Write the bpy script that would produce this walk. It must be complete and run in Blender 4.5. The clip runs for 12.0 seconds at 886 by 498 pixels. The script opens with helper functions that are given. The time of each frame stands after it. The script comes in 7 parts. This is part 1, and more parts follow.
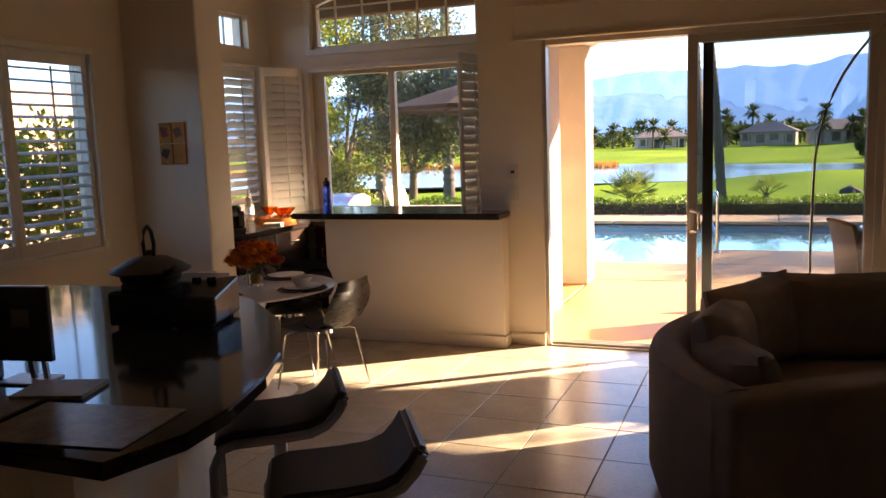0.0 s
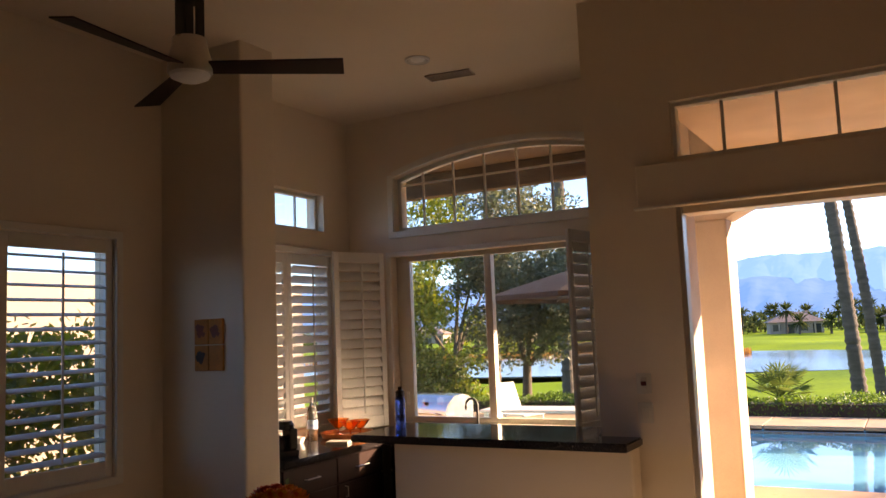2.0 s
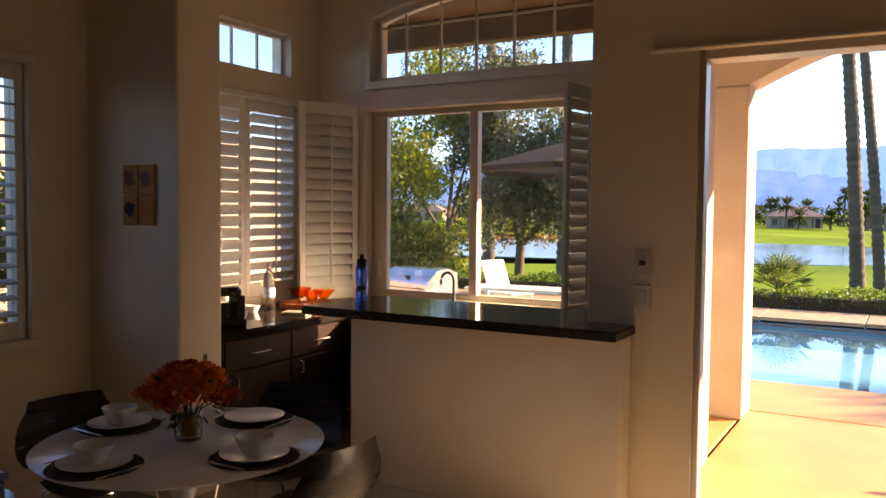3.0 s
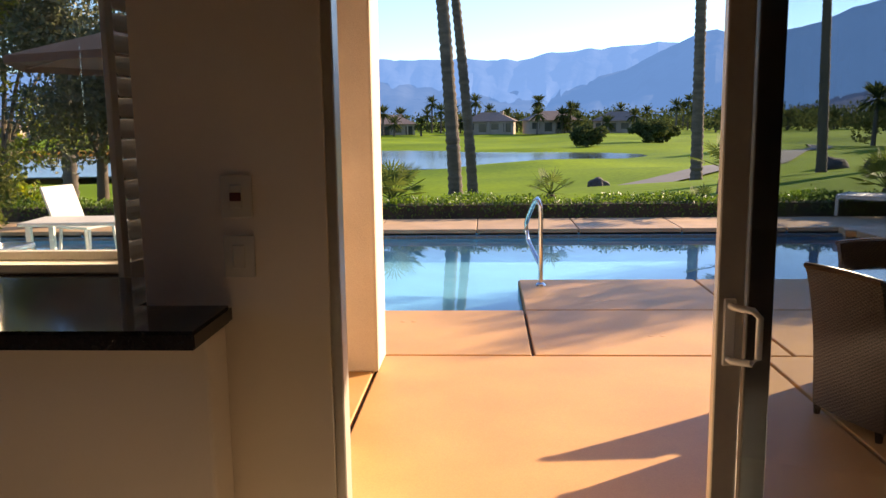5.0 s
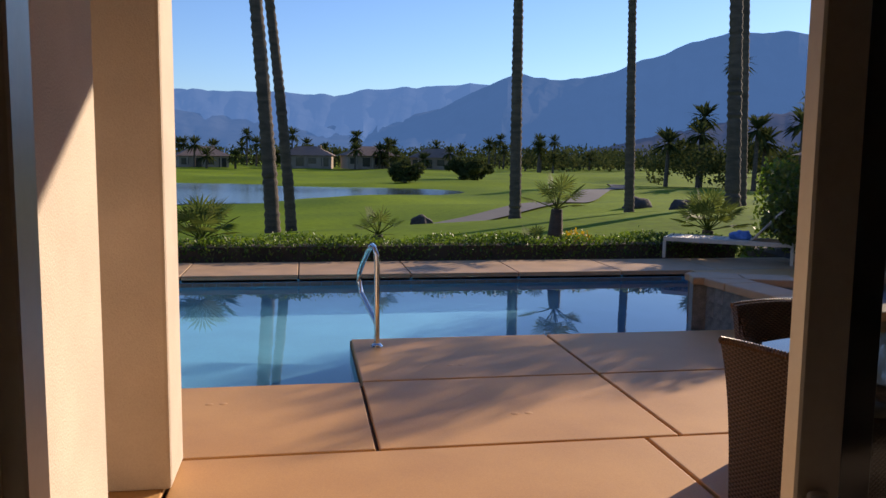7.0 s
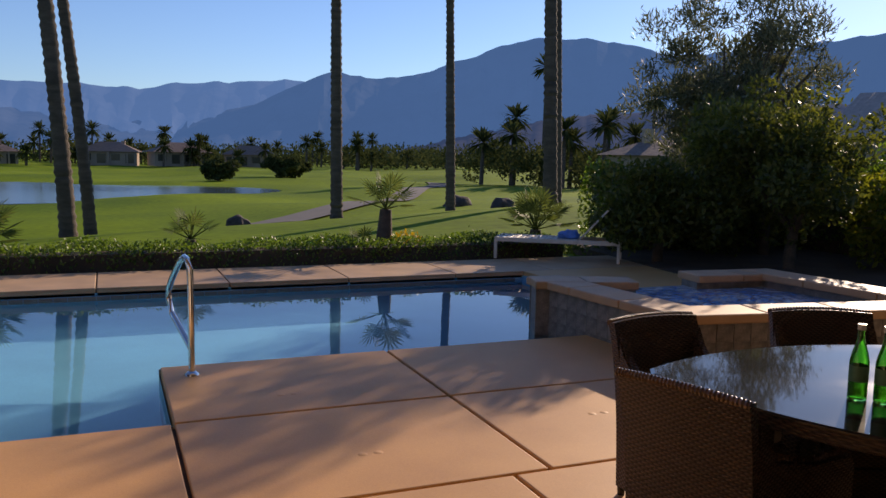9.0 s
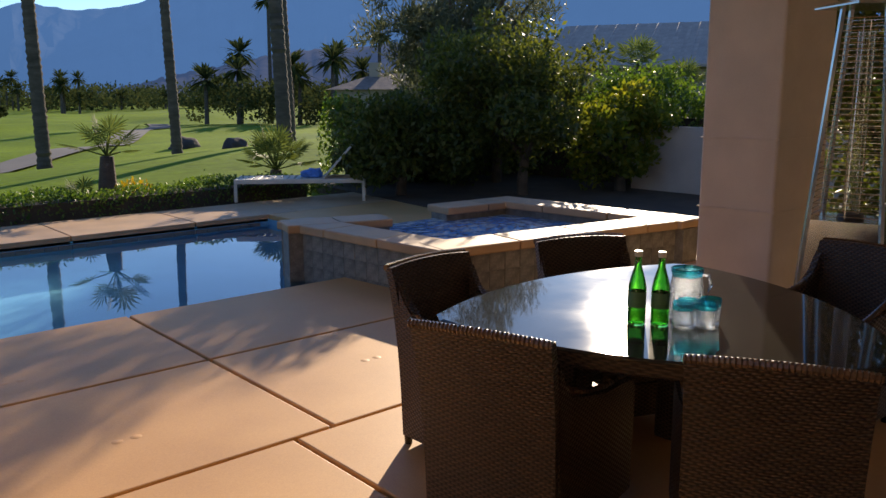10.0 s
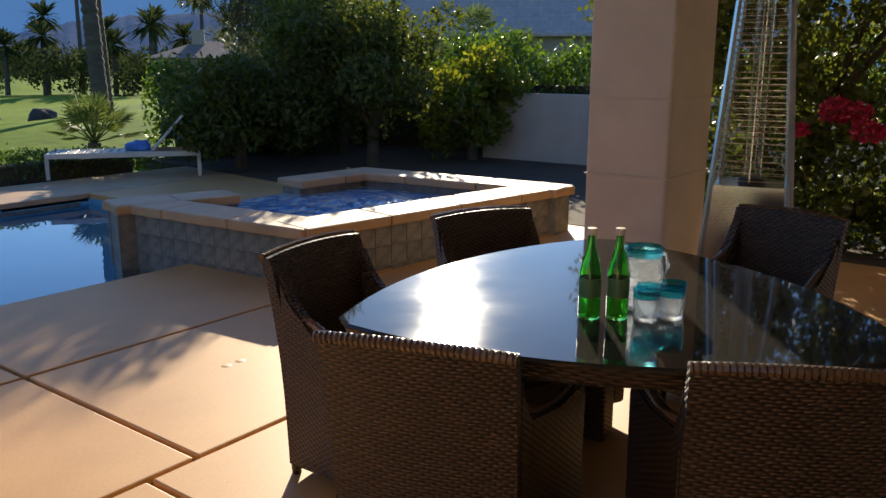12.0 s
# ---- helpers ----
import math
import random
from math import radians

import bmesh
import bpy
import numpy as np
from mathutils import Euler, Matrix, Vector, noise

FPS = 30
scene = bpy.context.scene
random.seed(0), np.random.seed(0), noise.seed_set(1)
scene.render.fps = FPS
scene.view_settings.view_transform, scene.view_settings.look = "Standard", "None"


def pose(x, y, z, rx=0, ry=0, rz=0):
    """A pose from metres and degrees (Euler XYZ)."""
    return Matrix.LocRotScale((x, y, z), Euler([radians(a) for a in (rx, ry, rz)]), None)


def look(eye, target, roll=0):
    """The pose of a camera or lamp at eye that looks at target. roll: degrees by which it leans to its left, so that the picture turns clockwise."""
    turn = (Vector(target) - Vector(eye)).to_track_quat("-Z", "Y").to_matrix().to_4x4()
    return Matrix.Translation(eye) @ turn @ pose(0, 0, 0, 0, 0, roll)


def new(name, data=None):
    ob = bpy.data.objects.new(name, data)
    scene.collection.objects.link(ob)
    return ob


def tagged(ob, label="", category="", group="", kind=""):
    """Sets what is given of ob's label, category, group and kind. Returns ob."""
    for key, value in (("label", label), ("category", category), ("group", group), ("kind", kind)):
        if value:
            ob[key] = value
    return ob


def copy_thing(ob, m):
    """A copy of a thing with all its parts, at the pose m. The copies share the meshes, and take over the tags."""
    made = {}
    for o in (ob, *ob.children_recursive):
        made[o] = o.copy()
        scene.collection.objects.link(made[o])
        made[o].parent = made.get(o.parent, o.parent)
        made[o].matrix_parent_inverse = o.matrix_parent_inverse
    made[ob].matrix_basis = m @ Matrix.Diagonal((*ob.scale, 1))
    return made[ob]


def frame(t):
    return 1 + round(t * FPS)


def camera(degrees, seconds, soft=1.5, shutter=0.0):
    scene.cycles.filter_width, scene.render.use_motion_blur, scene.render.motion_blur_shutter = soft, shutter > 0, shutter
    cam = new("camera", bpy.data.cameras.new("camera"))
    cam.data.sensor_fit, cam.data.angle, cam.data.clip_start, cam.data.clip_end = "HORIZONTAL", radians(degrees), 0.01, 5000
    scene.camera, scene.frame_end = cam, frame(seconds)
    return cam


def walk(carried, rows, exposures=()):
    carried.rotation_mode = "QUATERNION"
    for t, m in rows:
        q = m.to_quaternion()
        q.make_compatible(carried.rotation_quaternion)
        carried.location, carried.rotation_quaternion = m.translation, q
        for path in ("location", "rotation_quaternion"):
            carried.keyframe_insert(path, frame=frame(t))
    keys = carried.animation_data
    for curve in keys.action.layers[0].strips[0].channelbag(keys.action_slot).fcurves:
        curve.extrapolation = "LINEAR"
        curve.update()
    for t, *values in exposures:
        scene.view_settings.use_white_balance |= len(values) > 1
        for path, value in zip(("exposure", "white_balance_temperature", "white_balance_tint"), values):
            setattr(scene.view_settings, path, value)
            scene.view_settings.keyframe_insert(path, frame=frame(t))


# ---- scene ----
cam = camera(57.0, 12.0)
PATH = [
    (0, (1.668, -6.338, 1.684), (0.928, -4.498, 1.422), -2.0),
    (0.5, (1.577, -5.879, 1.689), (0.624, -4.124, 1.592), -1.8),
    (1, (1.473, -5.442, 1.718), (0.722, -3.588, 1.717), -0.6),
    (1.5, (1.29, -5.103, 1.756), (0.552, -3.247, 1.862), -0.5),
    (2, (1.16, -4.777, 1.767), (0.172, -3.05, 1.969), -2.3),
    (2.5, (1.047, -4.449, 1.732), (-0.023, -2.765, 1.869), -0.8),
    (3, (0.905, -3.984, 1.673), (-0.093, -2.254, 1.577), 0.5),
    (3.5, (0.788, -3.535, 1.651), (0.09, -1.676, 1.414), -0.2),
    (3.7, (0.739, -3.318, 1.599), (0.119, -1.432, 1.354), -0.1),
    (5.3, (0.415, -2.05, 1.625), (0.394, -0.075, 1.308), -0.5),
    (5.5, (0.405, -1.916, 1.624), (0.434, 0.062, 1.332), -0.3),
    (6, (0.4, -1.581, 1.61), (0.612, 0.39, 1.341), -1.3),
    (6.5, (0.399, -1.296, 1.618), (0.651, 0.674, 1.376), -0.2),
    (7, (0.373, -1.035, 1.612), (0.71, 0.924, 1.384), 0.7),
    (7.2, (0.345, -0.946, 1.623), (0.782, 0.995, 1.421), -0.7),
    (8.8, (0.426, -0.334, 1.611), (1.096, 1.54, 1.416), 1.0),
    (9, (0.44, -0.252, 1.603), (1.2, 1.584, 1.377), 1.1),
    (9.5, (0.431, -0.049, 1.615), (1.525, 1.607, 1.367), -0.3),
    (10, (0.477, 0.104, 1.601), (1.767, 1.586, 1.227), -0.3),
    (10.5, (0.565, 0.223, 1.601), (1.88, 1.68, 1.219), 0.4),
    (11, (0.632, 0.346, 1.568), (1.911, 1.823, 1.143), 1.1),
    (11.5, (0.721, 0.568, 1.512), (2.087, 1.959, 1.063), 1.4),
    (12, (0.792, 0.778, 1.502), (2.345, 1.957, 1.061), 0.1),
]
walk(cam, [(t, look(eye, target, roll)) for t, eye, target, roll in PATH],
     exposures=[(0.0, 2.8, 8300, 20), (1.5, 2.33, 8200, 23), (3.0, 2.25, 8650, 23), (3.6, 2.05, 8450, 22), (5.5, 1.22, 7600, 15),
                (6.0, 0.88, 7200, 16), (7.0, 0.37, 7000, 17), (9.0, 0.16, 7300, 20), (9.5, 0.25, 7300, 19), (10.0, 0.62, 7050, 11), (10.5, 0.85, 7050, 8),
                (11.0, 0.95, 7000, 7), (12.0, 0.80, 6750, 5)])

# ---- light ----
SUN_AZ, SUN_EL = 53.3, 19.0        # degrees from +y towards +x, above the horizon
world = bpy.data.worlds.new("sky")
scene.world = world
world.use_nodes = True
wn = world.node_tree.nodes
sky = wn.new("ShaderNodeTexSky")
sky.sky_type, sky.sun_disc = "NISHITA", False
sky.sun_elevation, sky.sun_rotation = radians(SUN_EL), radians(SUN_AZ)
sky.air_density, sky.dust_density, sky.ozone_density = 1.0, 0.15, 2.5
tint = wn.new("ShaderNodeMix")
tint.data_type, tint.blend_type = "RGBA", "MULTIPLY"
tint.inputs[0].default_value, tint.inputs[7].default_value = 1.0, (0.56, 0.75, 1.07, 1)
world.node_tree.links.new(sky.outputs[0], tint.inputs[6])
world.node_tree.links.new(tint.outputs[2], wn["Background"].inputs[0])
wn["Background"].inputs[1].default_value = 0.12
sun = new("sun", bpy.data.lights.new("sun", "SUN"))
sun.data.energy, sun.data.angle, sun.data.color = 5.0, radians(0.5), (1.0, 0.86, 0.68)
sd = Vector((math.sin(radians(SUN_AZ)) * math.cos(radians(SUN_EL)),
             math.cos(radians(SUN_AZ)) * math.cos(radians(SUN_EL)), math.sin(radians(SUN_EL))))
sun.matrix_world = look(sd * 50, (0, 0, 0))


# ---- materials ----
def mat(name, color, rough=0.6, metal=0.0, vary=0.12, scale=6.0, fine=60.0, bump=0.15, depth=0.01, spec=0.5,
        color2=None, rand=0.0, stretch=(1, 1, 1)):
    """A surface with grain at two scales: broad mottling towards color2 and fine relief."""
    m = bpy.data.materials.new(name)
    m.use_nodes = True
    n, l = m.node_tree.nodes, m.node_tree.links
    b = n["Principled BSDF"]
    tc = n.new("ShaderNodeTexCoord")
    mp = n.new("ShaderNodeMapping")
    mp.inputs["Scale"].default_value = stretch
    l.new(tc.outputs["Object"], mp.inputs[0])
    big, small = n.new("ShaderNodeTexNoise"), n.new("ShaderNodeTexNoise")
    big.inputs["Scale"].default_value, small.inputs["Scale"].default_value = scale, fine
    big.inputs["Detail"].default_value, small.inputs["Detail"].default_value = 4, 3
    l.new(mp.outputs[0], big.inputs[0])
    l.new(mp.outputs[0], small.inputs[0])
    c2 = color2 or tuple(c * (1 - 2.2 * vary) for c in color)
    ramp = n.new("ShaderNodeValToRGB")
    ramp.color_ramp.elements[0].position, ramp.color_ramp.elements[1].position = 0.3, 0.7
    ramp.color_ramp.elements[0].color = (*c2, 1)
    ramp.color_ramp.elements[1].color = (*color, 1)
    l.new(big.outputs[0], ramp.inputs[0])
    mix = n.new("ShaderNodeMix")
    mix.data_type, mix.blend_type = "RGBA", "OVERLAY"
    mix.inputs[0].default_value = min(1.0, vary * 2)
    l.new(ramp.outputs[0], mix.inputs[6])
    l.new(small.outputs[0], mix.inputs[7])
    out = mix.outputs[2]
    if rand:
        src = n.new("ShaderNodeObjectInfo").outputs["Random"]
        mr = n.new("ShaderNodeMapRange")
        mr.inputs[3].default_value, mr.inputs[4].default_value = 1 - rand, 1 + rand
        l.new(src, mr.inputs[0])
        hsv = n.new("ShaderNodeHueSaturation")
        l.new(out, hsv.inputs["Color"])
        l.new(mr.outputs[0], hsv.inputs["Value"])
        out = hsv.outputs[0]
    l.new(out, b.inputs["Base Color"])
    rr = n.new("ShaderNodeMapRange")
    rr.inputs[3].default_value, rr.inputs[4].default_value = max(0.02, rough - 0.08), min(1, rough + 0.08)
    l.new(big.outputs[0], rr.inputs[0])
    l.new(rr.outputs[0], b.inputs["Roughness"])
    b.inputs["Metallic"].default_value = metal
    b.inputs["Specular IOR Level"].default_value = spec
    if bump:
        bp = n.new("ShaderNodeBump")
        bp.inputs["Strength"].default_value, bp.inputs["Distance"].default_value = bump, depth
        l.new(small.outputs[0], bp.inputs["Height"])
        l.new(bp.outputs[0], b.inputs["Normal"])
    return m


def glass_mat(name, color, rough=0.0, ior=1.45):
    m = bpy.data.materials.new(name)
    m.use_nodes = True
    b = m.node_tree.nodes["Principled BSDF"]
    b.inputs["Base Color"].default_value = (*color, 1)
    b.inputs["Roughness"].default_value = rough
    b.inputs["Transmission Weight"].default_value = 1
    b.inputs["IOR"].default_value = ior
    return m


def leaf_mat(name, color, color2, trans=0.35, spec=0.4, rough=0.5):
    """Thin leaves: diffuse with light passing through, each leaf a little different."""
    m = bpy.data.materials.new(name)
    m.use_nodes = True
    n, l = m.node_tree.nodes, m.node_tree.links
    b = n["Principled BSDF"]
    geo = n.new("ShaderNodeNewGeometry")
    ramp = n.new("ShaderNodeValToRGB")
    ramp.color_ramp.elements[0].color, ramp.color_ramp.elements[1].color = (*color, 1), (*color2, 1)
    l.new(geo.outputs["Random Per Island"], ramp.inputs[0])
    l.new(ramp.outputs[0], b.inputs["Base Color"])
    b.inputs["Roughness"].default_value = rough
    b.inputs["Specular IOR Level"].default_value = spec
    tr = n.new("ShaderNodeBsdfTranslucent")
    hs = n.new("ShaderNodeHueSaturation")
    hs.inputs["Value"].default_value, hs.inputs["Saturation"].default_value = 1.6, 1.1
    l.new(ramp.outputs[0], hs.inputs["Color"])
    l.new(hs.outputs[0], tr.inputs[0])
    mx = n.new("ShaderNodeMixShader")
    mx.inputs[0].default_value = trans
    l.new(b.outputs[0], mx.inputs[1])
    l.new(tr.outputs[0], mx.inputs[2])
    l.new(mx.outputs[0], n["Material Output"].inputs[0])
    return m


M_WALL = mat("cream_plaster", (0.79, 0.675, 0.53), 0.8, vary=0.03, scale=1.5, fine=180, bump=0.12, depth=0.003)
M_CEIL = mat("ceiling_plaster", (0.78, 0.675, 0.54), 0.85, vary=0.03, scale=1.2, fine=120, bump=0.15, depth=0.004)
M_TRIM = mat("white_painted_wood", (0.78, 0.73, 0.64), 0.45, vary=0.03, scale=5, fine=80, bump=0.04, depth=0.002)
M_STUCCO = mat("beige_stucco", (0.65, 0.55, 0.45), 0.9, vary=0.08, scale=2.5, fine=140, bump=0.5, depth=0.006)
M_TILE = mat("ceramic_floor_tile", (0.63, 0.54, 0.43), 0.24, vary=0.09, scale=4, fine=40, bump=0.03, depth=0.003, rand=0.06)
M_GROUT = mat("floor_grout", (0.22, 0.17, 0.13), 0.9, vary=0.1)
M_DECK = mat("tan_concrete", (0.62, 0.345, 0.135), 0.55, vary=0.1, scale=1.6, fine=150, bump=0.1, depth=0.003, color2=(0.53, 0.285, 0.105))
M_DECKJ = mat("joint_sealant", (0.09, 0.055, 0.035), 0.9, vary=0.1)
M_COPING = mat("coping_concrete", (0.52, 0.33, 0.18), 0.58, vary=0.1, scale=3, fine=140, bump=0.15, depth=0.003, rand=0.06)
M_PLASTERPOOL = mat("pool_plaster", (0.15, 0.40, 0.56), 0.8, vary=0.06, scale=1.5)
M_WTILE = mat("waterline_tile", (0.20, 0.19, 0.17), 0.3, vary=0.15, scale=9, fine=50, rand=0.12)
M_SPATILE = mat("slate_spa_tile", (0.27, 0.25, 0.22), 0.5, vary=0.22, scale=11, fine=60, bump=0.3, depth=0.004, rand=0.10)
M_GRANITE = mat("dark_granite", (0.030, 0.022, 0.020), 0.07, vary=0.3, scale=90, fine=300, bump=0.0, color2=(0.012, 0.010, 0.010))
M_CAB = mat("dark_cabinet_wood", (0.030, 0.012, 0.008), 0.6, spec=0.12, vary=0.15, scale=3, fine=40, bump=0.05, stretch=(8, 8, 1))
M_ALU = mat("champagne_aluminium", (0.60, 0.55, 0.47), 0.4, metal=0.5, vary=0.04, scale=4, bump=0.03, depth=0.001)
M_DARKFRAME = mat("dark_bronze_frame", (0.05, 0.045, 0.04), 0.45, metal=0.3, vary=0.05, bump=0.03)
M_STEEL = mat("brushed_steel", (0.62, 0.61, 0.58), 0.22, metal=1.0, vary=0.04, scale=6, fine=200, bump=0.03, depth=0.0005)
M_CHROME = mat("polished_steel", (0.75, 0.74, 0.72), 0.08, metal=1.0, vary=0.02, bump=0.0)
M_GLASS = glass_mat("clear_glass", (0.97, 0.98, 0.97))
M_TINT = glass_mat("tinted_glass", (0.72, 0.76, 0.77))
# broad darker mottling puts the shading of the mounds into the grass colour
M_GRASS = mat("golf_grass", (0.18, 0.26, 0.008), 0.85, vary=0.25, scale=0.09, fine=3.0, bump=0.5, depth=0.05, color2=(0.085, 0.15, 0.006), spec=0.05)
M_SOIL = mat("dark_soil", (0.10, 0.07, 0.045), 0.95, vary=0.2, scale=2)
M_PATH = mat("asphalt_path", (0.095, 0.09, 0.085), 0.85, vary=0.1, scale=1)
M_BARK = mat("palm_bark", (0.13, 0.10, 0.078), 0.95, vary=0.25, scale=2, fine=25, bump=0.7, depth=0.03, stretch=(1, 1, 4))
M_TREEBARK = mat("tree_bark", (0.13, 0.095, 0.065), 0.95, vary=0.25, scale=6, fine=40, bump=0.6, depth=0.01)


def water_mat(name, color, scale, strength, rough=0.0):
    m = bpy.data.materials.new(name)
    m.use_nodes = True
    n, l = m.node_tree.nodes, m.node_tree.links
    b = n["Principled BSDF"]
    b.inputs["Base Color"].default_value = (*color, 1)
    b.inputs["Roughness"].default_value = rough
    b.inputs["Transmission Weight"].default_value = 1
    b.inputs["IOR"].default_value = 1.33
    tc, ns, bp = n.new("ShaderNodeTexCoord"), n.new("ShaderNodeTexNoise"), n.new("ShaderNodeBump")
    ns.inputs["Scale"].default_value, ns.inputs["Detail"].default_value = scale, 2
    bp.inputs["Strength"].default_value, bp.inputs["Distance"].default_value = strength, 0.02
    l.new(tc.outputs["Object"], ns.inputs[0])
    l.new(ns.outputs[0], bp.inputs["Height"])
    l.new(bp.outputs[0], b.inputs["Normal"])
    return m


M_WATER = water_mat("pool_water", (0.56, 0.82, 0.95), 1.2, 0.06)
M_SPAWATER = water_mat("spa_water", (0.30, 0.58, 0.95), 9.0, 0.9, 0.06)
n, l = M_SPAWATER.node_tree.nodes, M_SPAWATER.node_tree.links
fn, fr = n.new("ShaderNodeTexNoise"), n.new("ShaderNodeValToRGB")
fn.inputs["Scale"].default_value, fn.inputs["Detail"].default_value = 7.0, 6
fr.color_ramp.elements[0].position, fr.color_ramp.elements[1].position = 0.46, 0.62
fr.color_ramp.elements[0].color, fr.color_ramp.elements[1].color = (0.16, 0.42, 0.85, 1), (0.80, 0.90, 0.96, 1)
l.new(n["Texture Coordinate"].outputs["Object"], fn.inputs[0])
l.new(fn.outputs[0], fr.inputs[0])
l.new(fr.outputs[0], n["Principled BSDF"].inputs["Base Color"])
n["Principled BSDF"].inputs["Transmission Weight"].default_value = 0.45
M_LAKE = mat("lake_water", (0.05, 0.075, 0.09), 0.12, vary=0.1, scale=0.05, fine=0.8, bump=0.12, depth=0.05)


# ---- mesh helpers ----
def part(name, bm, material, parent=None, label="", smooth=False):
    me = bpy.data.meshes.new(name)
    bm.to_mesh(me)
    bm.free()
    me.materials.append(material)
    if smooth:
        me.polygons.foreach_set("use_smooth", [True] * len(me.polygons))
        me.set_sharp_from_angle(angle=radians(40))
    ob = new(name, me)
    if parent:
        ob.parent = parent
    return tagged(ob, label)


def thing(name, x, y, z, rz=0, label="", category="", group="", kind=""):
    ob = new(name)
    ob.matrix_basis = pose(x, y, z, 0, 0, rz)
    return tagged(ob, label, category, group, kind)


def box(bm, x0, y0, z0, x1, y1, z1, bevel=0.0, seg=1):
    vs = [bm.verts.new((x, y, z)) for x in (x0, x1) for y in (y0, y1) for z in (z0, z1)]
    fs = [bm.faces.new([vs[i] for i in q]) for q in ((0, 1, 3, 2), (4, 6, 7, 5), (0, 4, 5, 1), (2, 3, 7, 6), (0, 2, 6, 4), (1, 5, 7, 3))]
    if bevel:
        es = list({e for f in fs for e in f.edges})
        bmesh.ops.bevel(bm, geom=es, offset=bevel, segments=seg, affect="EDGES", profile=0.5)
    return vs


def boxed(x0, y0, z0, x1, y1, z1, bevel=0.0, seg=1):
    bm = bmesh.new()
    box(bm, x0, y0, z0, x1, y1, z1, bevel, seg)
    return bm


def ring(bm, c, ax, r, seg, up=Vector((0, 0, 1))):
    ax = ax.normalized()
    u = ax.cross(up if abs(ax.z) < 0.95 else Vector((1, 0, 0))).normalized()
    v = ax.cross(u)
    return [bm.verts.new(c + r * (math.cos(a) * u + math.sin(a) * v)) for a in (2 * math.pi * i / seg for i in range(seg))]


def tube(bm, pts, r, seg=8, caps=True):
    """A tube through pts; r is a number or one a point."""
    pts = [Vector(p) for p in pts]
    rs = r if isinstance(r, (list, tuple)) else [r] * len(pts)
    rings = []
    for i, p in enumerate(pts):
        d = pts[min(i + 1, len(pts) - 1)] - pts[max(i - 1, 0)]
        rings.append(ring(bm, p, d, rs[i], seg))
    for a, b in zip(rings, rings[1:]):
        for i in range(seg):
            bm.faces.new((a[i], a[(i + 1) % seg], b[(i + 1) % seg], b[i]))
    if caps:
        bm.faces.new(rings[0][::-1])
        bm.faces.new(rings[-1])
    return bm


def tubed(pts, r, seg=8):
    return tube(bmesh.new(), pts, r, seg)


def lathe(profile, seg=24, at=(0, 0, 0), bm=None):
    """Turns (radius, height) pairs about an upright axis."""
    bm = bm or bmesh.new()
    at = Vector(at)
    rows = []
    for r, z in profile:
        if r < 1e-5:
            rows.append([bm.verts.new(at + Vector((0, 0, z)))])
        else:
            rows.append([bm.verts.new(at + Vector((r * math.cos(2 * math.pi * i / seg), r * math.sin(2 * math.pi * i / seg), z))) for i in range(seg)])
    for a, b in zip(rows, rows[1:]):
        for i in range(seg):
            j = (i + 1) % seg
            if len(a) == 1 and len(b) > 1:
                bm.faces.new((a[0], b[j], b[i]))
            elif len(b) == 1 and len(a) > 1:
                bm.faces.new((a[i], a[j], b[0]))
            elif len(a) > 1:
                bm.faces.new((a[i], a[j], b[j], b[i]))
    bmesh.ops.recalc_face_normals(bm, faces=bm.faces[:])
    return bm


def prism(bm, outline, z0, z1):
    """An upright prism over a plan outline of (x, y)."""
    lo = [bm.verts.new((x, y, z0)) for x, y in outline]
    hi = [bm.verts.new((x, y, z1)) for x, y in outline]
    n = len(lo)
    bm.faces.new(lo[::-1])
    bm.faces.new(hi)
    for i in range(n):
        bm.faces.new((lo[i], lo[(i + 1) % n], hi[(i + 1) % n], hi[i]))
    bmesh.ops.recalc_face_normals(bm, faces=bm.faces[:])
    return bm


def wall_pieces(bm, axis, a0, a1, u0, u1, z0, z1, holes=()):
    """A wall across `axis` between a0 and a1, along the other axis from u0 to u1, with holes (u0, u1, z0, z1) through it."""
    cuts = sorted({u0, u1, *[h[0] for h in holes], *[h[1] for h in holes]})
    for p, q in zip(cuts, cuts[1:]):
        spans, z = [], z0
        for h in sorted([h for h in holes if h[0] < (p + q) / 2 < h[1]], key=lambda h: h[2]):
            if h[2] > z:
                spans.append((z, h[2]))
            z = max(z, h[3])
        if z < z1:
            spans.append((z, z1))
        for s, e in spans:
            if axis == "y":
                box(bm, p, a0, s, q, a1, e)
            else:
                box(bm, a0, p, s, a1, q, e)
    return bm


def setting(name, bm, material, label, category, smooth=False):
    return tagged(part(name, bm, material, None, label, smooth), "", category, "", "structure")


# ---- the house: plan in metres, door's near jamb foot at the origin ----
CEIL, DOOR_H, DECK = 3.80, 2.44, -0.03
DOOR_R = 2.40
LEFT, NOOK_L, NOOK_R, NOOK_B = -3.43, -3.46, -0.53, 1.50
OUT_X, OUT_Y = -0.30, 1.72         # outer faces of the nook
PIL_R, PIL_F, PIL_B = -2.66, -0.77, -0.44
BACK, RIGHT = -9.6, 6.2
bm = wall_pieces(bmesh.new(), "y", 0.0, 0.18, OUT_X, RIGHT, 0, CEIL + 0.2, [(0.0, DOOR_R, -1, DOOR_H), (0.0, DOOR_R, 2.72, 3.07), (3.0, 4.2, 0.95, 2.3)])
box(bm, NOOK_R, 0.0, 0, OUT_X, 0.18, CEIL + 0.2)
setting("wall_door", bm, M_WALL, "cream plastered wall with sliding door and transom", "wall")
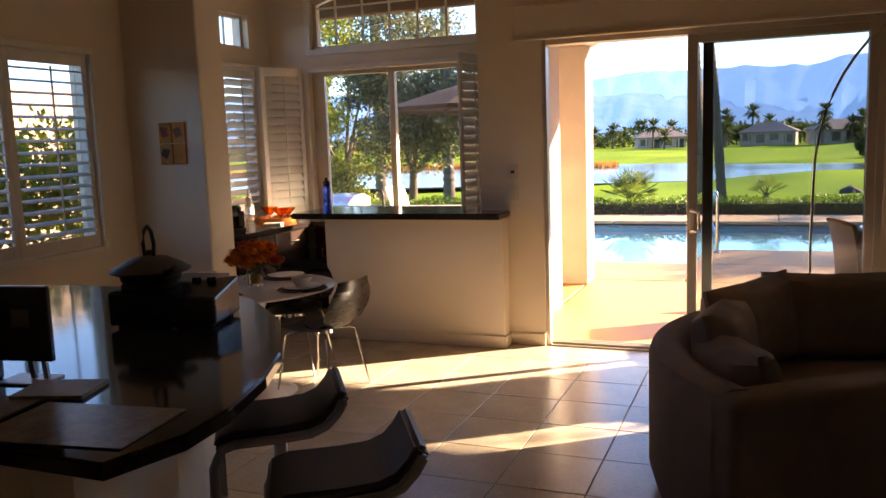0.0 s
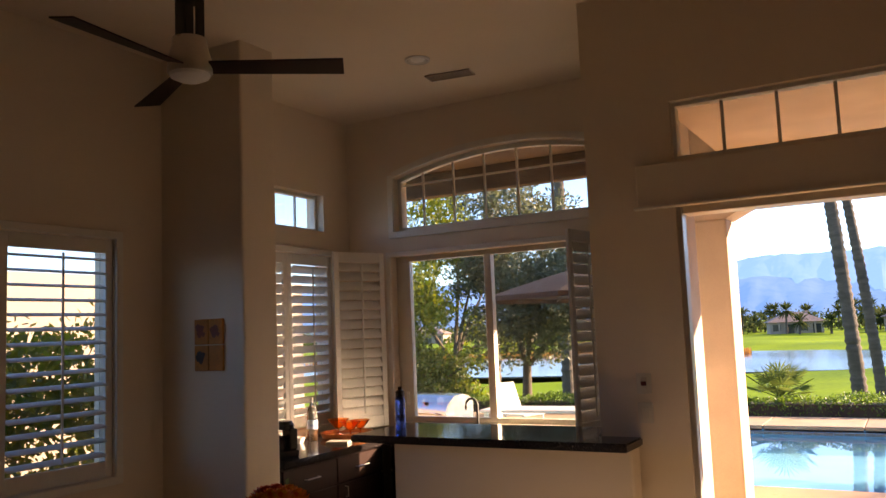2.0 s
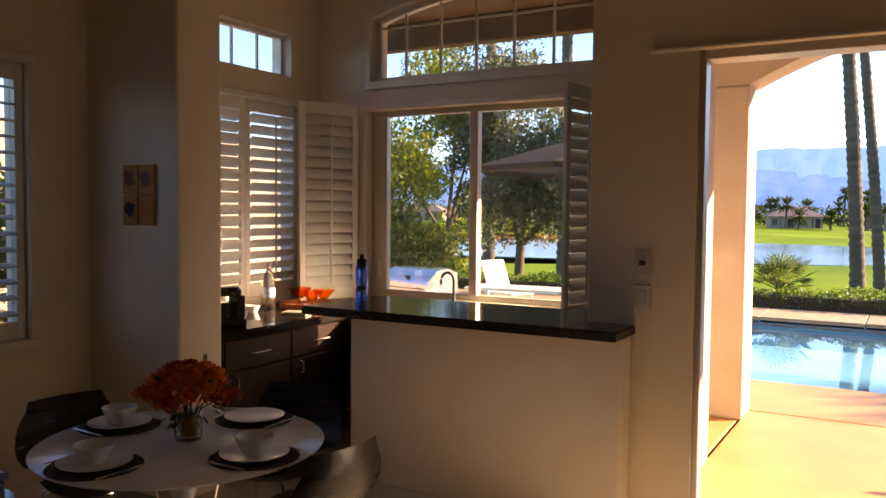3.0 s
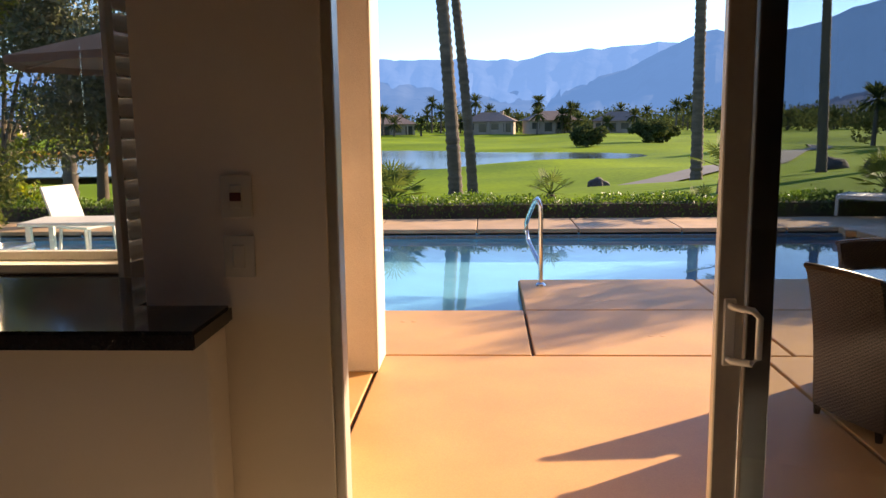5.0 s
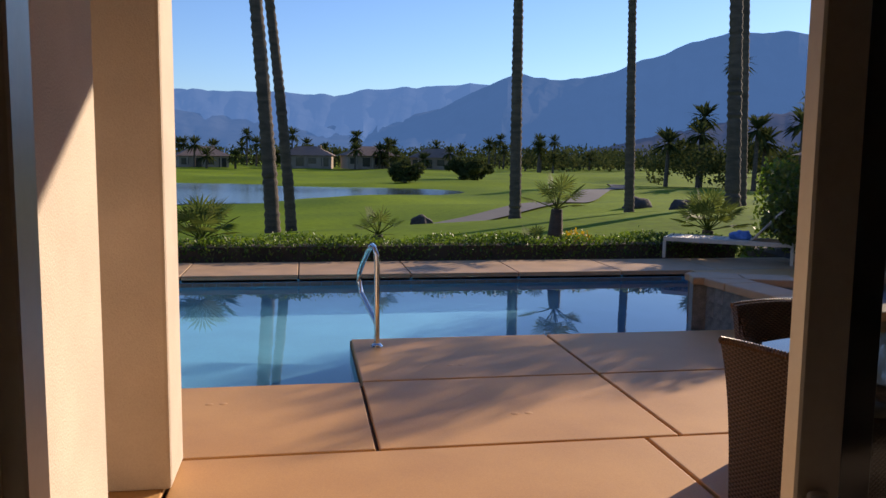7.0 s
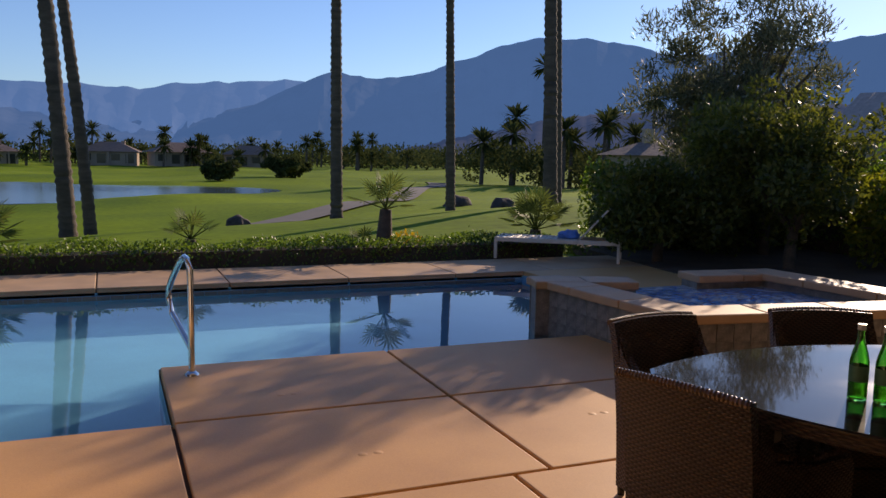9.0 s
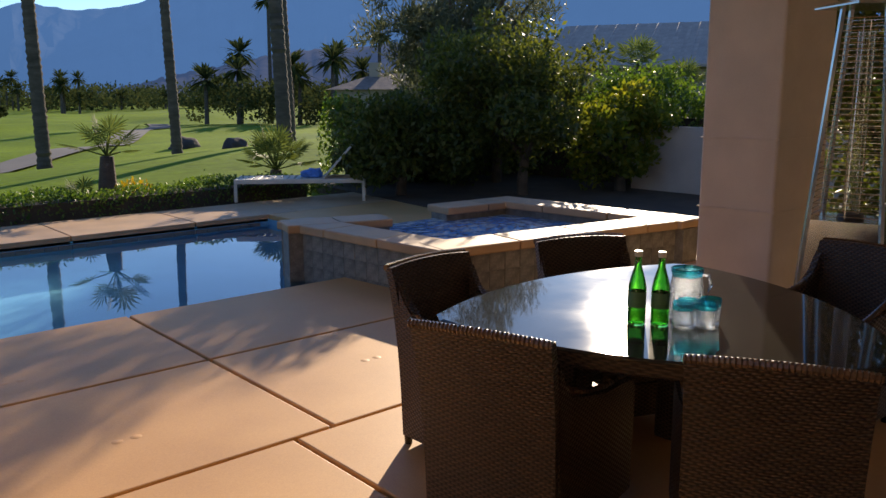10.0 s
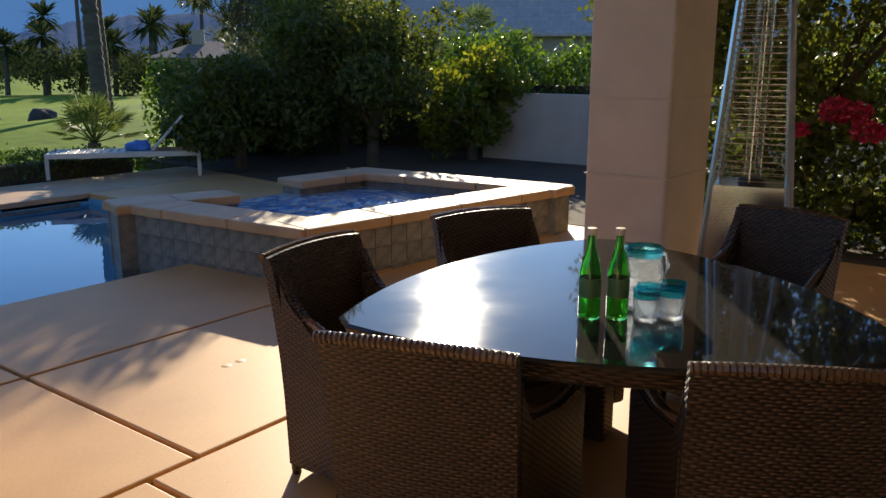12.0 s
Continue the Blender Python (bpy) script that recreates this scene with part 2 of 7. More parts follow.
ob = setting("wall_nook_side", wall_pieces(bmesh.new(), "x", NOOK_R, OUT_X, 0.18, OUT_Y, 0, CEIL + 0.2), M_WALL, "cream plastered side wall of the bar nook", "wall")
setting("wall_facade", boxed(OUT_X, 0.18, DECK, OUT_X + 0.02, OUT_Y + 0.02, CEIL), M_STUCCO, "rough beige stucco outer wall", "wall")
setting("wall_facade_door", wall_pieces(bmesh.new(), "y", 0.18, 0.2, OUT_X + 0.02, RIGHT + 3, DECK, CEIL, [(-0.0, DOOR_R, -1, DOOR_H), (0.0, DOOR_R, 2.72, 3.07), (3.0, 4.2, 0.95, 2.3)]), M_STUCCO, "rough beige stucco outer wall beside the sliding door", "wall")
W_L, W_R, W_B, W_T = -2.985, -1.03, 0.97, 2.47      # window over the bar
A_L, A_R, A_B, A_S, A_T = -2.935, -0.72, 2.70, 3.20, 3.37   # arched window above it
bm = wall_pieces(bmesh.new(), "y", NOOK_B, OUT_Y, NOOK_L - 0.2, NOOK_R, 0, CEIL + 0.2, [(W_L, W_R, W_B, W_T), (A_L, A_R, A_B, A_T + 0.01)])
mid, half, rise = (A_L + A_R) / 2, (A_R - A_L) / 2, A_T - A_S
rad = (half * half + rise * rise) / (2 * rise)


def arch_z(x, lift=0.0):
    return A_T - rad + math.sqrt(max((rad + lift) ** 2 - (x - mid) ** 2, 0))


N = 24
for i in range(N):
    xa, xb = A_L + (A_R - A_L) * i / N, A_L + (A_R - A_L) * (i + 1) / N
    vs = [bm.verts.new((x, y, z)) for y in (NOOK_B, OUT_Y) for x, z in ((xa, arch_z(xa)), (xb, arch_z(xb)), (xb, A_T + 0.01), (xa, A_T + 0.01))]
    for q in ((0, 1, 2, 3), (7, 6, 5, 4), (0, 4, 5, 1)):
        bm.faces.new([vs[k] for k in q])
setting("wall_nook_back", bm, M_WALL, "cream plastered nook wall with an arched window", "wall")
L_Y0, L_Y1 = 0.02, 1.22
setting("wall_nook_left", wall_pieces(bmesh.new(), "x", NOOK_L - 0.2, NOOK_L, PIL_B, NOOK_B, 0, CEIL + 0.2, [(L_Y0, L_Y1, 0.99, 2.50), (L_Y0, L_Y1 - 0.10, 2.72, 3.06)]), M_WALL, "cream plastered nook wall with shuttered window", "wall")
setting("wall_pillar", boxed(LEFT - 0.2, PIL_F, 0, PIL_R, PIL_B, CEIL + 0.2, 0.015, 2), M_WALL, "cream plastered wing wall with rounded corner", "wall")
S_Y0, S_Y1, S_B, S_T = -2.73, -1.17, 0.92, 2.47
setting("wall_left", wall_pieces(bmesh.new(), "x", LEFT - 0.2, LEFT, BACK, PIL_F, 0, CEIL + 0.2, [(S_Y0, S_Y1, S_B, S_T)]), M_WALL, "cream plastered wall with shuttered window", "wall")
setting("wall_back", boxed(LEFT - 0.2, BACK - 0.2, 0, RIGHT + 0.2, BACK, CEIL + 0.2), M_WALL, "plain cream wall", "wall")
setting("wall_right", boxed(RIGHT, BACK, 0, RIGHT + 0.2, 0.0, CEIL + 0.2), M_WALL, "plain cream wall", "wall")
bm = boxed(LEFT, BACK, CEIL, RIGHT, 0.0, CEIL + 0.15)
box(bm, NOOK_L, 0.0, CEIL, NOOK_R, NOOK_B, CEIL + 0.15)
setting("ceiling", bm, M_CEIL, "smooth cream plaster ceiling", "ceiling")
setting("roof_slab", boxed(LEFT - 1.2, BACK - 0.4, CEIL + 0.2, RIGHT + 0.3, 0.2, CEIL + 0.4), M_STUCCO, "flat roof over the room", "roof")
setting("roof_nook", boxed(NOOK_L - 1.0, 0.2, CEIL + 0.2, OUT_X + 0.02, OUT_Y + 0.9, CEIL + 0.4), M_STUCCO, "roof over the bar nook", "roof")

setting("eave_soffit", boxed(NOOK_L - 1.0, OUT_Y, 3.52, OUT_X - 0.3, 3.0, 3.62), M_BARK, "dark brown soffit of the eave outside the nook", "eave")
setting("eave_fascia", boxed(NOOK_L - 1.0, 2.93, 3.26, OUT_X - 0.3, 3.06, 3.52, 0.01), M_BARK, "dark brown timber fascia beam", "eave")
# half wall under the bar
setting("half_wall", boxed(-1.92, -0.16, 0, -0.30, -0.003, 1.058, 0.012, 2), M_WALL, "low cream plastered half wall under the bar", "wall")

# patio: columns, beam with arch, roof
COL_Y0, COL_Y1 = 2.88, 3.36
COL_X = -0.27
setting("column_near", boxed(-1.15, COL_Y0 + 0.08, DECK, COL_X, COL_Y1, 2.70, 0.02, 2), M_STUCCO, "square beige stucco patio column", "column")
setting("column_far", boxed(5.80, COL_Y0 - 0.1, DECK, 6.53, COL_Y1, 2.70, 0.02, 2), M_STUCCO, "square beige stucco patio column with scored joints", "column")
bm = bmesh.new()
ax0, ax1 = COL_X, 5.80
for i in range(40):
    f0, f1 = i / 40, (i + 1) / 40
    za, zb = [2.70 + 0.55 * (1 - abs(2 * f - 1) ** 3.0) for f in (f0, f1)]
    xa, xb = ax0 + (ax1 - ax0) * f0, ax0 + (ax1 - ax0) * f1
    vs = [bm.verts.new((x, y, z)) for y in (COL_Y0 + 0.08, COL_Y1) for x, z in ((xa, za), (xb, zb), (xb, 3.6), (xa, 3.6))]
    for q in ((0, 1, 2, 3), (7, 6, 5, 4), (0, 4, 5, 1)):
        bm.faces.new([vs[k] for k in q])
box(bm, -1.15, COL_Y0 + 0.08, 2.70, COL_X, COL_Y1, 3.6)
box(bm, 5.80, COL_Y0 + 0.08, 2.70, 6.53, COL_Y1, 3.6)
setting("patio_beam", bm, M_STUCCO, "beige stucco beam with a shallow arch", "beam")
setting("patio_ceiling", boxed(OUT_X + 0.02, 0.2, 3.3, 9.5, COL_Y0 + 0.08, 3.45), M_STUCCO, "flat beige stucco patio ceiling", "ceiling")
bm = boxed(OUT_X + 0.03, 0.2, 3.62, 9.8, 1.75, 3.8)
box(bm, -1.6, 1.75, 3.62, 9.8, COL_Y1 + 0.6, 3.8)
box(bm, -1.6, COL_Y1 + 0.6, 3.46, 7.4, 4.6, 3.8)
setting("patio_roof", bm, M_STUCCO, "patio roof with overhang", "roof")

# ---- ground, pool basin, deck ----
P_NEAR, P_JUT, P_FAR, P_JX = 4.77, 6.16, 10.15, 0.776
P_L, P_R, WATER = -9.0, 6.0, -0.16


def land(x, y):
    """Height of the golf course."""
    pts = ((11.0, -0.10), (12.5, -0.16), (15, -0.35), (24, -0.72), (36, -1.85), (60, -2.2), (100, -2.1), (160, -1.9), (260, -1.7), (5000, -1.7))
    z = pts[0][1]
    for (ya, za), (yb, zb) in zip(pts, pts[1:]):
        if ya <= y <= yb:
            z = za + (zb - za) * (y - ya) / (yb - ya)
    if y > 5000:
        z = -1.7
    z += 0.05 * max(-12.0, min(26.0, x)) * max(0.0, min(1.0, (y - 13) / 8)) * max(0.0, min(1.0, (95 - y) / 50))
    roll = max(0.0, min(1.0, (y - 16) / 25)) * max(0.0, min(1.0, (1500 - y) / 1000))
    z += roll * (0.25 * math.sin(x * 0.055 + 1.0) * math.cos(y * 0.06) + 0.3 * noise.noise(Vector((x * 0.03, y * 0.03, 0))))
    z += 0.75 * max(0.0, min(1.0, (y - 30) / 20)) * max(0.0, min(1.0, (400 - y) / 200)) * noise.noise(Vector((x * 0.075, y * 0.055, 4.0)))
    return z


xs = sorted({*np.linspace(-60, 90, 76), *np.linspace(-4500, -60, 14), *np.linspace(90, 4500, 14)})
ys = sorted({*np.linspace(11.2, 40, 20), *np.linspace(40, 160, 41), *np.linspace(160, 700, 12), *np.linspace(700, 4800, 8)})
bm = bmesh.new()
LAKE_Z = -2.15


def lake_d(x, y):
    """Below zero inside the lake."""
    cx = -38
    yc = 80 + 0.06 * (x - cx)
    return ((x - cx) / 55) ** 2 + ((y - yc) / (17 + 3 * math.sin(x * 0.11))) ** 2 - 1


grid = {}
for i, x in enumerate(xs):
    for j, y in enumerate(ys):
        z = land(x, y)
        d = lake_d(x, y)
        if d < 0.35:
            z = min(z, LAKE_Z + 1.6 * d)
        grid[i, j] = bm.verts.new((x, y, z))
for i in range(len(xs) - 1):
    for j in range(len(ys) - 1):
        bm.faces.new((grid[i, j], grid[i + 1, j], grid[i + 1, j + 1], grid[i, j + 1]))
# the same sheet goes on round the sides and behind the house
lows = [grid[i, 0] for i in range(len(xs))]
front = [bm.verts.new((x, 11.0, -0.9)) for x in xs]
behind = [bm.verts.new((x, -4500, -1.0)) for x in xs]
for i in range(len(xs) - 1):
    bm.faces.new((front[i], front[i + 1], lows[i + 1], lows[i]))
    bm.faces.new((behind[i], behind[i + 1], front[i + 1], front[i]))
setting("ground", bm, M_GRASS, "mown green golf course grass with gentle swells", "grass", True)
bm = bmesh.new()
prism(bm, [(-38 + 62 * math.cos(a), 80 + 0.06 * 62 * math.cos(a) + 24 * math.sin(a)) for a in np.linspace(0, 2 * math.pi, 48, endpoint=False)], LAKE_Z - 0.1, LAKE_Z)
setting("water_lake", bm, M_LAKE, "still grey-blue golf course lake", "water")
# pool basin
bm = bmesh.new()
pool = [(P_L, P_NEAR), (P_JX, P_NEAR), (P_JX, P_JUT), (P_R, P_JUT), (P_R, P_FAR), (P_L, P_FAR)]
lo = [bm.verts.new((x, y, -0.86)) for x, y in pool]
hi = [bm.verts.new((x, y, DECK - 0.06)) for x, y in pool]
bm.faces.new(lo)
for i in range(6):
    bm.faces.new((lo[i], lo[(i + 1) % 6], hi[(i + 1) % 6], hi[i]))
setting("pool_basin", bm, M_PLASTERPOOL, "pale blue plastered swimming pool basin", "pool")
bm = bmesh.new()
bm.faces.new([bm.verts.new((x, y, WATER)) for x, y in pool])
ob = setting("water_pool", bm, M_WATER, "calm clear blue pool water", "water")
ob.visible_shadow = False
JOINT = 0.012
base = bmesh.new()
for r in ((P_L - 3, -12, 20, P_NEAR - 0.02), (P_JX + 0.02, P_NEAR - 0.02, 20, P_JUT - 0.02), (P_R + 0.02, P_JUT - 0.02, 20, P_FAR + 0.02), (P_L - 3, P_FAR + 0.02, 20, 11.52), (P_L - 3, P_NEAR - 0.02, P_L - 0.02, P_FAR + 0.02)):
    box(base, r[0], r[1], -0.6, r[2], r[3], DECK - 0.03)
deck = setting("deck", base, M_DECKJ, "tan concrete pool deck with dark joints", "pavement")
SLABS = [(-0.30, 0.2, 2.36, 3.37), (2.36, 0.2, 6.0, 3.37), (6.0, 0.2, 12, 3.37),
         (-8.0, 1.5, -0.30, 3.37), (-8.0, 3.37, P_JX, P_NEAR), (P_JX, 3.37, 2.587, P_NEAR), (2.587, 3.37, 6.0, P_NEAR), (6.0, 3.37, 12, P_NEAR),
         (P_JX, P_NEAR, 2.587, P_JUT), (2.587, P_NEAR, 6.0, P_JUT), (6.0, P_NEAR, 12, P_JUT), (P_R, P_JUT, 12, P_FAR)]
for x0, y0, x1, y1 in SLABS:
    part("slab", boxed(x0 + JOINT, y0 + JOINT, DECK - 0.12, x1 - JOINT, y1 - JOINT, DECK, 0.008, 2), M_DECK, deck)
x = P_L
while x < 12:
    part("slab", boxed(x + 0.008, P_FAR, DECK - 0.10, x + 1.55 - 0.008, 11.5, DECK, 0.008, 2), M_COPING, deck)
    x += 1.55

# ---- indoor materials ----
M_DARKWOOD = mat("dark_stained_ply", (0.030, 0.018, 0.014), 0.28, vary=0.15, scale=4, fine=60, bump=0.04, stretch=(1, 1, 6))
M_LEATHER = mat("black_leather", (0.050, 0.046, 0.048), 0.5, vary=0.12, scale=9, fine=220, bump=0.25, depth=0.002)
M_SATIN = mat("satin_steel_bar", (0.42, 0.42, 0.44), 0.38, metal=0.9, vary=0.05, bump=0.02)
M_BLACK = mat("black_enamel", (0.012, 0.012, 0.013), 0.25, vary=0.1, bump=0.04, depth=0.001)
M_IRON = mat("cast_iron", (0.018, 0.016, 0.016), 0.5, vary=0.15, scale=20, fine=150, bump=0.3, depth=0.002)
M_SOFA = mat("brown_grey_upholstery", (0.23, 0.185, 0.165), 0.9, vary=0.1, scale=5, fine=350, bump=0.5, depth=0.003, spec=0.15)
M_PILLOW = mat("grey_cushion_fabric", (0.26, 0.215, 0.195), 0.92, vary=0.1, scale=7, fine=400, bump=0.5, depth=0.003, spec=0.1)
M_WHITE = mat("white_lacquer", (0.80, 0.77, 0.72), 0.18, vary=0.02, bump=0.0)
M_CHINA = mat("white_porcelain", (0.80, 0.79, 0.76), 0.12, vary=0.02, bump=0.0)
M_MAT = mat("brown_woven_placemat", (0.045, 0.022, 0.018), 0.8, vary=0.2, scale=30, fine=300, bump=0.5, depth=0.002)
M_PAPER = mat("printed_placemat", (0.34, 0.30, 0.24), 0.35, vary=0.3, scale=14, fine=60, bump=0.0, color2=(0.17, 0.13, 0.09))
M_PAPER2 = mat("cream_paper", (0.45, 0.41, 0.35), 0.5, vary=0.1, scale=6, bump=0.0)
M_FLOWER = leaf_mat("orange_petals", (0.62, 0.07, 0.02), (0.70, 0.26, 0.03), 0.25)
M_FLOWER2 = leaf_mat("red_petals", (0.30, 0.02, 0.015), (0.50, 0.08, 0.03), 0.25)
M_STEM = leaf_mat("flower_leaves", (0.04, 0.08, 0.015), (0.08, 0.14, 0.03), 0.3)
M_BLUEGLASS = glass_mat("blue_plastic", (0.04, 0.10, 0.55), 0.08)
M_CLEARPLAS = glass_mat("clear_bottle", (0.90, 0.94, 0.97), 0.03, 1.33)
M_AMBER = glass_mat("orange_glass", (1.0, 0.33, 0.08), 0.05, 1.35)
M_TRAY = mat("orange_wood_tray", (0.55, 0.16, 0.04), 0.35, vary=0.1)
M_BLADE = mat("dark_walnut_blade", (0.030, 0.011, 0.008), 0.45, spec=0.15, vary=0.15, scale=4, fine=50, bump=0.04, stretch=(1, 8, 8))
M_NICKEL = mat("brushed_nickel", (0.55, 0.50, 0.44), 0.3, metal=1.0, vary=0.04, bump=0.02)
M_OPAL = mat("opal_glass", (0.80, 0.78, 0.74), 0.3, vary=0.02, bump=0.0)
M_WOODART = mat("amber_wood_panel", (0.60, 0.23, 0.04), 0.75, vary=0.12, scale=12, fine=60, bump=0.1)
M_ARTDARK = mat("dark_print", (0.05, 0.02, 0.012), 0.6, vary=0.1)
M_ARTRED = mat("red_print", (0.22, 0.05, 0.025), 0.6, vary=0.1)
M_PLATE = mat("ivory_switch_plate", (0.66, 0.60, 0.49), 0.35, vary=0.02, bump=0.0)
M_REDDOT = mat("dark_red_toggle", (0.12, 0.02, 0.015), 0.4, vary=0.05, bump=0.0)


def bar(bm, p0, p1, w, h, up=(0, 0, 1)):
    """A straight bar of w x h between two points."""
    p0, p1 = Vector(p0), Vector(p1)
    d = (p1 - p0).normalized()
    u = d.cross(Vector(up))
    u = (u if u.length > 1e-4 else d.cross(Vector((1, 0, 0)))).normalized()
    v = u.cross(d)
    r = []
    for p in (p0, p1):
        r.append([bm.verts.new(p + u * sx * w / 2 + v * sy * h / 2) for sx, sy in ((-1, -1), (1, -1), (1, 1), (-1, 1))])
    a, b = r
    bm.faces.new(a[::-1])
    bm.faces.new(b)
    for i in range(4):
        bm.faces.new((a[i], a[(i + 1) % 4], b[(i + 1) % 4], b[i]))
    return bm


# ---- sliding door, transom ----
def sliding_door():
    d = tagged(new("door_1"), "aluminium sliding glass door standing half open", "door", "", "structure")
    part("jamb", boxed(-0.003, 0.02, 0, 0.03, 0.11, DOOR_H, 0.004), M_ALU, d)
    part("jamb", boxed(DOOR_R - 0.05, 0.02, 0, DOOR_R + 0.003, 0.17, DOOR_H, 0.004), M_ALU, d)
    part("head", boxed(0.035, 0.02, DOOR_H - 0.045, DOOR_R - 0.05, 0.17, DOOR_H + 0.003, 0.004), M_ALU, d)
    bm = boxed(0.035, 0.0, -0.02, DOOR_R - 0.05, 0.18, 0.012, 0.003)
    for y in (0.05, 0.10, 0.15):
        box(bm, 0.04, y - 0.005, 0.012, DOOR_R - 0.055, y + 0.005, 0.028)
    part("threshold", bm, M_ALU, d, "pale aluminium threshold track")
    for x0, x1, y0, y1, m, name in ((1.095, DOOR_R - 0.05, 0.03, 0.07, M_ALU, "sliding_panel"), (1.20, DOOR_R - 0.05, 0.10, 0.14, M_DARKFRAME, "fixed_panel")):
        p = part(name, boxed(x0, y0, 0.03, x0 + 0.075, y1, DOOR_H - 0.045, 0.004), m, d)
        part("stile", boxed(x1 - 0.06, y0, 0.03, x1, y1, DOOR_H - 0.045, 0.004), m, p)
        part("rail", boxed(x0 + 0.075, y0, 0.03, x1 - 0.06, y1, 0.12, 0.004), m, p)
        part("rail", boxed(x0 + 0.075, y0, DOOR_H - 0.11, x1 - 0.06, y1, DOOR_H - 0.045, 0.004), m, p)
        g = part("pane", boxed(x0 + 0.07, (y0 + y1) / 2 - 0.003, 0.115, x1 - 0.055, (y0 + y1) / 2 + 0.003, DOOR_H - 0.105), M_TINT, p)
        g.visible_shadow = False
    bm = tubed([(1.128, 0.032, 0.945), (1.132, 0.0, 0.945), (1.175, -0.035, 0.948), (1.19, -0.045, 0.965), (1.19, -0.045, 1.08), (1.175, -0.035, 1.097), (1.132, 0.0, 1.10), (1.128, 0.032, 1.10)], 0.010, 10)
    box(bm, 1.112, 0.02, 0.925, 1.146, 0.03, 1.12, 0.004)
    part("handle", bm, M_WHITE, d, "white pull handle", True)


sliding_door()


def transom():
    w = tagged(new("window_transom"), "long transom window with thin mullions over the door", "window", "", "structure")
    for a in ((0.0, 0.05, 2.72, DOOR_R, 0.13, 2.745), (0.0, 0.05, 3.045, DOOR_R, 0.13, 3.07), (0.0, 0.05, 2.745, 0.025, 0.13, 3.045), (DOOR_R - 0.025, 0.05, 2.745, DOOR_R, 0.13, 3.045)):
        part("window_frame", boxed(*a, 0.003), M_TRIM, w)
    for i in range(1, 8):
        x = 0.285 + 0.302 * (i - 1)
        part("mullion", boxed(x - 0.009, 0.08, 2.745, x + 0.009, 0.10, 3.045), M_TRIM, w)
    part("pane", boxed(0.02, 0.105, 2.74, DOOR_R - 0.02, 0.111, 3.05), M_GLASS, w).visible_shadow = False


transom()
setting("trim_valance", boxed(-0.21, -0.045, DOOR_H + 0.01, DOOR_R + 0.25, -0.002, 2.70, 0.006, 2), M_WALL, "shallow plastered band above the sliding door", "trim")
setting("trim_sill", boxed(-0.23, -0.06, DOOR_H - 0.004, DOOR_R + 0.27, -0.002, DOOR_H + 0.012, 0.003), M_TRIM, "thin moulding under the band over the door", "trim")


# ---- shutters and windows ----
def shutter(parent, w, h, tilt, slats, name="shutter_panel", rod=True):
    """A plantation shutter panel in the local xz plane, its lower corner at the origin."""
    p = part(name, boxed(0, -0.014, 0, 0.05, 0.014, h, 0.003), M_TRIM, parent)
    part("stile", boxed(w - 0.05, -0.014, 0, w, 0.014, h, 0.003), M_TRIM, p)
    part("rail", boxed(0.05, -0.014, 0, w - 0.05, 0.014, 0.10, 0.003), M_TRIM, p)
    part("rail", boxed(0.05, -0.014, h - 0.09, w - 0.05, 0.014, h, 0.003), M_TRIM, p)
    z0, z1 = 0.10, h - 0.09
    me = None
    for i in range(slats):
        z = z0 + (z1 - z0) * (i + 0.5) / slats
        if me is None:
            bm = bmesh.new()
            hw, n = 0.045, 10
            prof = [(hw * math.cos(2 * math.pi * k / n), 0.0055 * math.sin(2 * math.pi * k / n)) for k in range(n)]
            a = [bm.verts.new((0.052, c, s)) for c, s in prof]
            b = [bm.verts.new((w - 0.052, c, s)) for c, s in prof]
            bm.faces.new(a[::-1])
            bm.faces.new(b)
            for k in range(n):
                bm.faces.new((a[k], a[(k + 1) % n], b[(k + 1) % n], b[k]))
            ob = part("slat", bm, M_TRIM, p)
            me = ob.data
        else:
            ob = new("slat", me)
            ob.parent = p
        ob.matrix_basis = pose(0, 0, z, tilt, 0, 0)
    if rod:
        part("tilt_rod", boxed(w / 2 - 0.006, -0.055, z0 + 0.03, w / 2 + 0.006, -0.044, z1 - 0.02), M_TRIM, p)
    return p


def casing(parent, u0, u1, z0, z1, at, axis, t=0.06, d=0.03, side=-1):
    """Flat boards round an opening, standing proud of the wall face."""
    for a, b, c, e in ((u0 - t, u1 + t, z1, z1 + t), (u0 - t, u1 + t, z0 - t, z0), (u0 - t, u0, z0, z1), (u1, u1 + t, z0, z1)):
        lo, hi = (at - d, at - 0.002) if side < 0 else (at + 0.002, at + d)
        part("window_frame", boxed(a, lo, c, b, hi, e, 0.004) if axis == "y" else boxed(lo, a, c, hi, b, e, 0.004), M_TRIM, parent)


def left_window():
    w = tagged(new("window_1"), "wide window with white louvred plantation shutters", "window", "", "structure")
    casing(w, S_Y0, S_Y1, S_B, S_T, LEFT, "x", 0.05, 0.03, 1)
    n = 2
    pw = (S_Y1 - S_Y0) / n
    for i in range(n):
        p = shutter(w, pw - 0.004, S_T - S_B - 0.01, 16, 15)
        p.matrix_basis = Matrix.Translation((LEFT - 0.03, S_Y0 + pw * i + 0.002, S_B + 0.005)) @ pose(0, 0, 0, 0, 0, 90)
    part("pane", boxed(LEFT - 0.15, S_Y0, S_B, LEFT - 0.144, S_Y1, S_T), M_GLASS, w).visible_shadow = False


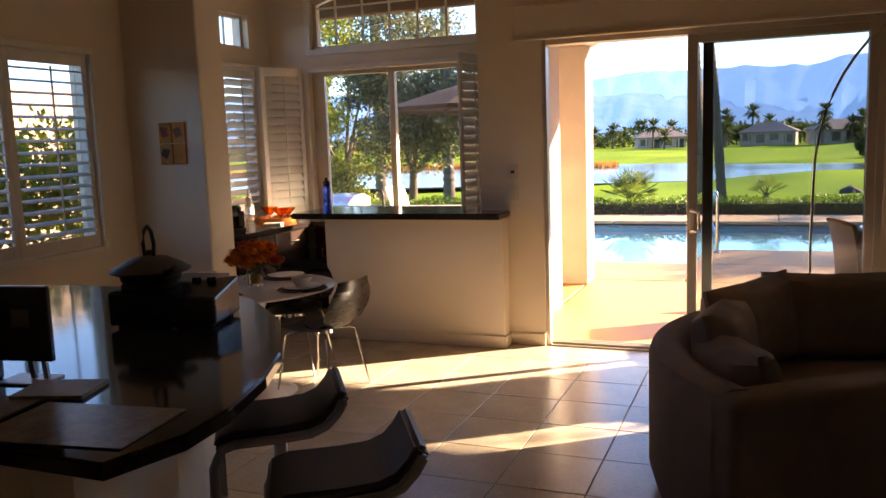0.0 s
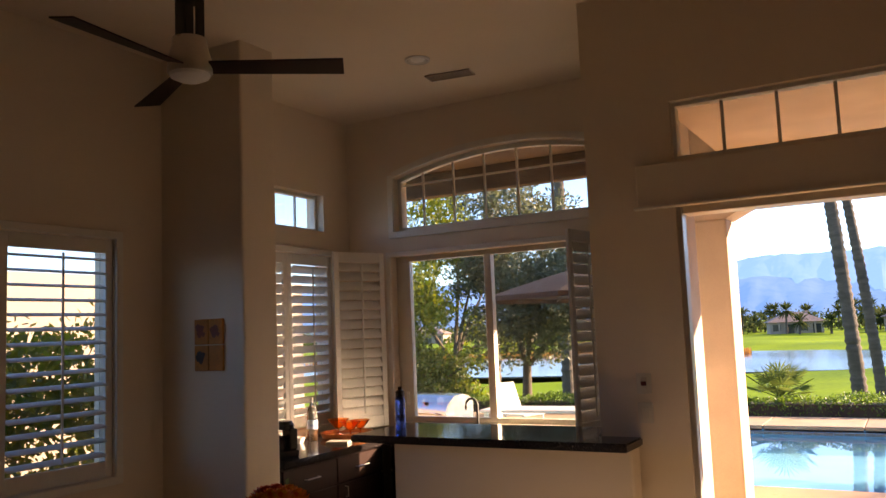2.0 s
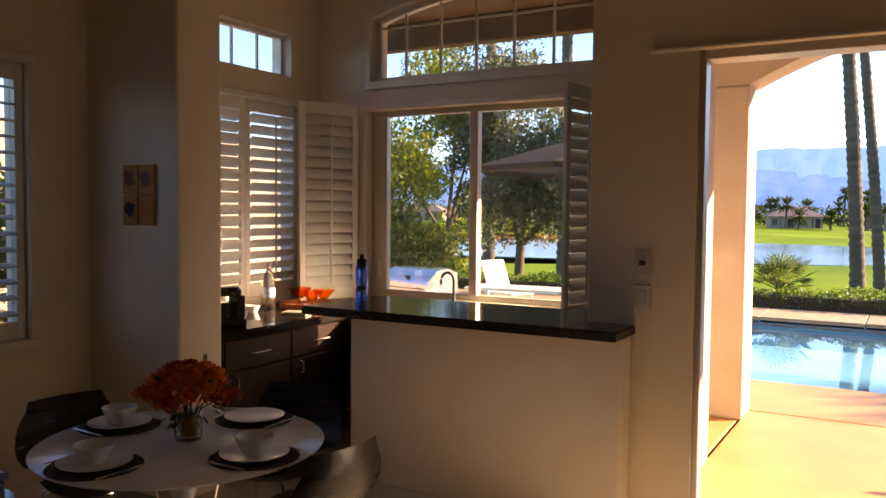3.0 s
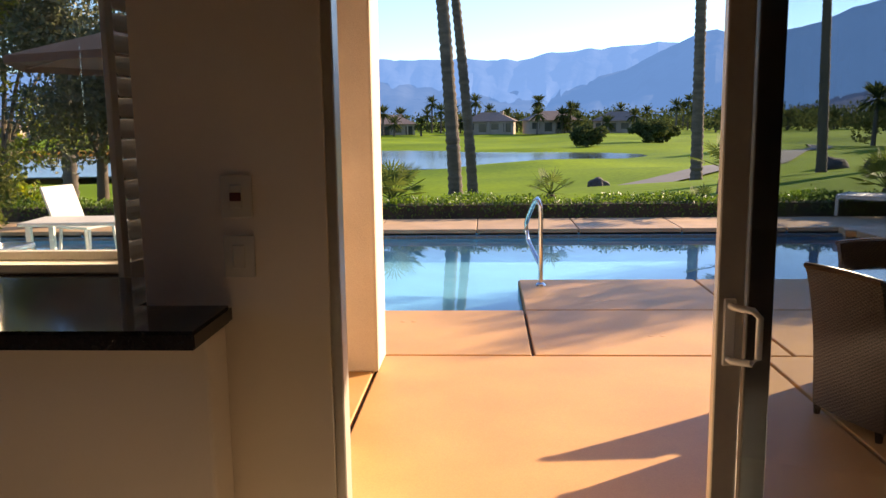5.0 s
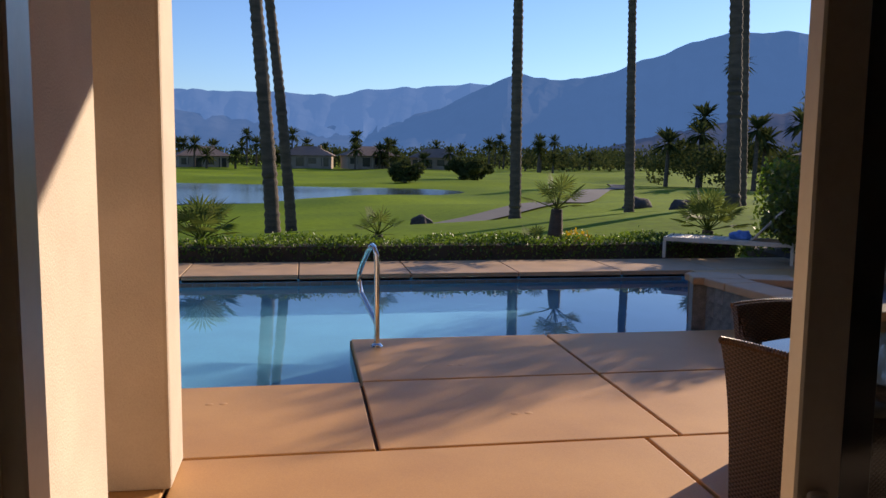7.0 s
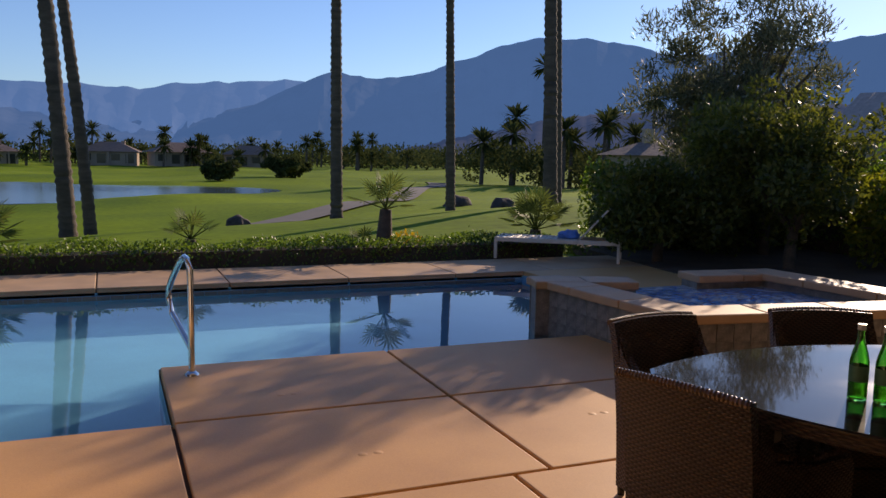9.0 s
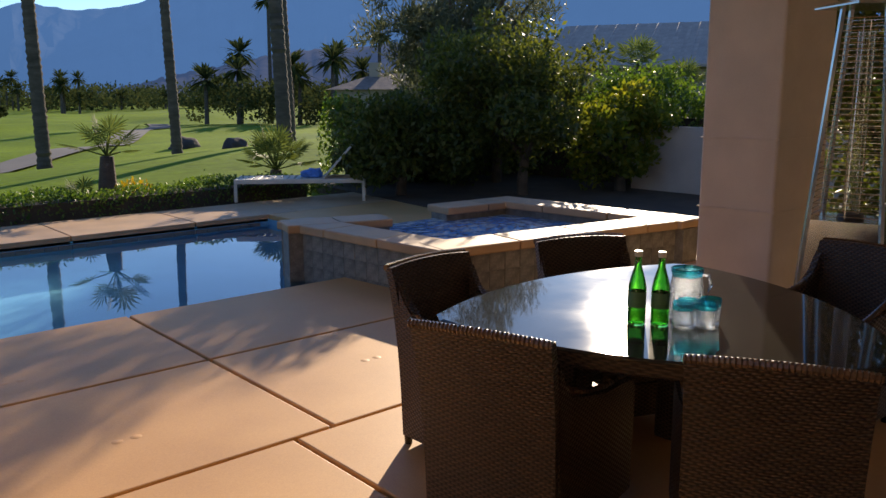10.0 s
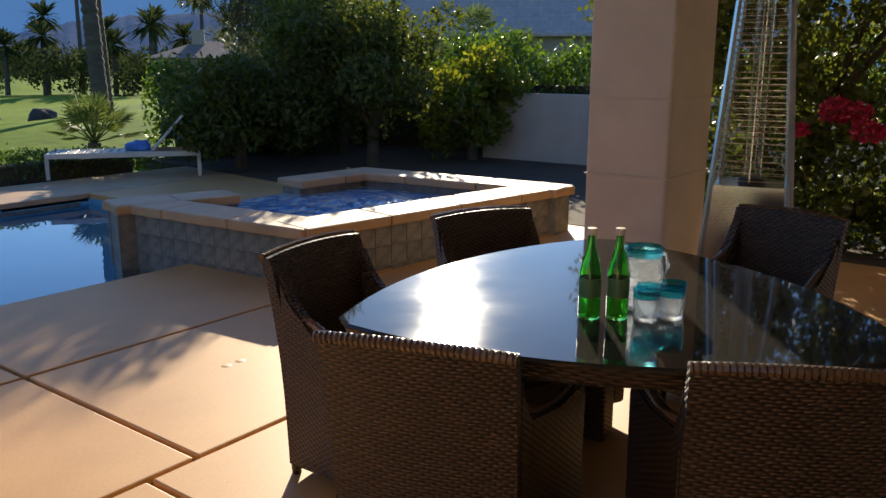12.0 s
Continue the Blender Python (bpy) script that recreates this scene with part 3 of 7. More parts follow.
def nook_left_window():
    w = tagged(new("window_2"), "narrow nook window with tilted white shutters", "window", "", "structure")
    casing(w, L_Y0, L_Y1, 0.99, 2.50, NOOK_L, "x", 0.05, 0.03, 1)
    pw = (L_Y1 - L_Y0) / 2
    for i in range(2):
        p = shutter(w, pw - 0.004, 1.50, -60 if i == 0 else -46, 15)
        p.matrix_basis = Matrix.Translation((NOOK_L - 0.03, L_Y0 + pw * i + 0.002, 0.995)) @ pose(0, 0, 0, 0, 0, 90)
    part("pane", boxed(NOOK_L - 0.15, L_Y0, 0.99, NOOK_L - 0.144, L_Y1, 2.5), M_GLASS, w).visible_shadow = False
    u = tagged(new("window_3"), "small high window with thin bars in the nook", "window", "", "structure")
    y0, y1 = L_Y0, L_Y1 - 0.10
    for a in ((y0, y1, 2.72, 2.75), (y0, y1, 3.03, 3.06), (y0, y0 + 0.03, 2.75, 3.03), (y1 - 0.03, y1, 2.75, 3.03)):
        part("window_frame", boxed(NOOK_L - 0.14, a[0], a[2], NOOK_L - 0.08, a[1], a[3], 0.003), M_TRIM, u)
    for k in (0.25, 0.5, 0.75):
        y = y0 + (y1 - y0) * k
        part("mullion", boxed(NOOK_L - 0.12, y - 0.008, 2.75, NOOK_L - 0.10, y + 0.008, 3.03), M_TRIM, u)
    part("pane", boxed(NOOK_L - 0.125, y0, 2.73, NOOK_L - 0.121, y1, 3.05), M_GLASS, u).visible_shadow = False


def bar_window():
    w = tagged(new("window_4"), "sliding window over the bar with folded white shutters", "window", "", "structure")
    casing(w, W_L, W_R, W_B, W_T, NOOK_B, "y", 0.045, 0.03)
    y0, y1 = NOOK_B + 0.08, NOOK_B + 0.14
    f = 0.045
    for a in ((W_L, W_R, W_B, W_B + f), (W_L, W_R, W_T - f, W_T), (W_L, W_L + f + 0.1, W_B + f, W_T - f), (W_R - f, W_R, W_B + f, W_T - f)):
        part("window_frame", boxed(a[0], y0, a[2], a[1], y1, a[3], 0.004), M_ALU, w)
    part("mullion", boxed(-2.07, y0 - 0.01, W_B + f, -2.0, y1, W_T - f, 0.004), M_ALU, w)
    part("latch", boxed(-2.91, y0 - 0.02, 1.12, -2.88, y0, 1.24, 0.004), M_WHITE, w)
    part("pane", boxed(W_L + 0.03, NOOK_B + 0.11, W_B + 0.03, -2.05, NOOK_B + 0.116, W_T - 0.03), M_GLASS, w).visible_shadow = False
    part("pane", boxed(-2.02, NOOK_B + 0.12, W_B + 0.03, W_R - 0.03, NOOK_B + 0.126, W_T - 0.03), M_GLASS, w).visible_shadow = False
    p = shutter(w, 0.52, 1.56, 58, 16)
    p.matrix_basis = pose(-3.257, NOOK_B - 0.525, 0.95, 0, 0, 66)
    p = shutter(w, 0.44, 1.56, 64, 16)
    p.matrix_basis = pose(-1.076, NOOK_B - 0.473, 0.95, 0, 0, 80)


def arched_window():
    w = tagged(new("window_5"), "wide low-arched window with thin white bars", "window", "", "structure")
    y0, y1 = NOOK_B + 0.07, NOOK_B + 0.13
    n = 28

    def arc_band(lo, hi, ya, yb, name, material, inset=0.0):
        bm = bmesh.new()
        for i in range(n):
            xa, xb = [A_L + inset + (A_R - A_L - 2 * inset) * k / n for k in (i, i + 1)]
            vs = [bm.verts.new((x, y, z)) for y in (ya, yb) for x, z in ((xa, arch_z(xa) + lo), (xb, arch_z(xb) + lo), (xb, arch_z(xb) + hi), (xa, arch_z(xa) + hi))]
            for q in ((0, 1, 2, 3), (7, 6, 5, 4), (0, 4, 5, 1), (2, 6, 7, 3)):
                bm.faces.new([vs[k] for k in q])
        part(name, bm, material, w)

    arc_band(-0.04, 0.0, y0, y1, "window_frame", M_TRIM)
    arc_band(0.0, 0.055, NOOK_B - 0.03, NOOK_B - 0.002, "moulding", M_TRIM)
    part("moulding", boxed(A_L - 0.055, NOOK_B - 0.03, A_B - 0.06, A_R + 0.05, NOOK_B - 0.002, A_B, 0.004), M_TRIM, w)
    part("moulding", boxed(A_L - 0.055, NOOK_B - 0.03, A_B, A_L, NOOK_B - 0.002, A_S + 0.03, 0.004), M_TRIM, w)
    for a in ((A_L, A_R, A_B, A_B + 0.04), (A_L, A_L + 0.04, A_B + 0.04, A_S - 0.02), (A_R - 0.04, A_R, A_B + 0.04, A_S - 0.02)):
        part("window_frame", boxed(a[0], y0, a[2], a[1], y1, a[3], 0.003), M_TRIM, w)
    for x in (-2.67, -2.35, -2.035, -1.717, -1.40, -1.08):
        part("mullion", boxed(x - 0.009, NOOK_B + 0.09, A_B + 0.04, x + 0.009, NOOK_B + 0.11, arch_z(x) - 0.03), M_TRIM, w)
    part("mullion", boxed(A_L + 0.04, NOOK_B + 0.092, 3.13, A_R - 0.04, NOOK_B + 0.108, 3.148), M_TRIM, w)
    part("pane", boxed(A_L + 0.02, NOOK_B + 0.098, A_B + 0.02, A_R - 0.02, NOOK_B + 0.102, A_T - 0.005), M_GLASS, w).visible_shadow = False


def patio_window():
    w = tagged(new("window_6"), "plain window onto the patio beside the sliding door", "window", "", "structure")
    for a in ((3.0, 4.2, 0.95, 0.99), (3.0, 4.2, 2.26, 2.3), (3.0, 3.04, 0.99, 2.26), (4.16, 4.2, 0.99, 2.26)):
        part("window_frame", boxed(a[0], 0.07, a[2], a[1], 0.13, a[3], 0.003), M_ALU, w)
    part("pane", boxed(3.03, 0.098, 0.98, 4.17, 0.104, 2.27), M_GLASS, w).visible_shadow = False


left_window()
patio_window()
nook_left_window()
bar_window()
arched_window()

# baseboards
for name, a in (("baseboard", (-1.945, -0.178, 0, -0.285, -0.162, 0.10)), ("baseboard", (-0.285, -0.016, 0, 0.0, -0.002, 0.10)),
                ("baseboard", (-0.298, -0.178, 0, -0.284, -0.016, 0.10)), ("baseboard", (DOOR_R, -0.016, 0, RIGHT, -0.002, 0.10)),
                ("baseboard", (LEFT + 0.002, BACK, 0, LEFT + 0.016, PIL_F - 0.016, 0.10)), ("baseboard", (LEFT + 0.002, PIL_F - 0.016, 0, PIL_R + 0.016, PIL_F - 0.002, 0.10)),
                ("baseboard", (PIL_R + 0.002, PIL_F - 0.002, 0, PIL_R + 0.016, PIL_B, 0.10))):
    setting(name, boxed(*a, 0.004), M_WALL, "plain painted baseboard", "baseboard")


# ---- bar nook ----
def counter_slab(name, outline, z, label):
    bm = prism(bmesh.new(), outline, z - 0.05, z)
    es = [e for e in bm.edges if abs(e.verts[0].co.z - e.verts[1].co.z) < 1e-5]
    bmesh.ops.bevel(bm, geom=es, offset=0.008, segments=2, affect="EDGES")
    return tagged(part(name, bm, M_GRANITE, None, label), "", "countertop")


counter_slab("bar_counter", [(-2.16, -0.31), (-0.28, -0.31), (-0.28, -0.006), (-0.54, -0.006), (-0.54, 0.42), (-2.16, 0.42)], 1.11, "polished dark granite bar top on the half wall")
counter_slab("countertop", [(-3.45, -0.42), (-2.66, -0.42), (-2.66, 0.84), (-0.54, 0.84), (-0.54, 1.485), (-3.45, 1.485)], 0.92, "polished dark granite counter along the nook walls")


def cabinet(x, y, rz, w, doors, label):
    c = thing("base_cabinet", x, y, 0, rz, label, "cabinet", "nook cabinets")
    part("body", boxed(0, -0.60, 0.09, w - 0.004, 0, 0.868, 0.004), M_CAB, c)
    part("plinth", boxed(0, -0.60, 0, w - 0.004, -0.06, 0.088), M_CAB, c)
    dw = w / doors
    for i in range(doors):
        bm = boxed(i * dw + 0.006, 0.002, 0.11, (i + 1) * dw - 0.008, 0.022, 0.66, 0.003)
        box(bm, i * dw + 0.07, 0.022, 0.17, (i + 1) * dw - 0.07, 0.028, 0.60, 0.003)
        d = part("door", bm, M_CAB, c)
        part("handle", tubed([((i + 0.85) * dw, 0.022, 0.56), ((i + 0.85) * dw, 0.05, 0.565), ((i + 0.85) * dw, 0.05, 0.635), ((i + 0.85) * dw, 0.022, 0.64)], 0.005, 6), M_NICKEL, d)
        d = part("drawer", boxed(i * dw + 0.006, 0.002, 0.675, (i + 1) * dw - 0.008, 0.022, 0.855, 0.003), M_CAB, c)
        part("handle", tubed([((i + 0.38) * dw, 0.022, 0.765), ((i + 0.38) * dw, 0.05, 0.765), ((i + 0.62) * dw, 0.05, 0.765), ((i + 0.62) * dw, 0.022, 0.765)], 0.005, 6), M_NICKEL, d)


for y in (-0.40, 0.21):
    cabinet(-2.70, y + 0.61, -90, 0.61, 1, "dark wooden base cabinet under the granite counter")
for x in (-2.64, -1.94, -1.24):
    cabinet(x + 0.69, 0.88, 180, 0.69, 1, "dark wooden base cabinet below the bar window")


def faucet(x, y, z):
    f = thing("faucet", x, y, z, 0, "slim dark gooseneck bar faucet", "faucet")
    part("base", lathe([(0.0, 0), (0.03, 0), (0.03, 0.02), (0.018, 0.035), (0.0, 0.035)], 16), M_NICKEL, f, "", True)
    pts = [(0, 0, 0.03), (0, 0, 0.22)] + [(-0.055 + 0.055 * math.cos(a), 0, 0.22 + 0.06 * math.sin(a)) for a in np.linspace(0.3, math.pi, 8)] + [(-0.11, 0, 0.19)]
    part("spout", tubed(pts, 0.011, 10), M_DARKFRAME, f, "", True)
    part("lever", tubed([(0.06, 0, 0.0), (0.06, 0, 0.05), (0.09, -0.03, 0.07)], 0.009, 8), M_NICKEL, f, "", True)


faucet(-2.08, 1.36, 0.92)


def bottle_blue(x, y, z):
    b = thing("water_bottle", x, y, z, 0, "translucent blue sports bottle with black cap on the bar", "bottle")
    part("body", lathe([(0, 0), (0.034, 0), (0.037, 0.01), (0.037, 0.08), (0.033, 0.10), (0.037, 0.12), (0.037, 0.19), (0.031, 0.215), (0, 0.215)], 20), M_BLUEGLASS, b, "", True)
    part("cap", lathe([(0, 0.215), (0.032, 0.215), (0.032, 0.25), (0.014, 0.262), (0.014, 0.285), (0, 0.285)], 16), M_BLACK, b, "", True)


bottle_blue(-2.04, 0.12, 1.11)


def bottle_clear(x, y, z):
    b = thing("water_bottle", x, y, z, 0, "clear plastic water bottle with blue label", "bottle")
    part("body", lathe([(0, 0), (0.04, 0), (0.043, 0.02), (0.043, 0.22), (0.038, 0.25), (0.016, 0.31), (0.016, 0.335), (0, 0.335)], 20), M_CLEARPLAS, b, "", True)
    part("label", lathe([(0.044, 0.10), (0.044, 0.17)], 20), mat("blue_white_label", (0.30, 0.42, 0.72), 0.5, vary=0.25, scale=25, color2=(0.7, 0.72, 0.75)), b, "", True)
    part("cap", lathe([(0.017, 0.33), (0.017, 0.352), (0, 0.352)], 14), M_WHITE, b, "", True)


bottle_clear(-3.20, 0.57, 0.92)


def bowl_tray(x, y, z):
    t = thing("serving_tray", x, y, z, 15, "round orange wooden tray on the granite counter", "tray")
    part("base", lathe([(0, 0), (0.20, 0), (0.225, 0.045), (0.215, 0.045), (0.195, 0.012), (0, 0.012)], 32), M_TRAY, t, "", True)
    for dx, dy, s in ((-0.10, 0.02, 1.0), (0.08, -0.05, 0.95), (0.07, 0.10, 0.9)):
        g = thing("martini_glass", x + dx, y + dy, z + 0.013, 0, "glowing orange cone glass standing on a tray", "glass", "orange glasses")
        part("bowl", lathe([(0.012 * s, 0.05 * s), (0.03 * s, 0.055 * s), (0.095 * s, 0.13 * s), (0.092 * s, 0.132 * s), (0.03 * s, 0.062 * s), (0, 0.06 * s)], 24), M_AMBER, g, "", True)
        part("stem", lathe([(0, 0), (0.035 * s, 0), (0.033 * s, 0.006), (0.007, 0.012), (0.007, 0.05 * s), (0.012 * s, 0.055 * s)], 16), M_AMBER, g, "", True)


bowl_tray(-3.08, 0.87, 0.92)


def coffee_maker(x, y, z):
    c = thing("coffee_maker", x, y, z, -20, "black coffee maker at the counter's end", "coffee maker")
    part("body", boxed(-0.07, -0.09, 0, 0.07, 0.09, 0.05, 0.01, 2), M_BLACK, c)
    part("tank", boxed(-0.06, 0.02, 0.05, 0.06, 0.085, 0.20, 0.012, 2), M_BLACK, c)
    part("head", lathe([(0, 0.20), (0.075, 0.20), (0.078, 0.23), (0.06, 0.255), (0, 0.26)], 18, (0, 0.0, 0)), M_BLACK, c, "", True)
    part("jug", lathe([(0, 0.052), (0.045, 0.052), (0.055, 0.09), (0.042, 0.15), (0.038, 0.15), (0.05, 0.09), (0, 0.058)], 16, (0, -0.03, 0)), M_BLACK, c, "", True)


coffee_maker(-2.84, -0.20, 0.92)


def cup(x, y, z):
    c = thing("cup", x, y, z, 0, "white china cup beside the water bottle", "cup")
    part("bowl", lathe([(0, 0), (0.03, 0), (0.055, 0.05), (0.05, 0.05), (0.027, 0.006), (0, 0.006)], 20), M_CHINA, c, "", True)


cup(-3.22, 0.42, 0.92)
nb = thing("notebook", -2.88, 0.50, 0.92, 20, "small white-edged notebook lying on the counter", "notebook")
part("cover", boxed(-0.09, -0.06, 0, 0.09, 0.06, 0.022, 0.003), M_PAPER2, nb)


# ---- walls: picture, switches, ceiling fittings, fan ----
def art(x0, x1, y, z0, z1):
    a = thing("wall_art", 0, 0, 0, 0, "four square amber wooden prints hung together on the wing wall", "wall art")
    w, h = (x1 - x0) / 2, (z1 - z0) / 2
    for i in range(2):
        for k in range(2):
            xa, za = x0 + w * i + 0.004, z0 + h * k + 0.004
            p = part("panel", boxed(xa, y - 0.02, za, xa + w - 0.008, y - 0.002, za + h - 0.008, 0.003), M_WOODART, a)
            m = M_ARTDARK if (i, k) == (0, 0) else M_ARTRED
            bm = bmesh.new()
            for s in range(5):
                cx, cz = xa + w * (0.3 + 0.09 * s), za + h * (0.5 + 0.14 * math.sin(2.1 * s + i + 2 * k))
                r = w * (0.20 - 0.02 * s)
                vs = [bm.verts.new((cx + r * math.cos(t) * (1 + 0.2 * math.sin(3 * t)), y - 0.0225 - 0.0006 * s, cz + r * math.sin(t))) for t in np.linspace(0, 2 * math.pi, 14, endpoint=False)]
                bm.faces.new(vs)
            if (i, k) != (1, 0):
                part("print", bm, m, p)
            else:
                bm.free()


art(-3.10, -2.83, PIL_F, 1.565, 1.92)


def switch(z, red):
    s = thing("light_switch", -0.25, -0.002, z, 0, "ivory light switch plate with rocker on the pier", "switch", "switch plates")
    part("plate", boxed(-0.045, -0.007, -0.06, 0.045, 0, 0.06, 0.003, 2), M_PLATE, s)
    part("rocker", boxed(-0.018, -0.013, -0.034, 0.018, -0.006, 0.034, 0.003), M_PLATE, s)
    if red:
        part("button", boxed(-0.016, -0.018, -0.012, 0.016, -0.0125, 0.012, 0.002), M_REDDOT, s)


switch(1.42, True)
switch(1.25, False)


def downlight(x, y):
    c = thing("recessed_light", x, y, CEIL, 0, "round recessed ceiling light, switched off", "light")
    part("trim", lathe([(0.075, 0.0), (0.095, -0.002), (0.095, -0.012), (0.078, -0.014), (0.07, -0.004), (0.055, -0.001)], 28), M_WHITE, c, "", True)
    part("bulb", lathe([(0, -0.012), (0.045, -0.010), (0.055, -0.002), (0, -0.002)], 20), M_OPAL, c, "", True)


downlight(-1.90, 0.30)


M_VENT = mat("tan_vent_metal", (0.36, 0.27, 0.19), 0.5, vary=0.05, bump=0.02)


def vent(x, y, rz):
    c = thing("ceiling_vent", x, y, CEIL - 0.001, rz, "slatted ceiling air vent", "vent")
    part("backing", boxed(-0.18, -0.065, -0.003, 0.18, 0.065, 0, 0.001), M_DARKFRAME, c)
    for a in ((-0.19, -0.075, 0.19, -0.06), (-0.19, 0.06, 0.19, 0.075), (-0.19, -0.06, -0.175, 0.06), (0.175, -0.06, 0.19, 0.06)):
        part("frame", boxed(a[0], a[1], -0.012, a[2], a[3], -0.001, 0.002), M_VENT, c)
    for i in range(6):
        y_ = -0.05 + 0.02 * i
        part("slat", bar(bmesh.new(), (-0.175, y_, -0.007), (0.175, y_, -0.007), 0.013, 0.002), M_VENT, c)


vent(-1.88, 0.76, 8)


def ceiling_fan(x, y, z):
    f = thing("ceiling_fan", x, y, z, 0, "three-blade ceiling fan of brushed nickel and dark walnut at rest", "ceiling fan")
    part("housing", lathe([(0, 0.02), (0.105, 0.02), (0.11, 0.03), (0.105, 0.10), (0.088, 0.16), (0.085, 0.20), (0.0, 0.205)], 32), M_NICKEL, f, "", True)
    part("lens", lathe([(0, -0.018), (0.06, -0.012), (0.095, 0.005), (0.10, 0.02), (0, 0.02)], 32), M_OPAL, f, "white opal glass lens", True)
    for a in (20, 140, 260):
        part("strut", bar(bmesh.new(), (0.055 * math.cos(radians(a)), 0.055 * math.sin(radians(a)), 0.2), (0.055 * math.cos(radians(a)), 0.055 * math.sin(radians(a)), 0.40), 0.05, 0.012), M_DARKFRAME, f)
    part("collar", lathe([(0, 0.40), (0.07, 0.40), (0.075, 0.42), (0.05, 0.435), (0, 0.435)], 24), M_DARKFRAME, f, "", True)
    part("downrod", tubed([(0, 0, 0.43), (0, 0, CEIL - z - 0.06)], 0.014, 12), M_NICKEL, f)
    part("canopy", lathe([(0.015, CEIL - z - 0.08), (0.05, CEIL - z - 0.06), (0.07, CEIL - z - 0.002), (0, CEIL - z - 0.002)], 24), M_NICKEL, f, "", True)
    for a in (35, 155, 275):
        bm = bmesh.new()
        n = 10
        top, bot = [], []
        for i in range(n + 1):
            s = i / n
            r = 0.10 + 0.66 * s
            w = 0.05 + 0.022 * s
            for lst, dz in ((top, 0.004), (bot, -0.004)):
                lst.append([bm.verts.new((r, -w, 0.055 + 0.014 + dz)), bm.verts.new((r, w, 0.055 - 0.014 + dz))])
        for i in range(n):
            bm.faces.new((top[i][0], top[i + 1][0], top[i + 1][1], top[i][1]))
            bm.faces.new((bot[i][1], bot[i + 1][1], bot[i + 1][0], bot[i][0]))
            bm.faces.new((top[i][1], top[i + 1][1], bot[i + 1][1], bot[i][1]))
            bm.faces.new((bot[i][0], bot[i + 1][0], top[i + 1][0], top[i][0]))
        bm.faces.new((top[n][0], bot[n][0], bot[n][1], top[n][1]))
        bm.faces.new((top[0][1], bot[0][1], bot[0][0], top[0][0]))
        b = part("blade", bm, M_BLADE, f)
        b.matrix_basis = pose(0, 0, 0, 0, 0, a)


ceiling_fan(-1.86, -1.96, 3.07)


# ---- dining corner ----
TX, TY = -1.60, -1.71


def dining_table():
    t = thing("dining_table", TX, TY, 0, 0, "round white pedestal dining table laid for four", "table")
    part("tabletop", lathe([(0, 0.715), (0.50, 0.715), (0.555, 0.73), (0.56, 0.738), (0.555, 0.742), (0, 0.742)], 64), M_WHITE, t, "", True)
    part("pedestal", lathe([(0, 0), (0.26, 0), (0.25, 0.012), (0.12, 0.04), (0.05, 0.12), (0.034, 0.30), (0.04, 0.50), (0.09, 0.66), (0.16, 0.715), (0, 0.715)], 40), M_WHITE, t, "", True)


dining_table()


def dining_chair(x, y, rz, first=None):
    """Bent-ply shell on four splayed steel legs; faces local +y."""
    m = pose(x, y, 0, 0, 0, rz)
    if first:
        return copy_thing(first, m)
    c = thing("dining_chair", x, y, 0, rz, "dark bent-plywood chair with slender steel legs", "chair", "chairs round the table")
    bm = bmesh.new()
    n, k = 16, 8
    prof = []
    for i in range(n + 1):
        s = i / n
        if s < 0.5:
            u = s / 0.5
            prof.append((0.21 - 0.40 * u, 0.455 - 0.02 * math.sin(u * math.pi) + 0.008 * (1 - u) * 0, 0.19 + 0.02 * math.sin(u * math.pi)))
        else:
            u = (s - 0.5) / 0.5
            wy = -0.19 - 0.09 * math.sin(u * math.pi / 2) - 0.04 * u
            prof.append((wy, 0.455 + 0.335 * u ** 1.15, 0.16 + 0.055 * math.sin(min(1, u * 1.15) * math.pi) - 0.05 * max(0, u - 0.8) * 5 * 0.6 + (0.045 if u > 0.3 else 0.15 * u) - (0.055 if u < 0.25 else 0.0) * (1 - u / 0.25)))
    grid_ = []
    for y_, z_, w in prof:
        row = []
        for j in range(k + 1):
            q = 2 * j / k - 1
            lift = 0.012 * q * q if z_ < 0.5 else 0
            fwd = 0.035 * q * q if z_ > 0.5 else 0
            row.append(bm.verts.new((w * q, y_ + fwd, z_ + lift)))
        grid_.append(row)
    for i in range(n):
        for j in range(k):
            bm.faces.new((grid_[i][j], grid_[i][j + 1], grid_[i + 1][j + 1], grid_[i + 1][j]))
    bmesh.ops.solidify(bm, geom=bm.faces[:], thickness=0.011)
    part("shell", bm, M_DARKWOOD, c, "", True)
    part("hub", lathe([(0, 0.405), (0.09, 0.405), (0.09, 0.428), (0, 0.428)], 20), M_CHROME, c, "", True)
    for sx, sy in ((-1, -1), (1, -1), (1, 1), (-1, 1)):
        part("leg", tubed([(0.05 * sx, 0.05 * sy, 0.418), (0.15 * sx, 0.14 * sy, 0.425), (0.175 * sx, 0.165 * sy, 0.405), (0.235 * sx, 0.225 * sy, 0.0)], 0.0075, 8), M_CHROME, c, "", True)
    return c


first = None
for x, y, rz in ((-1.20, -1.52, 84), (TX - 0.10, TY + 0.62, 190), (TX - 0.62, TY + 0.08, 262), (TX - 0.22, TY - 0.62, 336)):
    ob = dining_chair(x, y, rz, first)
    first = first or ob


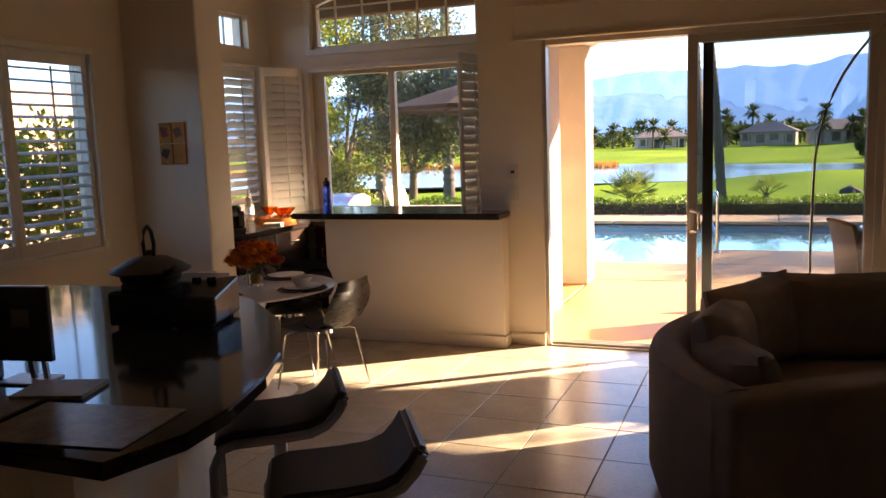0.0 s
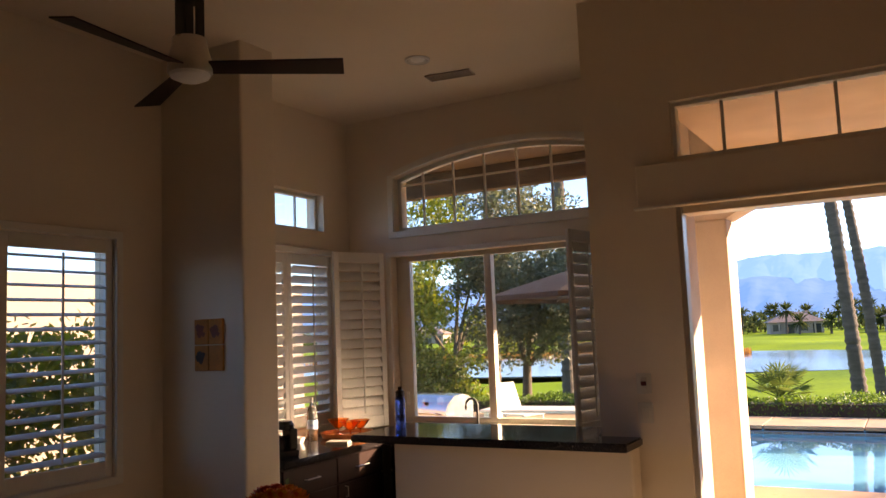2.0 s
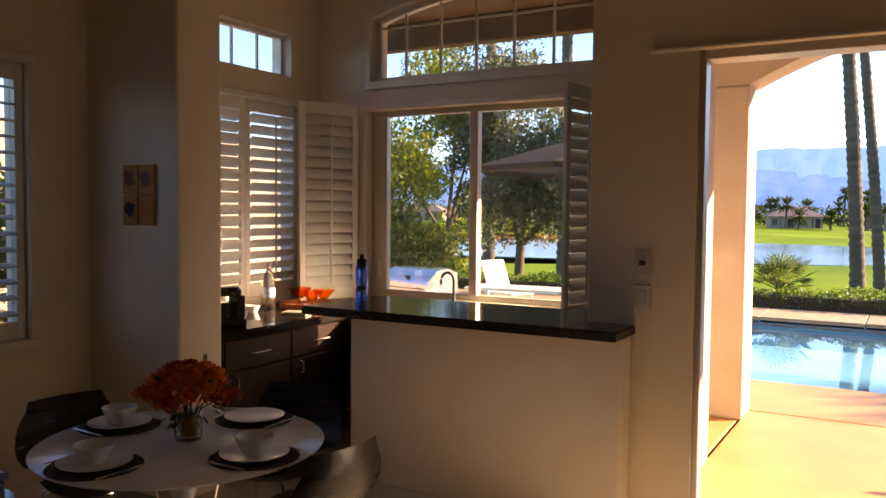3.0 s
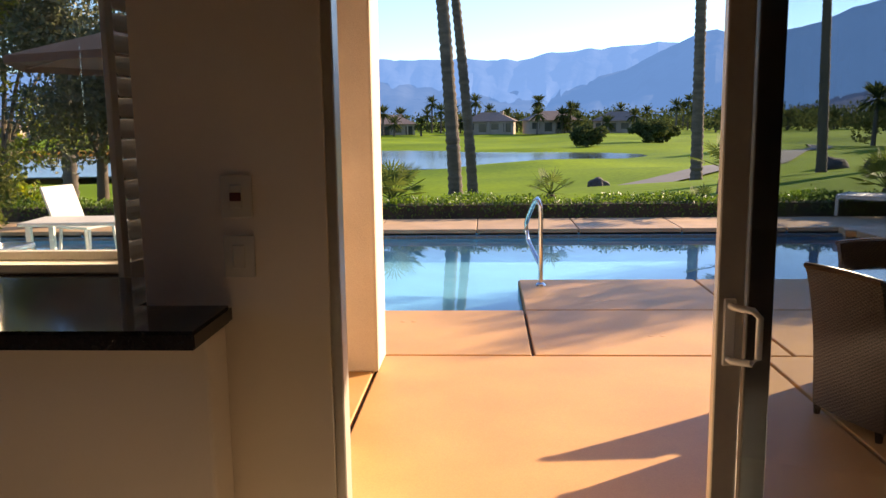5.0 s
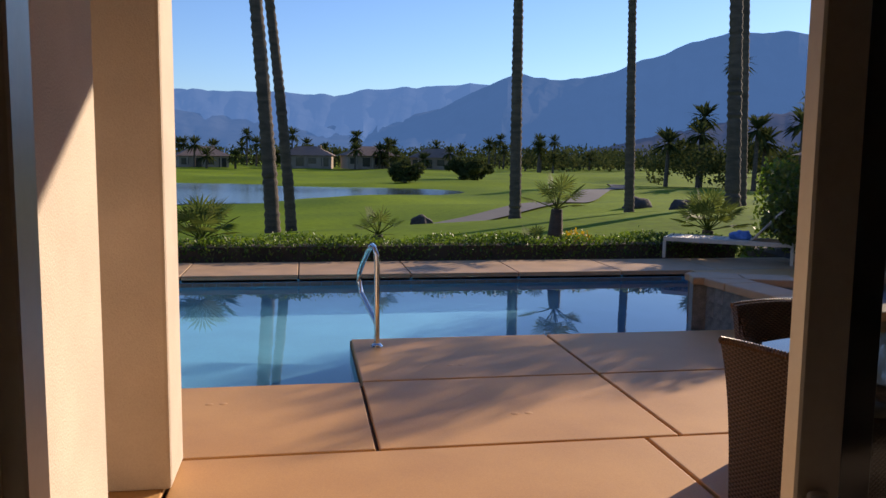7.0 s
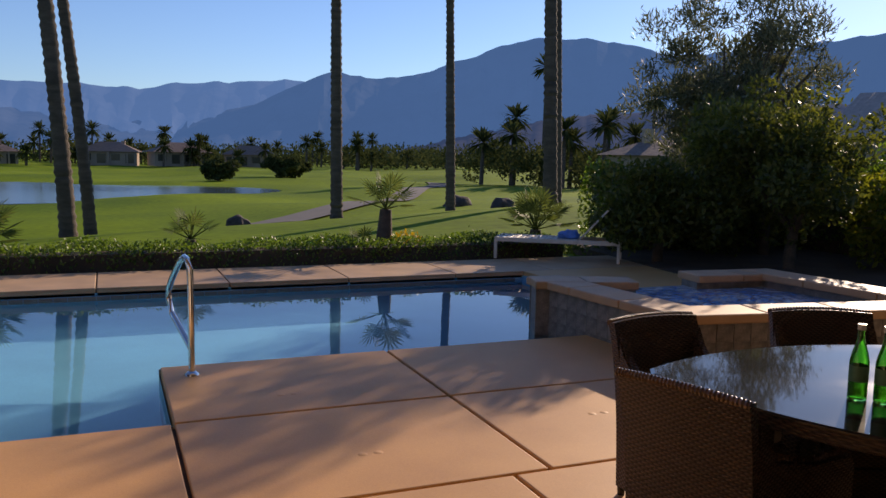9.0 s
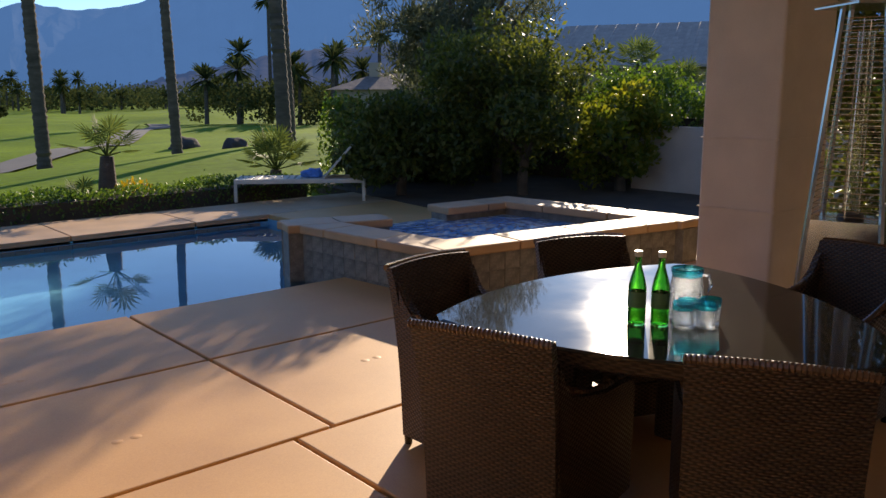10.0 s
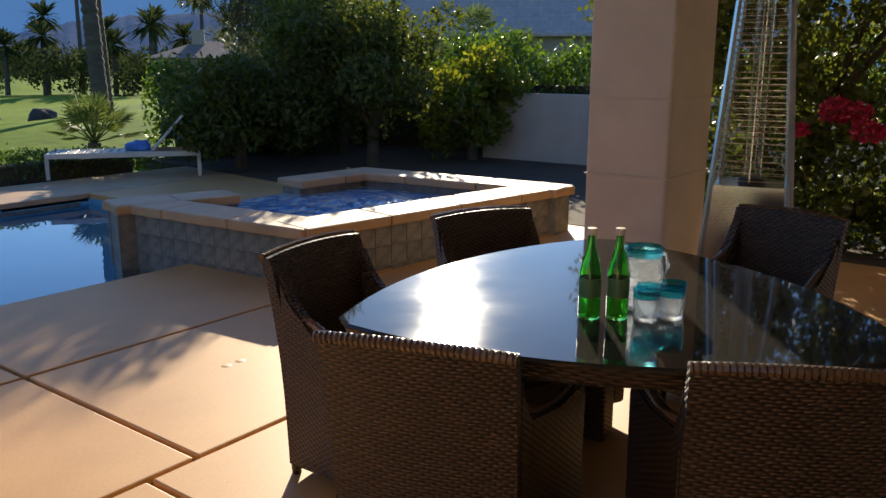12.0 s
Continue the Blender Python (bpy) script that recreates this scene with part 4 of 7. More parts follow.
def place_setting(a, i):
    r = 0.395
    x, y = TX + r * math.cos(radians(a)), TY + r * math.sin(radians(a))
    m = thing("placemat", x, y, 0.7425, a, "round dark woven placemat on the white table", "placemat", "placemats")
    part("weave", lathe([(0, 0), (0.165, 0), (0.168, 0.002), (0.165, 0.004), (0, 0.004)], 40), M_MAT, m)
    p = thing("dinner_plate", x, y, 0.7467, 0, "white china dinner plate on a placemat", "plate", "plates")
    part("dish", lathe([(0, 0.002), (0.07, 0.0), (0.08, 0.004), (0.128, 0.016), (0.13, 0.019), (0.08, 0.009), (0, 0.007)], 40), M_CHINA, p, "", True)
    if i != 1:
        b = thing("bowl", x, y, 0.756, 0, "white china bowl on a plate", "bowl", "bowls")
        part("dish", lathe([(0, 0), (0.035, 0), (0.05, 0.02), (0.068, 0.055), (0.073, 0.07), (0.069, 0.07), (0.046, 0.02), (0.03, 0.006), (0, 0.005)], 32), M_CHINA, b, "", True)
    ct = Vector((math.cos(radians(a)), math.sin(radians(a)), 0))
    sd_ = Vector((-ct.y, ct.x, 0))
    for s, nm in ((0.15, "knife"), (-0.15, "fork")):
        c0 = Vector((x, y, 0.749)) + sd_ * s
        f = tagged(new(nm), "steel table cutlery beside a plate", "cutlery", "cutlery")
        f.matrix_basis = Matrix.Translation(c0) @ pose(0, 0, 0, 0, 0, a)
        part("handle", boxed(0.0, -0.006, 0, 0.10, 0.006, 0.004, 0.0015), M_CHROME, f)
        part("blade", boxed(-0.09, -0.008, 0.0, 0.0, 0.008, 0.0022, 0.0006), M_CHROME, f)


for i, a in enumerate((358, 88, 178, 268)):
    place_setting(a, i)


def petals(bm, c, r, rnd, n=26):
    for i in range(n):
        s = (i + 0.5) / n
        th, ph = 2.4 * i, math.acos(1 - 1.25 * s)
        d = Vector((math.sin(ph) * math.cos(th), math.sin(ph) * math.sin(th), math.cos(ph)))
        t = d.cross(Vector((0.3, 0.2, 1))).normalized()
        b = d.cross(t)
        o = c + d * r * (0.35 + 0.65 * s)
        w, h = r * 0.5, r * 0.45
        up = (Vector((0, 0, 1)) * 0.7 + d * 0.4).normalized()
        vs = [bm.verts.new(o - t * w * 0.5 - up * h * 0.4), bm.verts.new(o + t * w * 0.5 - up * h * 0.4), bm.verts.new(o + t * w * 0.45 + up * h * 0.5 + d * r * 0.1), bm.verts.new(o + up * h * 0.65 + d * r * 0.18), bm.verts.new(o - t * w * 0.45 + up * h * 0.5 + d * r * 0.1)]
        bm.faces.new(vs)


def bouquet(x, y, z):
    rnd = random.Random(5)
    v = thing("flower_vase", x, y, z, 0, "clear glass vase of orange and red roses on the table", "vase")
    part("vase", lathe([(0, 0), (0.052, 0), (0.055, 0.01), (0.055, 0.12), (0.05, 0.12), (0.05, 0.014), (0, 0.012)], 24), M_GLASS, v, "", True)
    part("fruit", lathe([(0, 0.015), (0.03, 0.02), (0.042, 0.05), (0.03, 0.085), (0, 0.09)], 14), mat("lemon_rind", (0.55, 0.36, 0.03), 0.5, vary=0.1), v, "yellow fruit in the vase", True)
    bm, st = bmesh.new(), bmesh.new()
    heads = []
    for i in range(26):
        s = (i + 0.5) / 26
        th, ph = 2.4 * i, 0.15 + 1.35 * s
        R = 0.145 + rnd.uniform(-0.025, 0.025)
        c = Vector((R * 1.1 * math.sin(ph) * math.cos(th), R * 1.1 * math.sin(ph) * math.sin(th), 0.14 + R * 0.85 * math.cos(ph)))
        heads.append(c)
        if i % 2 == 0:
            tube(st, [(c.x * 0.1, c.y * 0.1, 0.03), (c.x * 0.3, c.y * 0.3, 0.12), c], 0.003, 4)
    part("stems", st, M_STEM, v)
    for i, c in enumerate(heads):
        bm = bmesh.new()
        petals(bm, c, rnd.uniform(0.046, 0.060), rnd, 44)
        part("rose", bm, M_FLOWER if i % 5 in (0, 2, 3) else M_FLOWER2, v)
    lv = bmesh.new()
    for i in range(60):
        d = Vector((rnd.gauss(0, 1), rnd.gauss(0, 1), rnd.gauss(0, 0.6))).normalized()
        c = Vector((0, 0, 0.17)) + d * rnd.uniform(0.08, 0.17)
        t = d.cross(Vector((rnd.random(), rnd.random(), rnd.random()))).normalized()
        e = d * 0.045
        lv.faces.new([lv.verts.new(c), lv.verts.new(c + e * 0.5 + t * 0.014), lv.verts.new(c + e), lv.verts.new(c + e * 0.5 - t * 0.014)])
    part("leaves", lv, M_STEM, v)


bouquet(TX, TY + 0.03, 0.742)


# ---- kitchen island with stools ----
ISLAND = [(0.14, -4.86), (0.21, -4.62), (0.19, -4.40), (0.10, -4.08), (-0.03, -3.78), (-0.36, -3.28), (-0.76, -2.9), (-1.15, -2.70), (-2.2, -2.75), (-2.2, -4.86)]
counter_slab("island_top", ISLAND, 0.92, "polished dark granite island top with a bowed edge")
isl = thing("kitchen_island", 0, 0, 0, 0, "cream plastered kitchen island under dark granite", "island")
part("body", prism(bmesh.new(), [(x - 0.30 if x > -1 else x + 0.05, y + (0.05 if y < -4.8 else -0.12)) for x, y in ISLAND], 0.0, 0.868), M_WALL, isl)


def stool(x, y, rz, first=None):
    """Low-backed bar stool; the front edge faces local +y."""
    if first:
        return copy_thing(first, pose(x, y, 0, 0, 0, rz))
    s = thing("bar_stool", x, y, 0, rz, "low-backed black leather bar stool with satin steel frame", "stool", "stools at the island")
    side = [(0.235, 0.645), (0.215, 0.68), (0.16, 0.698), (0.0, 0.70), (-0.10, 0.708), (-0.15, 0.728), (-0.185, 0.765), (-0.215, 0.815)]
    def strip(line, half, thick, x0=0.0):
        """A bent slab: the line (y, z) thickened downwards and drawn out to both sides of x0."""
        bm = bmesh.new()
        rows = []
        for k, (y_, z_) in enumerate(line):
            (ya, za), (yb, zb) = line[max(k - 1, 0)], line[min(k + 1, len(line) - 1)]
            m_ = math.hypot(yb - ya, zb - za)
            ny, nz = (zb - za) / m_, -(yb - ya) / m_
            ny, nz = (-ny, -nz) if nz > 0 or (abs(nz) < 0.2 and ny > 0 and y_ < 0) else (ny, nz)
            rows.append([bm.verts.new((x0 + half * q, y_ + ny * thick * w, z_ + nz * thick * w)) for q, w in ((-1, 0), (1, 0), (1, 1), (-1, 1))])
        for a, b in zip(rows, rows[1:]):
            for k in range(4):
                bm.faces.new((a[k], a[(k + 1) % 4], b[(k + 1) % 4], b[k]))
        bm.faces.new(rows[0][::-1])
        bm.faces.new(rows[-1])
        bmesh.ops.recalc_face_normals(bm, faces=bm.faces[:])
        bmesh.ops.bevel(bm, geom=[e for e in bm.edges if e.calc_face_angle(0) > 1.0], offset=min(0.014, thick * 0.3), segments=3, affect="EDGES")
        return bm

    part("seat", strip(side, 0.185, 0.05), M_LEATHER, s, "", True)
    loop = [(y_ - 0.006, z_ - 0.022) for y_, z_ in side[::-1]] + [(0.248, 0.58), (0.25, 0.48), (0.25, 0.30)]
    for sx in (-1, 1):
        part("frame", strip(loop, 0.007, 0.034, 0.193 * sx), M_SATIN, s, "", True)
    part("footrest", tubed([(-0.192, 0.238, 0.31), (0.192, 0.238, 0.31)], 0.012, 8), M_SATIN, s)
    part("crossbar", bar(bmesh.new(), (-0.2, 0.0, 0.645), (0.2, 0.0, 0.645), 0.03, 0.012), M_SATIN, s)
    part("column", tubed([(0, 0, 0.02), (0, 0, 0.64)], 0.025, 14), M_SATIN, s, "", True)
    part("base", lathe([(0, 0), (0.20, 0), (0.2, 0.008), (0.04, 0.022), (0, 0.022)], 36), M_SATIN, s, "", True)
    return s


first = stool(-0.03, -3.83, 124)
stool(0.45, -4.22, 122, first)


def kettle(x, y, z):
    h = thing("hot_plate", x, y, z, 16, "black square hot plate on the island", "hot plate")
    bm = boxed(-0.24, -0.15, 0.015, 0.24, 0.16, 0.165, 0.012, 2)
    for v in bm.verts:
        if v.co.x > 0.1 and v.co.z > 0.1:
            v.co.z -= 0.03 if v.co.y < 0 else -0.015
    part("body", bm, M_BLACK, h)
    for sx in (-0.2, 0.2):
        for sy in (-0.11, 0.12):
            part("foot", lathe([(0, 0), (0.018, 0), (0.018, 0.02), (0, 0.02)], 10, (sx, sy, 0)), M_BLACK, h)
    part("grate", lathe([(0.10, 0.164), (0.13, 0.164), (0.13, 0.176), (0.10, 0.176)], 24, (-0.11, 0.01, 0)), M_IRON, h)
    for k in (0.08, 0.15):
        part("knob", lathe([(0, 0), (0.022, 0), (0.02, 0.022), (0, 0.024)], 12, (k, 0.06, 0.17)), M_BLACK, h, "", True)
    k = thing("kettle", x - 0.11, y - 0.02, z + 0.176, 0, "squat black cast-iron kettle with a tall hoop handle", "kettle")
    part("body", lathe([(0, 0), (0.115, 0.0), (0.13, 0.02), (0.135, 0.045), (0.172, 0.055), (0.178, 0.064), (0.14, 0.088), (0.075, 0.118), (0.0, 0.128)], 32), M_IRON, k, "", True)
    part("knob", lathe([(0, 0.125), (0.014, 0.13), (0.018, 0.145), (0.0, 0.155)], 12), M_IRON, k, "", True)
    part("handle", tubed([(-0.024, 0, 0.11), (-0.030, 0, 0.18), (-0.020, 0, 0.235), (0, 0, 0.258), (0.020, 0, 0.235), (0.030, 0, 0.18), (0.024, 0, 0.11)], 0.009, 8), M_IRON, k, "", True)
    part("spout", tubed([(0.12, -0.06, 0.05), (0.18, -0.08, 0.07), (0.21, -0.09, 0.09)], [0.025, 0.016, 0.012], 10), M_IRON, k, "", True)


kettle(-0.80, -3.44, 0.92)
b = thing("storage_box", -1.05, -2.98, 0.92, 10, "low black box beside the kettle", "box")
part("body", boxed(-0.12, -0.12, 0, 0.12, 0.12, 0.10, 0.008, 2), M_BLACK, b)
part("lid", boxed(-0.125, -0.125, 0.10, 0.125, 0.125, 0.12, 0.006, 2), M_BLACK, b)


def monitor(x, y, z, rz):
    m = thing("monitor", x, y, z, rz, "black flat screen seen from behind on a silver stand", "monitor")
    part("screen", boxed(-0.18, -0.012, 0.07, 0.17, 0.012, 0.33, 0.006, 2), M_BLACK, m)
    part("label", boxed(0.03, -0.0145, 0.19, 0.10, -0.012, 0.25), mat("grey_sticker", (0.16, 0.15, 0.14), 0.5, vary=0.05), m)
    for sx in (0.08, 0.13):
        part("leg", bar(bmesh.new(), (sx, 0.01, 0.0), (sx, 0.0, 0.08), 0.018, 0.012), M_SATIN, m)
    part("foot", boxed(-0.02, -0.06, 0, 0.16, 0.06, 0.008, 0.002), M_SATIN, m)


monitor(-0.74, -4.36, 0.92, 10)


def telephone(x, y, z):
    p = thing("telephone", x, y, z, 20, "black desk telephone with silver-edged handset", "telephone")
    bm = boxed(-0.10, -0.09, 0, 0.10, 0.09, 0.03, 0.008, 2)
    for v in bm.verts:
        if v.co.y > 0 and v.co.z > 0.01:
            v.co.z += 0.045
    part("body", bm, M_BLACK, p)
    part("handset", tubed([(-0.07, -0.10, 0.05), (-0.075, -0.06, 0.085), (-0.075, 0.04, 0.115), (-0.07, 0.09, 0.10)], [0.024, 0.014, 0.014, 0.024], 10), M_BLACK, p, "", True)
    part("trim", tubed([(-0.045, -0.10, 0.06), (-0.05, -0.04, 0.10), (-0.05, 0.06, 0.125)], 0.005, 6), M_SATIN, p, "", True)


telephone(-0.86, -4.46, 0.92)
for x, y, rz, w, d, m, lab in ((-0.14, -4.65, 8, 0.24, 0.16, M_PAPER, "printed placemat lying on the island"), (-0.66, -4.68, 8, 0.24, 0.16, M_PAPER, "printed placemat lying on the island"), (-0.46, -4.42, 18, 0.12, 0.09, M_PAPER2, "closed cream magazine on the island")):
    p = thing("placemat" if m is M_PAPER else "magazine", x, y, 0.921, rz, lab, "placemat" if m is M_PAPER else "magazine")
    part("sheet", boxed(-w, -d, 0, w, d, 0.004 if m is M_PAPER else 0.014, 0.001), m, p)


# ---- sofa and arc lamp ----
def sofa():
    s = thing("sofa", 0, 0, 0, 0, "curved grey-brown upholstered sofa with loose back cushions", "sofa")
    path = [(1.50, -3.22), (1.33, -2.98), (1.20, -2.70), (1.14, -2.36), (1.18, -2.0), (1.31, -1.66), (1.58, -1.36), (1.97, -1.16), (2.5, -1.08), (3.2, -1.07)]
    K = [Vector((x, y, 0)) for x, y in path]
    P = []
    for i in range(len(K) - 1):
        a, b, c, d = K[max(i - 1, 0)], K[i], K[i + 1], K[min(i + 2, len(K) - 1)]
        for q in (0, 0.25, 0.5, 0.75):
            P.append(0.5 * (2 * b + (c - a) * q + (2 * a - 5 * b + 4 * c - d) * q * q + (3 * b - a - 3 * c + d) * q ** 3))
    P.append(K[-1])

    def sweep(section, closed_ends=True):
        bm = bmesh.new()
        rows = []
        for i, p in enumerate(P):
            d = (P[min(i + 1, len(P) - 1)] - P[max(i - 1, 0)]).normalized()
            nrm = Vector((d.y, -d.x, 0))
            rows.append([bm.verts.new(p + nrm * u + Vector((0, 0, z))) for u, z in section])
        n = len(section)
        for a, b in zip(rows, rows[1:]):
            for i in range(n):
                bm.faces.new((a[i], a[(i + 1) % n], b[(i + 1) % n], b[i]))
        bm.faces.new(rows[0])
        bm.faces.new(rows[-1][::-1])
        bmesh.ops.recalc_face_normals(bm, faces=bm.faces[:])
        return bm

    back = [(0.03, 0.05), (0.0, 0.15), (0.0, 0.66), (0.015, 0.70), (0.06, 0.72), (0.13, 0.715), (0.17, 0.69), (0.20, 0.62), (0.22, 0.40), (0.22, 0.05)]
    part("backrest", sweep(back), M_SOFA, s, "", True)
    base_ = [(0.22, 0.06), (0.22, 0.28), (0.95, 0.28), (0.99, 0.25), (0.99, 0.06)]
    part("base", sweep(base_), M_SOFA, s, "", True)
    seat = [(0.225, 0.285), (0.225, 0.41), (0.27, 0.44), (0.92, 0.44), (0.98, 0.42), (1.0, 0.37), (0.98, 0.30), (0.94, 0.285)]
    part("seat", sweep(seat), M_SOFA, s, "", True)
    d0 = (P[1] - P[0]).normalized()
    n0 = Vector((d0.y, -d0.x, 0))
    bm = boxed(0.0, -0.11, 0.05, 0.98, 0.08, 0.71, 0.045, 3)
    bm.transform(Matrix.Translation(P[0]) @ Matrix.Rotation(math.atan2(n0.y, n0.x), 4, "Z"))
    part("arm", bm, M_SOFA, s, "", True)
    for i in (0, 12, 24, 36):
        d = (P[min(i + 1, 36)] - P[max(i - 1, 0)]).normalized()
        q = P[i] + Vector((d.y, -d.x, 0)) * 0.12 + d * (0.06 if i == 0 else -0.06 if i == 36 else 0)
        part("foot", lathe([(0, 0), (0.025, 0), (0.03, 0.055), (0, 0.055)], 10, q), M_BLACK, s)
    for i, (t, tilt, hh) in enumerate(((1.75, 3, 0.36), (3.6, 0, 0.44), (5.2, -2, 0.48), (6.9, 2, 0.48), (8.3, 0, 0.47))):
        k = int(4 * t)
        p = P[k]
        d = (P[min(k + 2, 36)] - P[max(k - 2, 0)]).normalized()
        nrm = Vector((d.y, -d.x, 0))
        bm = bmesh.new()
        bmesh.ops.create_cube(bm, size=1)
        bmesh.ops.subdivide_edges(bm, edges=bm.edges[:], cuts=9, use_grid_fill=True)
        for v in bm.verts:
            x_, y_, z_ = v.co * 2
            puff = ((1 - abs(x_) ** 4) * (1 - abs(z_) ** 4)) ** 0.5
            v.co = Vector((x_ * 0.37 * (1 - 0.06 * (1 - abs(z_))), y_ * (0.012 + 0.115 * puff) + 0.01 * noise.noise(Vector((x_ * 2, z_ * 2, i))), z_ * hh / 2 * (1 - 0.05 * (1 - abs(x_)))))
        c = part("cushion", bm, M_PILLOW, s, "plump loose back cushion", True)
        o = p + nrm * 0.34 + Vector((0, 0, 0.44 + hh / 2 - 0.012))
        c.matrix_basis = Matrix.Translation(o) @ Matrix.Rotation(math.atan2(d.y, d.x), 4, "Z") @ pose(0, 0, 0, -9, tilt, 0)


sofa()


def arc_lamp():
    l = thing("arc_lamp", 1.93, -0.42, 0, 0, "slender steel arc floor lamp behind the sofa", "floor lamp")
    pts = [(0, 0, 0.04), (0, 0, 0.9), (0.01, 0, 1.35)] + [(0.01 + 0.85 * (1 - math.cos(a)), 0, 1.35 + 1.15 * math.sin(a)) for a in np.linspace(0.12, 1.75, 14)]
    part("arm", tubed(pts, 0.009, 8), M_STEEL, l, "", True)
    part("base", lathe([(0, 0), (0.16, 0), (0.16, 0.03), (0.15, 0.04), (0, 0.042)], 32), M_STEEL, l, "", True)
    e = Vector(pts[-1])
    part("shade", lathe([(0.02, 0.02), (0.08, -0.01), (0.15, -0.09), (0.16, -0.13), (0.155, -0.13), (0.145, -0.09), (0.07, -0.02), (0.02, 0.01)], 28, e), M_STEEL, l, "", True)


arc_lamp()


# ---- outdoor materials ----
def wicker_mat():
    """Woven cane: flat strands passing over and under upright stakes."""
    m = mat("brown_wicker", (0.105, 0.060, 0.036), 0.38, vary=0.15, scale=14, fine=90, bump=0.0)
    n, l = m.node_tree.nodes, m.node_tree.links
    sep = n.new("ShaderNodeSeparateXYZ")
    l.new(n.new("ShaderNodeTexCoord").outputs["Object"], sep.inputs[0])

    def op(kind, a, b=None):
        q = n.new("ShaderNodeMath")
        q.operation = kind
        for k, v in enumerate((a, b)):
            if v is None:
                continue
            if isinstance(v, (int, float)):
                q.inputs[k].default_value = v
            else:
                l.new(v, q.inputs[k])
        return q.outputs[0]

    u = op("MULTIPLY", op("ADD", sep.outputs[0], sep.outputs[1]), 1 / 0.017)
    row = op("MULTIPLY", sep.outputs[2], 1 / 0.0105)
    odd = op("MODULO", op("ADD", op("FLOOR", row), 100.0), 2.0)
    over = op("SINE", op("MULTIPLY", op("ADD", u, odd), math.pi))
    strand = op("ABSOLUTE", op("SINE", op("MULTIPLY", row, math.pi)))
    h = op("MULTIPLY", op("ADD", op("MULTIPLY", over, 0.5), 0.5), strand)
    bp = n.new("ShaderNodeBump")
    bp.inputs["Strength"].default_value, bp.inputs["Distance"].default_value = 1.0, 0.006
    l.new(h, bp.inputs["Height"])
    b = n["Principled BSDF"]
    l.new(bp.outputs[0], b.inputs["Normal"])
    src = b.inputs["Base Color"].links[0].from_socket
    # shade between the strands is mixed into the colour as near-black gaps
    mx = n.new("ShaderNodeMix")
    mx.data_type, mx.blend_type = "RGBA", "MIX"
    mx.inputs[6].default_value = (0.016, 0.010, 0.007, 1)
    l.new(op("MINIMUM", op("MULTIPLY", h, 2.2), 1.0), mx.inputs[0])
    l.new(src, mx.inputs[7])
    l.new(mx.outputs[2], b.inputs["Base Color"])
    return m


M_WICKER = wicker_mat()
# edging lighter than the weave: sun glints on top put into its colour
M_BRAID = mat("wicker_edging", (0.15, 0.09, 0.055), 0.2, vary=0.15, scale=14, fine=120, bump=0.3, depth=0.002)
M_SPARKLE = glass_mat("bubbled_clear_glass", (0.97, 0.99, 1.0), 0.12)
n, l = M_SPARKLE.node_tree.nodes, M_SPARKLE.node_tree.links
bb, bp = n.new("ShaderNodeTexNoise"), n.new("ShaderNodeBump")
bb.inputs["Scale"].default_value, bp.inputs["Strength"].default_value, bp.inputs["Distance"].default_value = 90.0, 0.8, 0.006
l.new(n.new("ShaderNodeTexCoord").outputs["Object"], bb.inputs[0])
l.new(bb.outputs[0], bp.inputs["Height"])
l.new(bp.outputs[0], n["Principled BSDF"].inputs["Normal"])
M_SEATPAD = mat("beige_seat_pad", (0.50, 0.43, 0.33), 0.9, vary=0.08, scale=6, fine=300, bump=0.3, depth=0.002)
M_TABLEGLASS = mat("dark_glass_top", (0.035, 0.033, 0.030), 0.10, vary=0.05, scale=3, bump=0.0, spec=0.03)
M_TABLEGLASS.node_tree.nodes["Principled BSDF"].inputs["Coat Weight"].default_value = 0.6
M_TABLEGLASS.node_tree.nodes["Principled BSDF"].inputs["Coat Roughness"].default_value = 0.03
M_GREENGLASS = glass_mat("green_bottle_glass", (0.24, 0.74, 0.16))
M_TEAL = glass_mat("turquoise_glass", (0.05, 0.62, 0.75), 0.08)
M_LABELGREEN = mat("bottle_label", (0.10, 0.22, 0.10), 0.5, vary=0.1)
M_LOUNGE = mat("weathered_white_frame", (0.66, 0.60, 0.50), 0.55, vary=0.08, scale=6, bump=0.1)
M_TOWEL = mat("blue_towel", (0.10, 0.25, 0.62), 0.95, vary=0.15, scale=20, fine=200, bump=0.5, depth=0.004)
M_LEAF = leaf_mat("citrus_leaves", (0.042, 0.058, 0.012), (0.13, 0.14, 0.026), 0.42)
# lighter, yellower copy of the citrus leaves: sunlight put into the colour
M_LEAF_SUNLIT = leaf_mat("sunlit_citrus_leaves", (0.07, 0.11, 0.015), (0.24, 0.23, 0.035), 0.5)
M_OLIVE = leaf_mat("grey_green_leaves", (0.045, 0.055, 0.028), (0.13, 0.135, 0.07), 0.35)
M_HEDGE = leaf_mat("hedge_leaves", (0.05, 0.095, 0.014), (0.15, 0.22, 0.035), 0.35)
M_PALM = leaf_mat("palm_fronds", (0.06, 0.09, 0.025), (0.15, 0.18, 0.05), 0.3, 0.12, 0.65)
M_YELLOW = leaf_mat("yellow_flowers", (0.55, 0.32, 0.02), (0.62, 0.45, 0.04), 0.2)
M_BOUGAIN = leaf_mat("red_bracts", (0.34, 0.02, 0.06), (0.50, 0.05, 0.11), 0.3)
M_FARTREE = leaf_mat("far_foliage", (0.03, 0.045, 0.018), (0.08, 0.09, 0.035), 0.2, 0.0, 0.95)
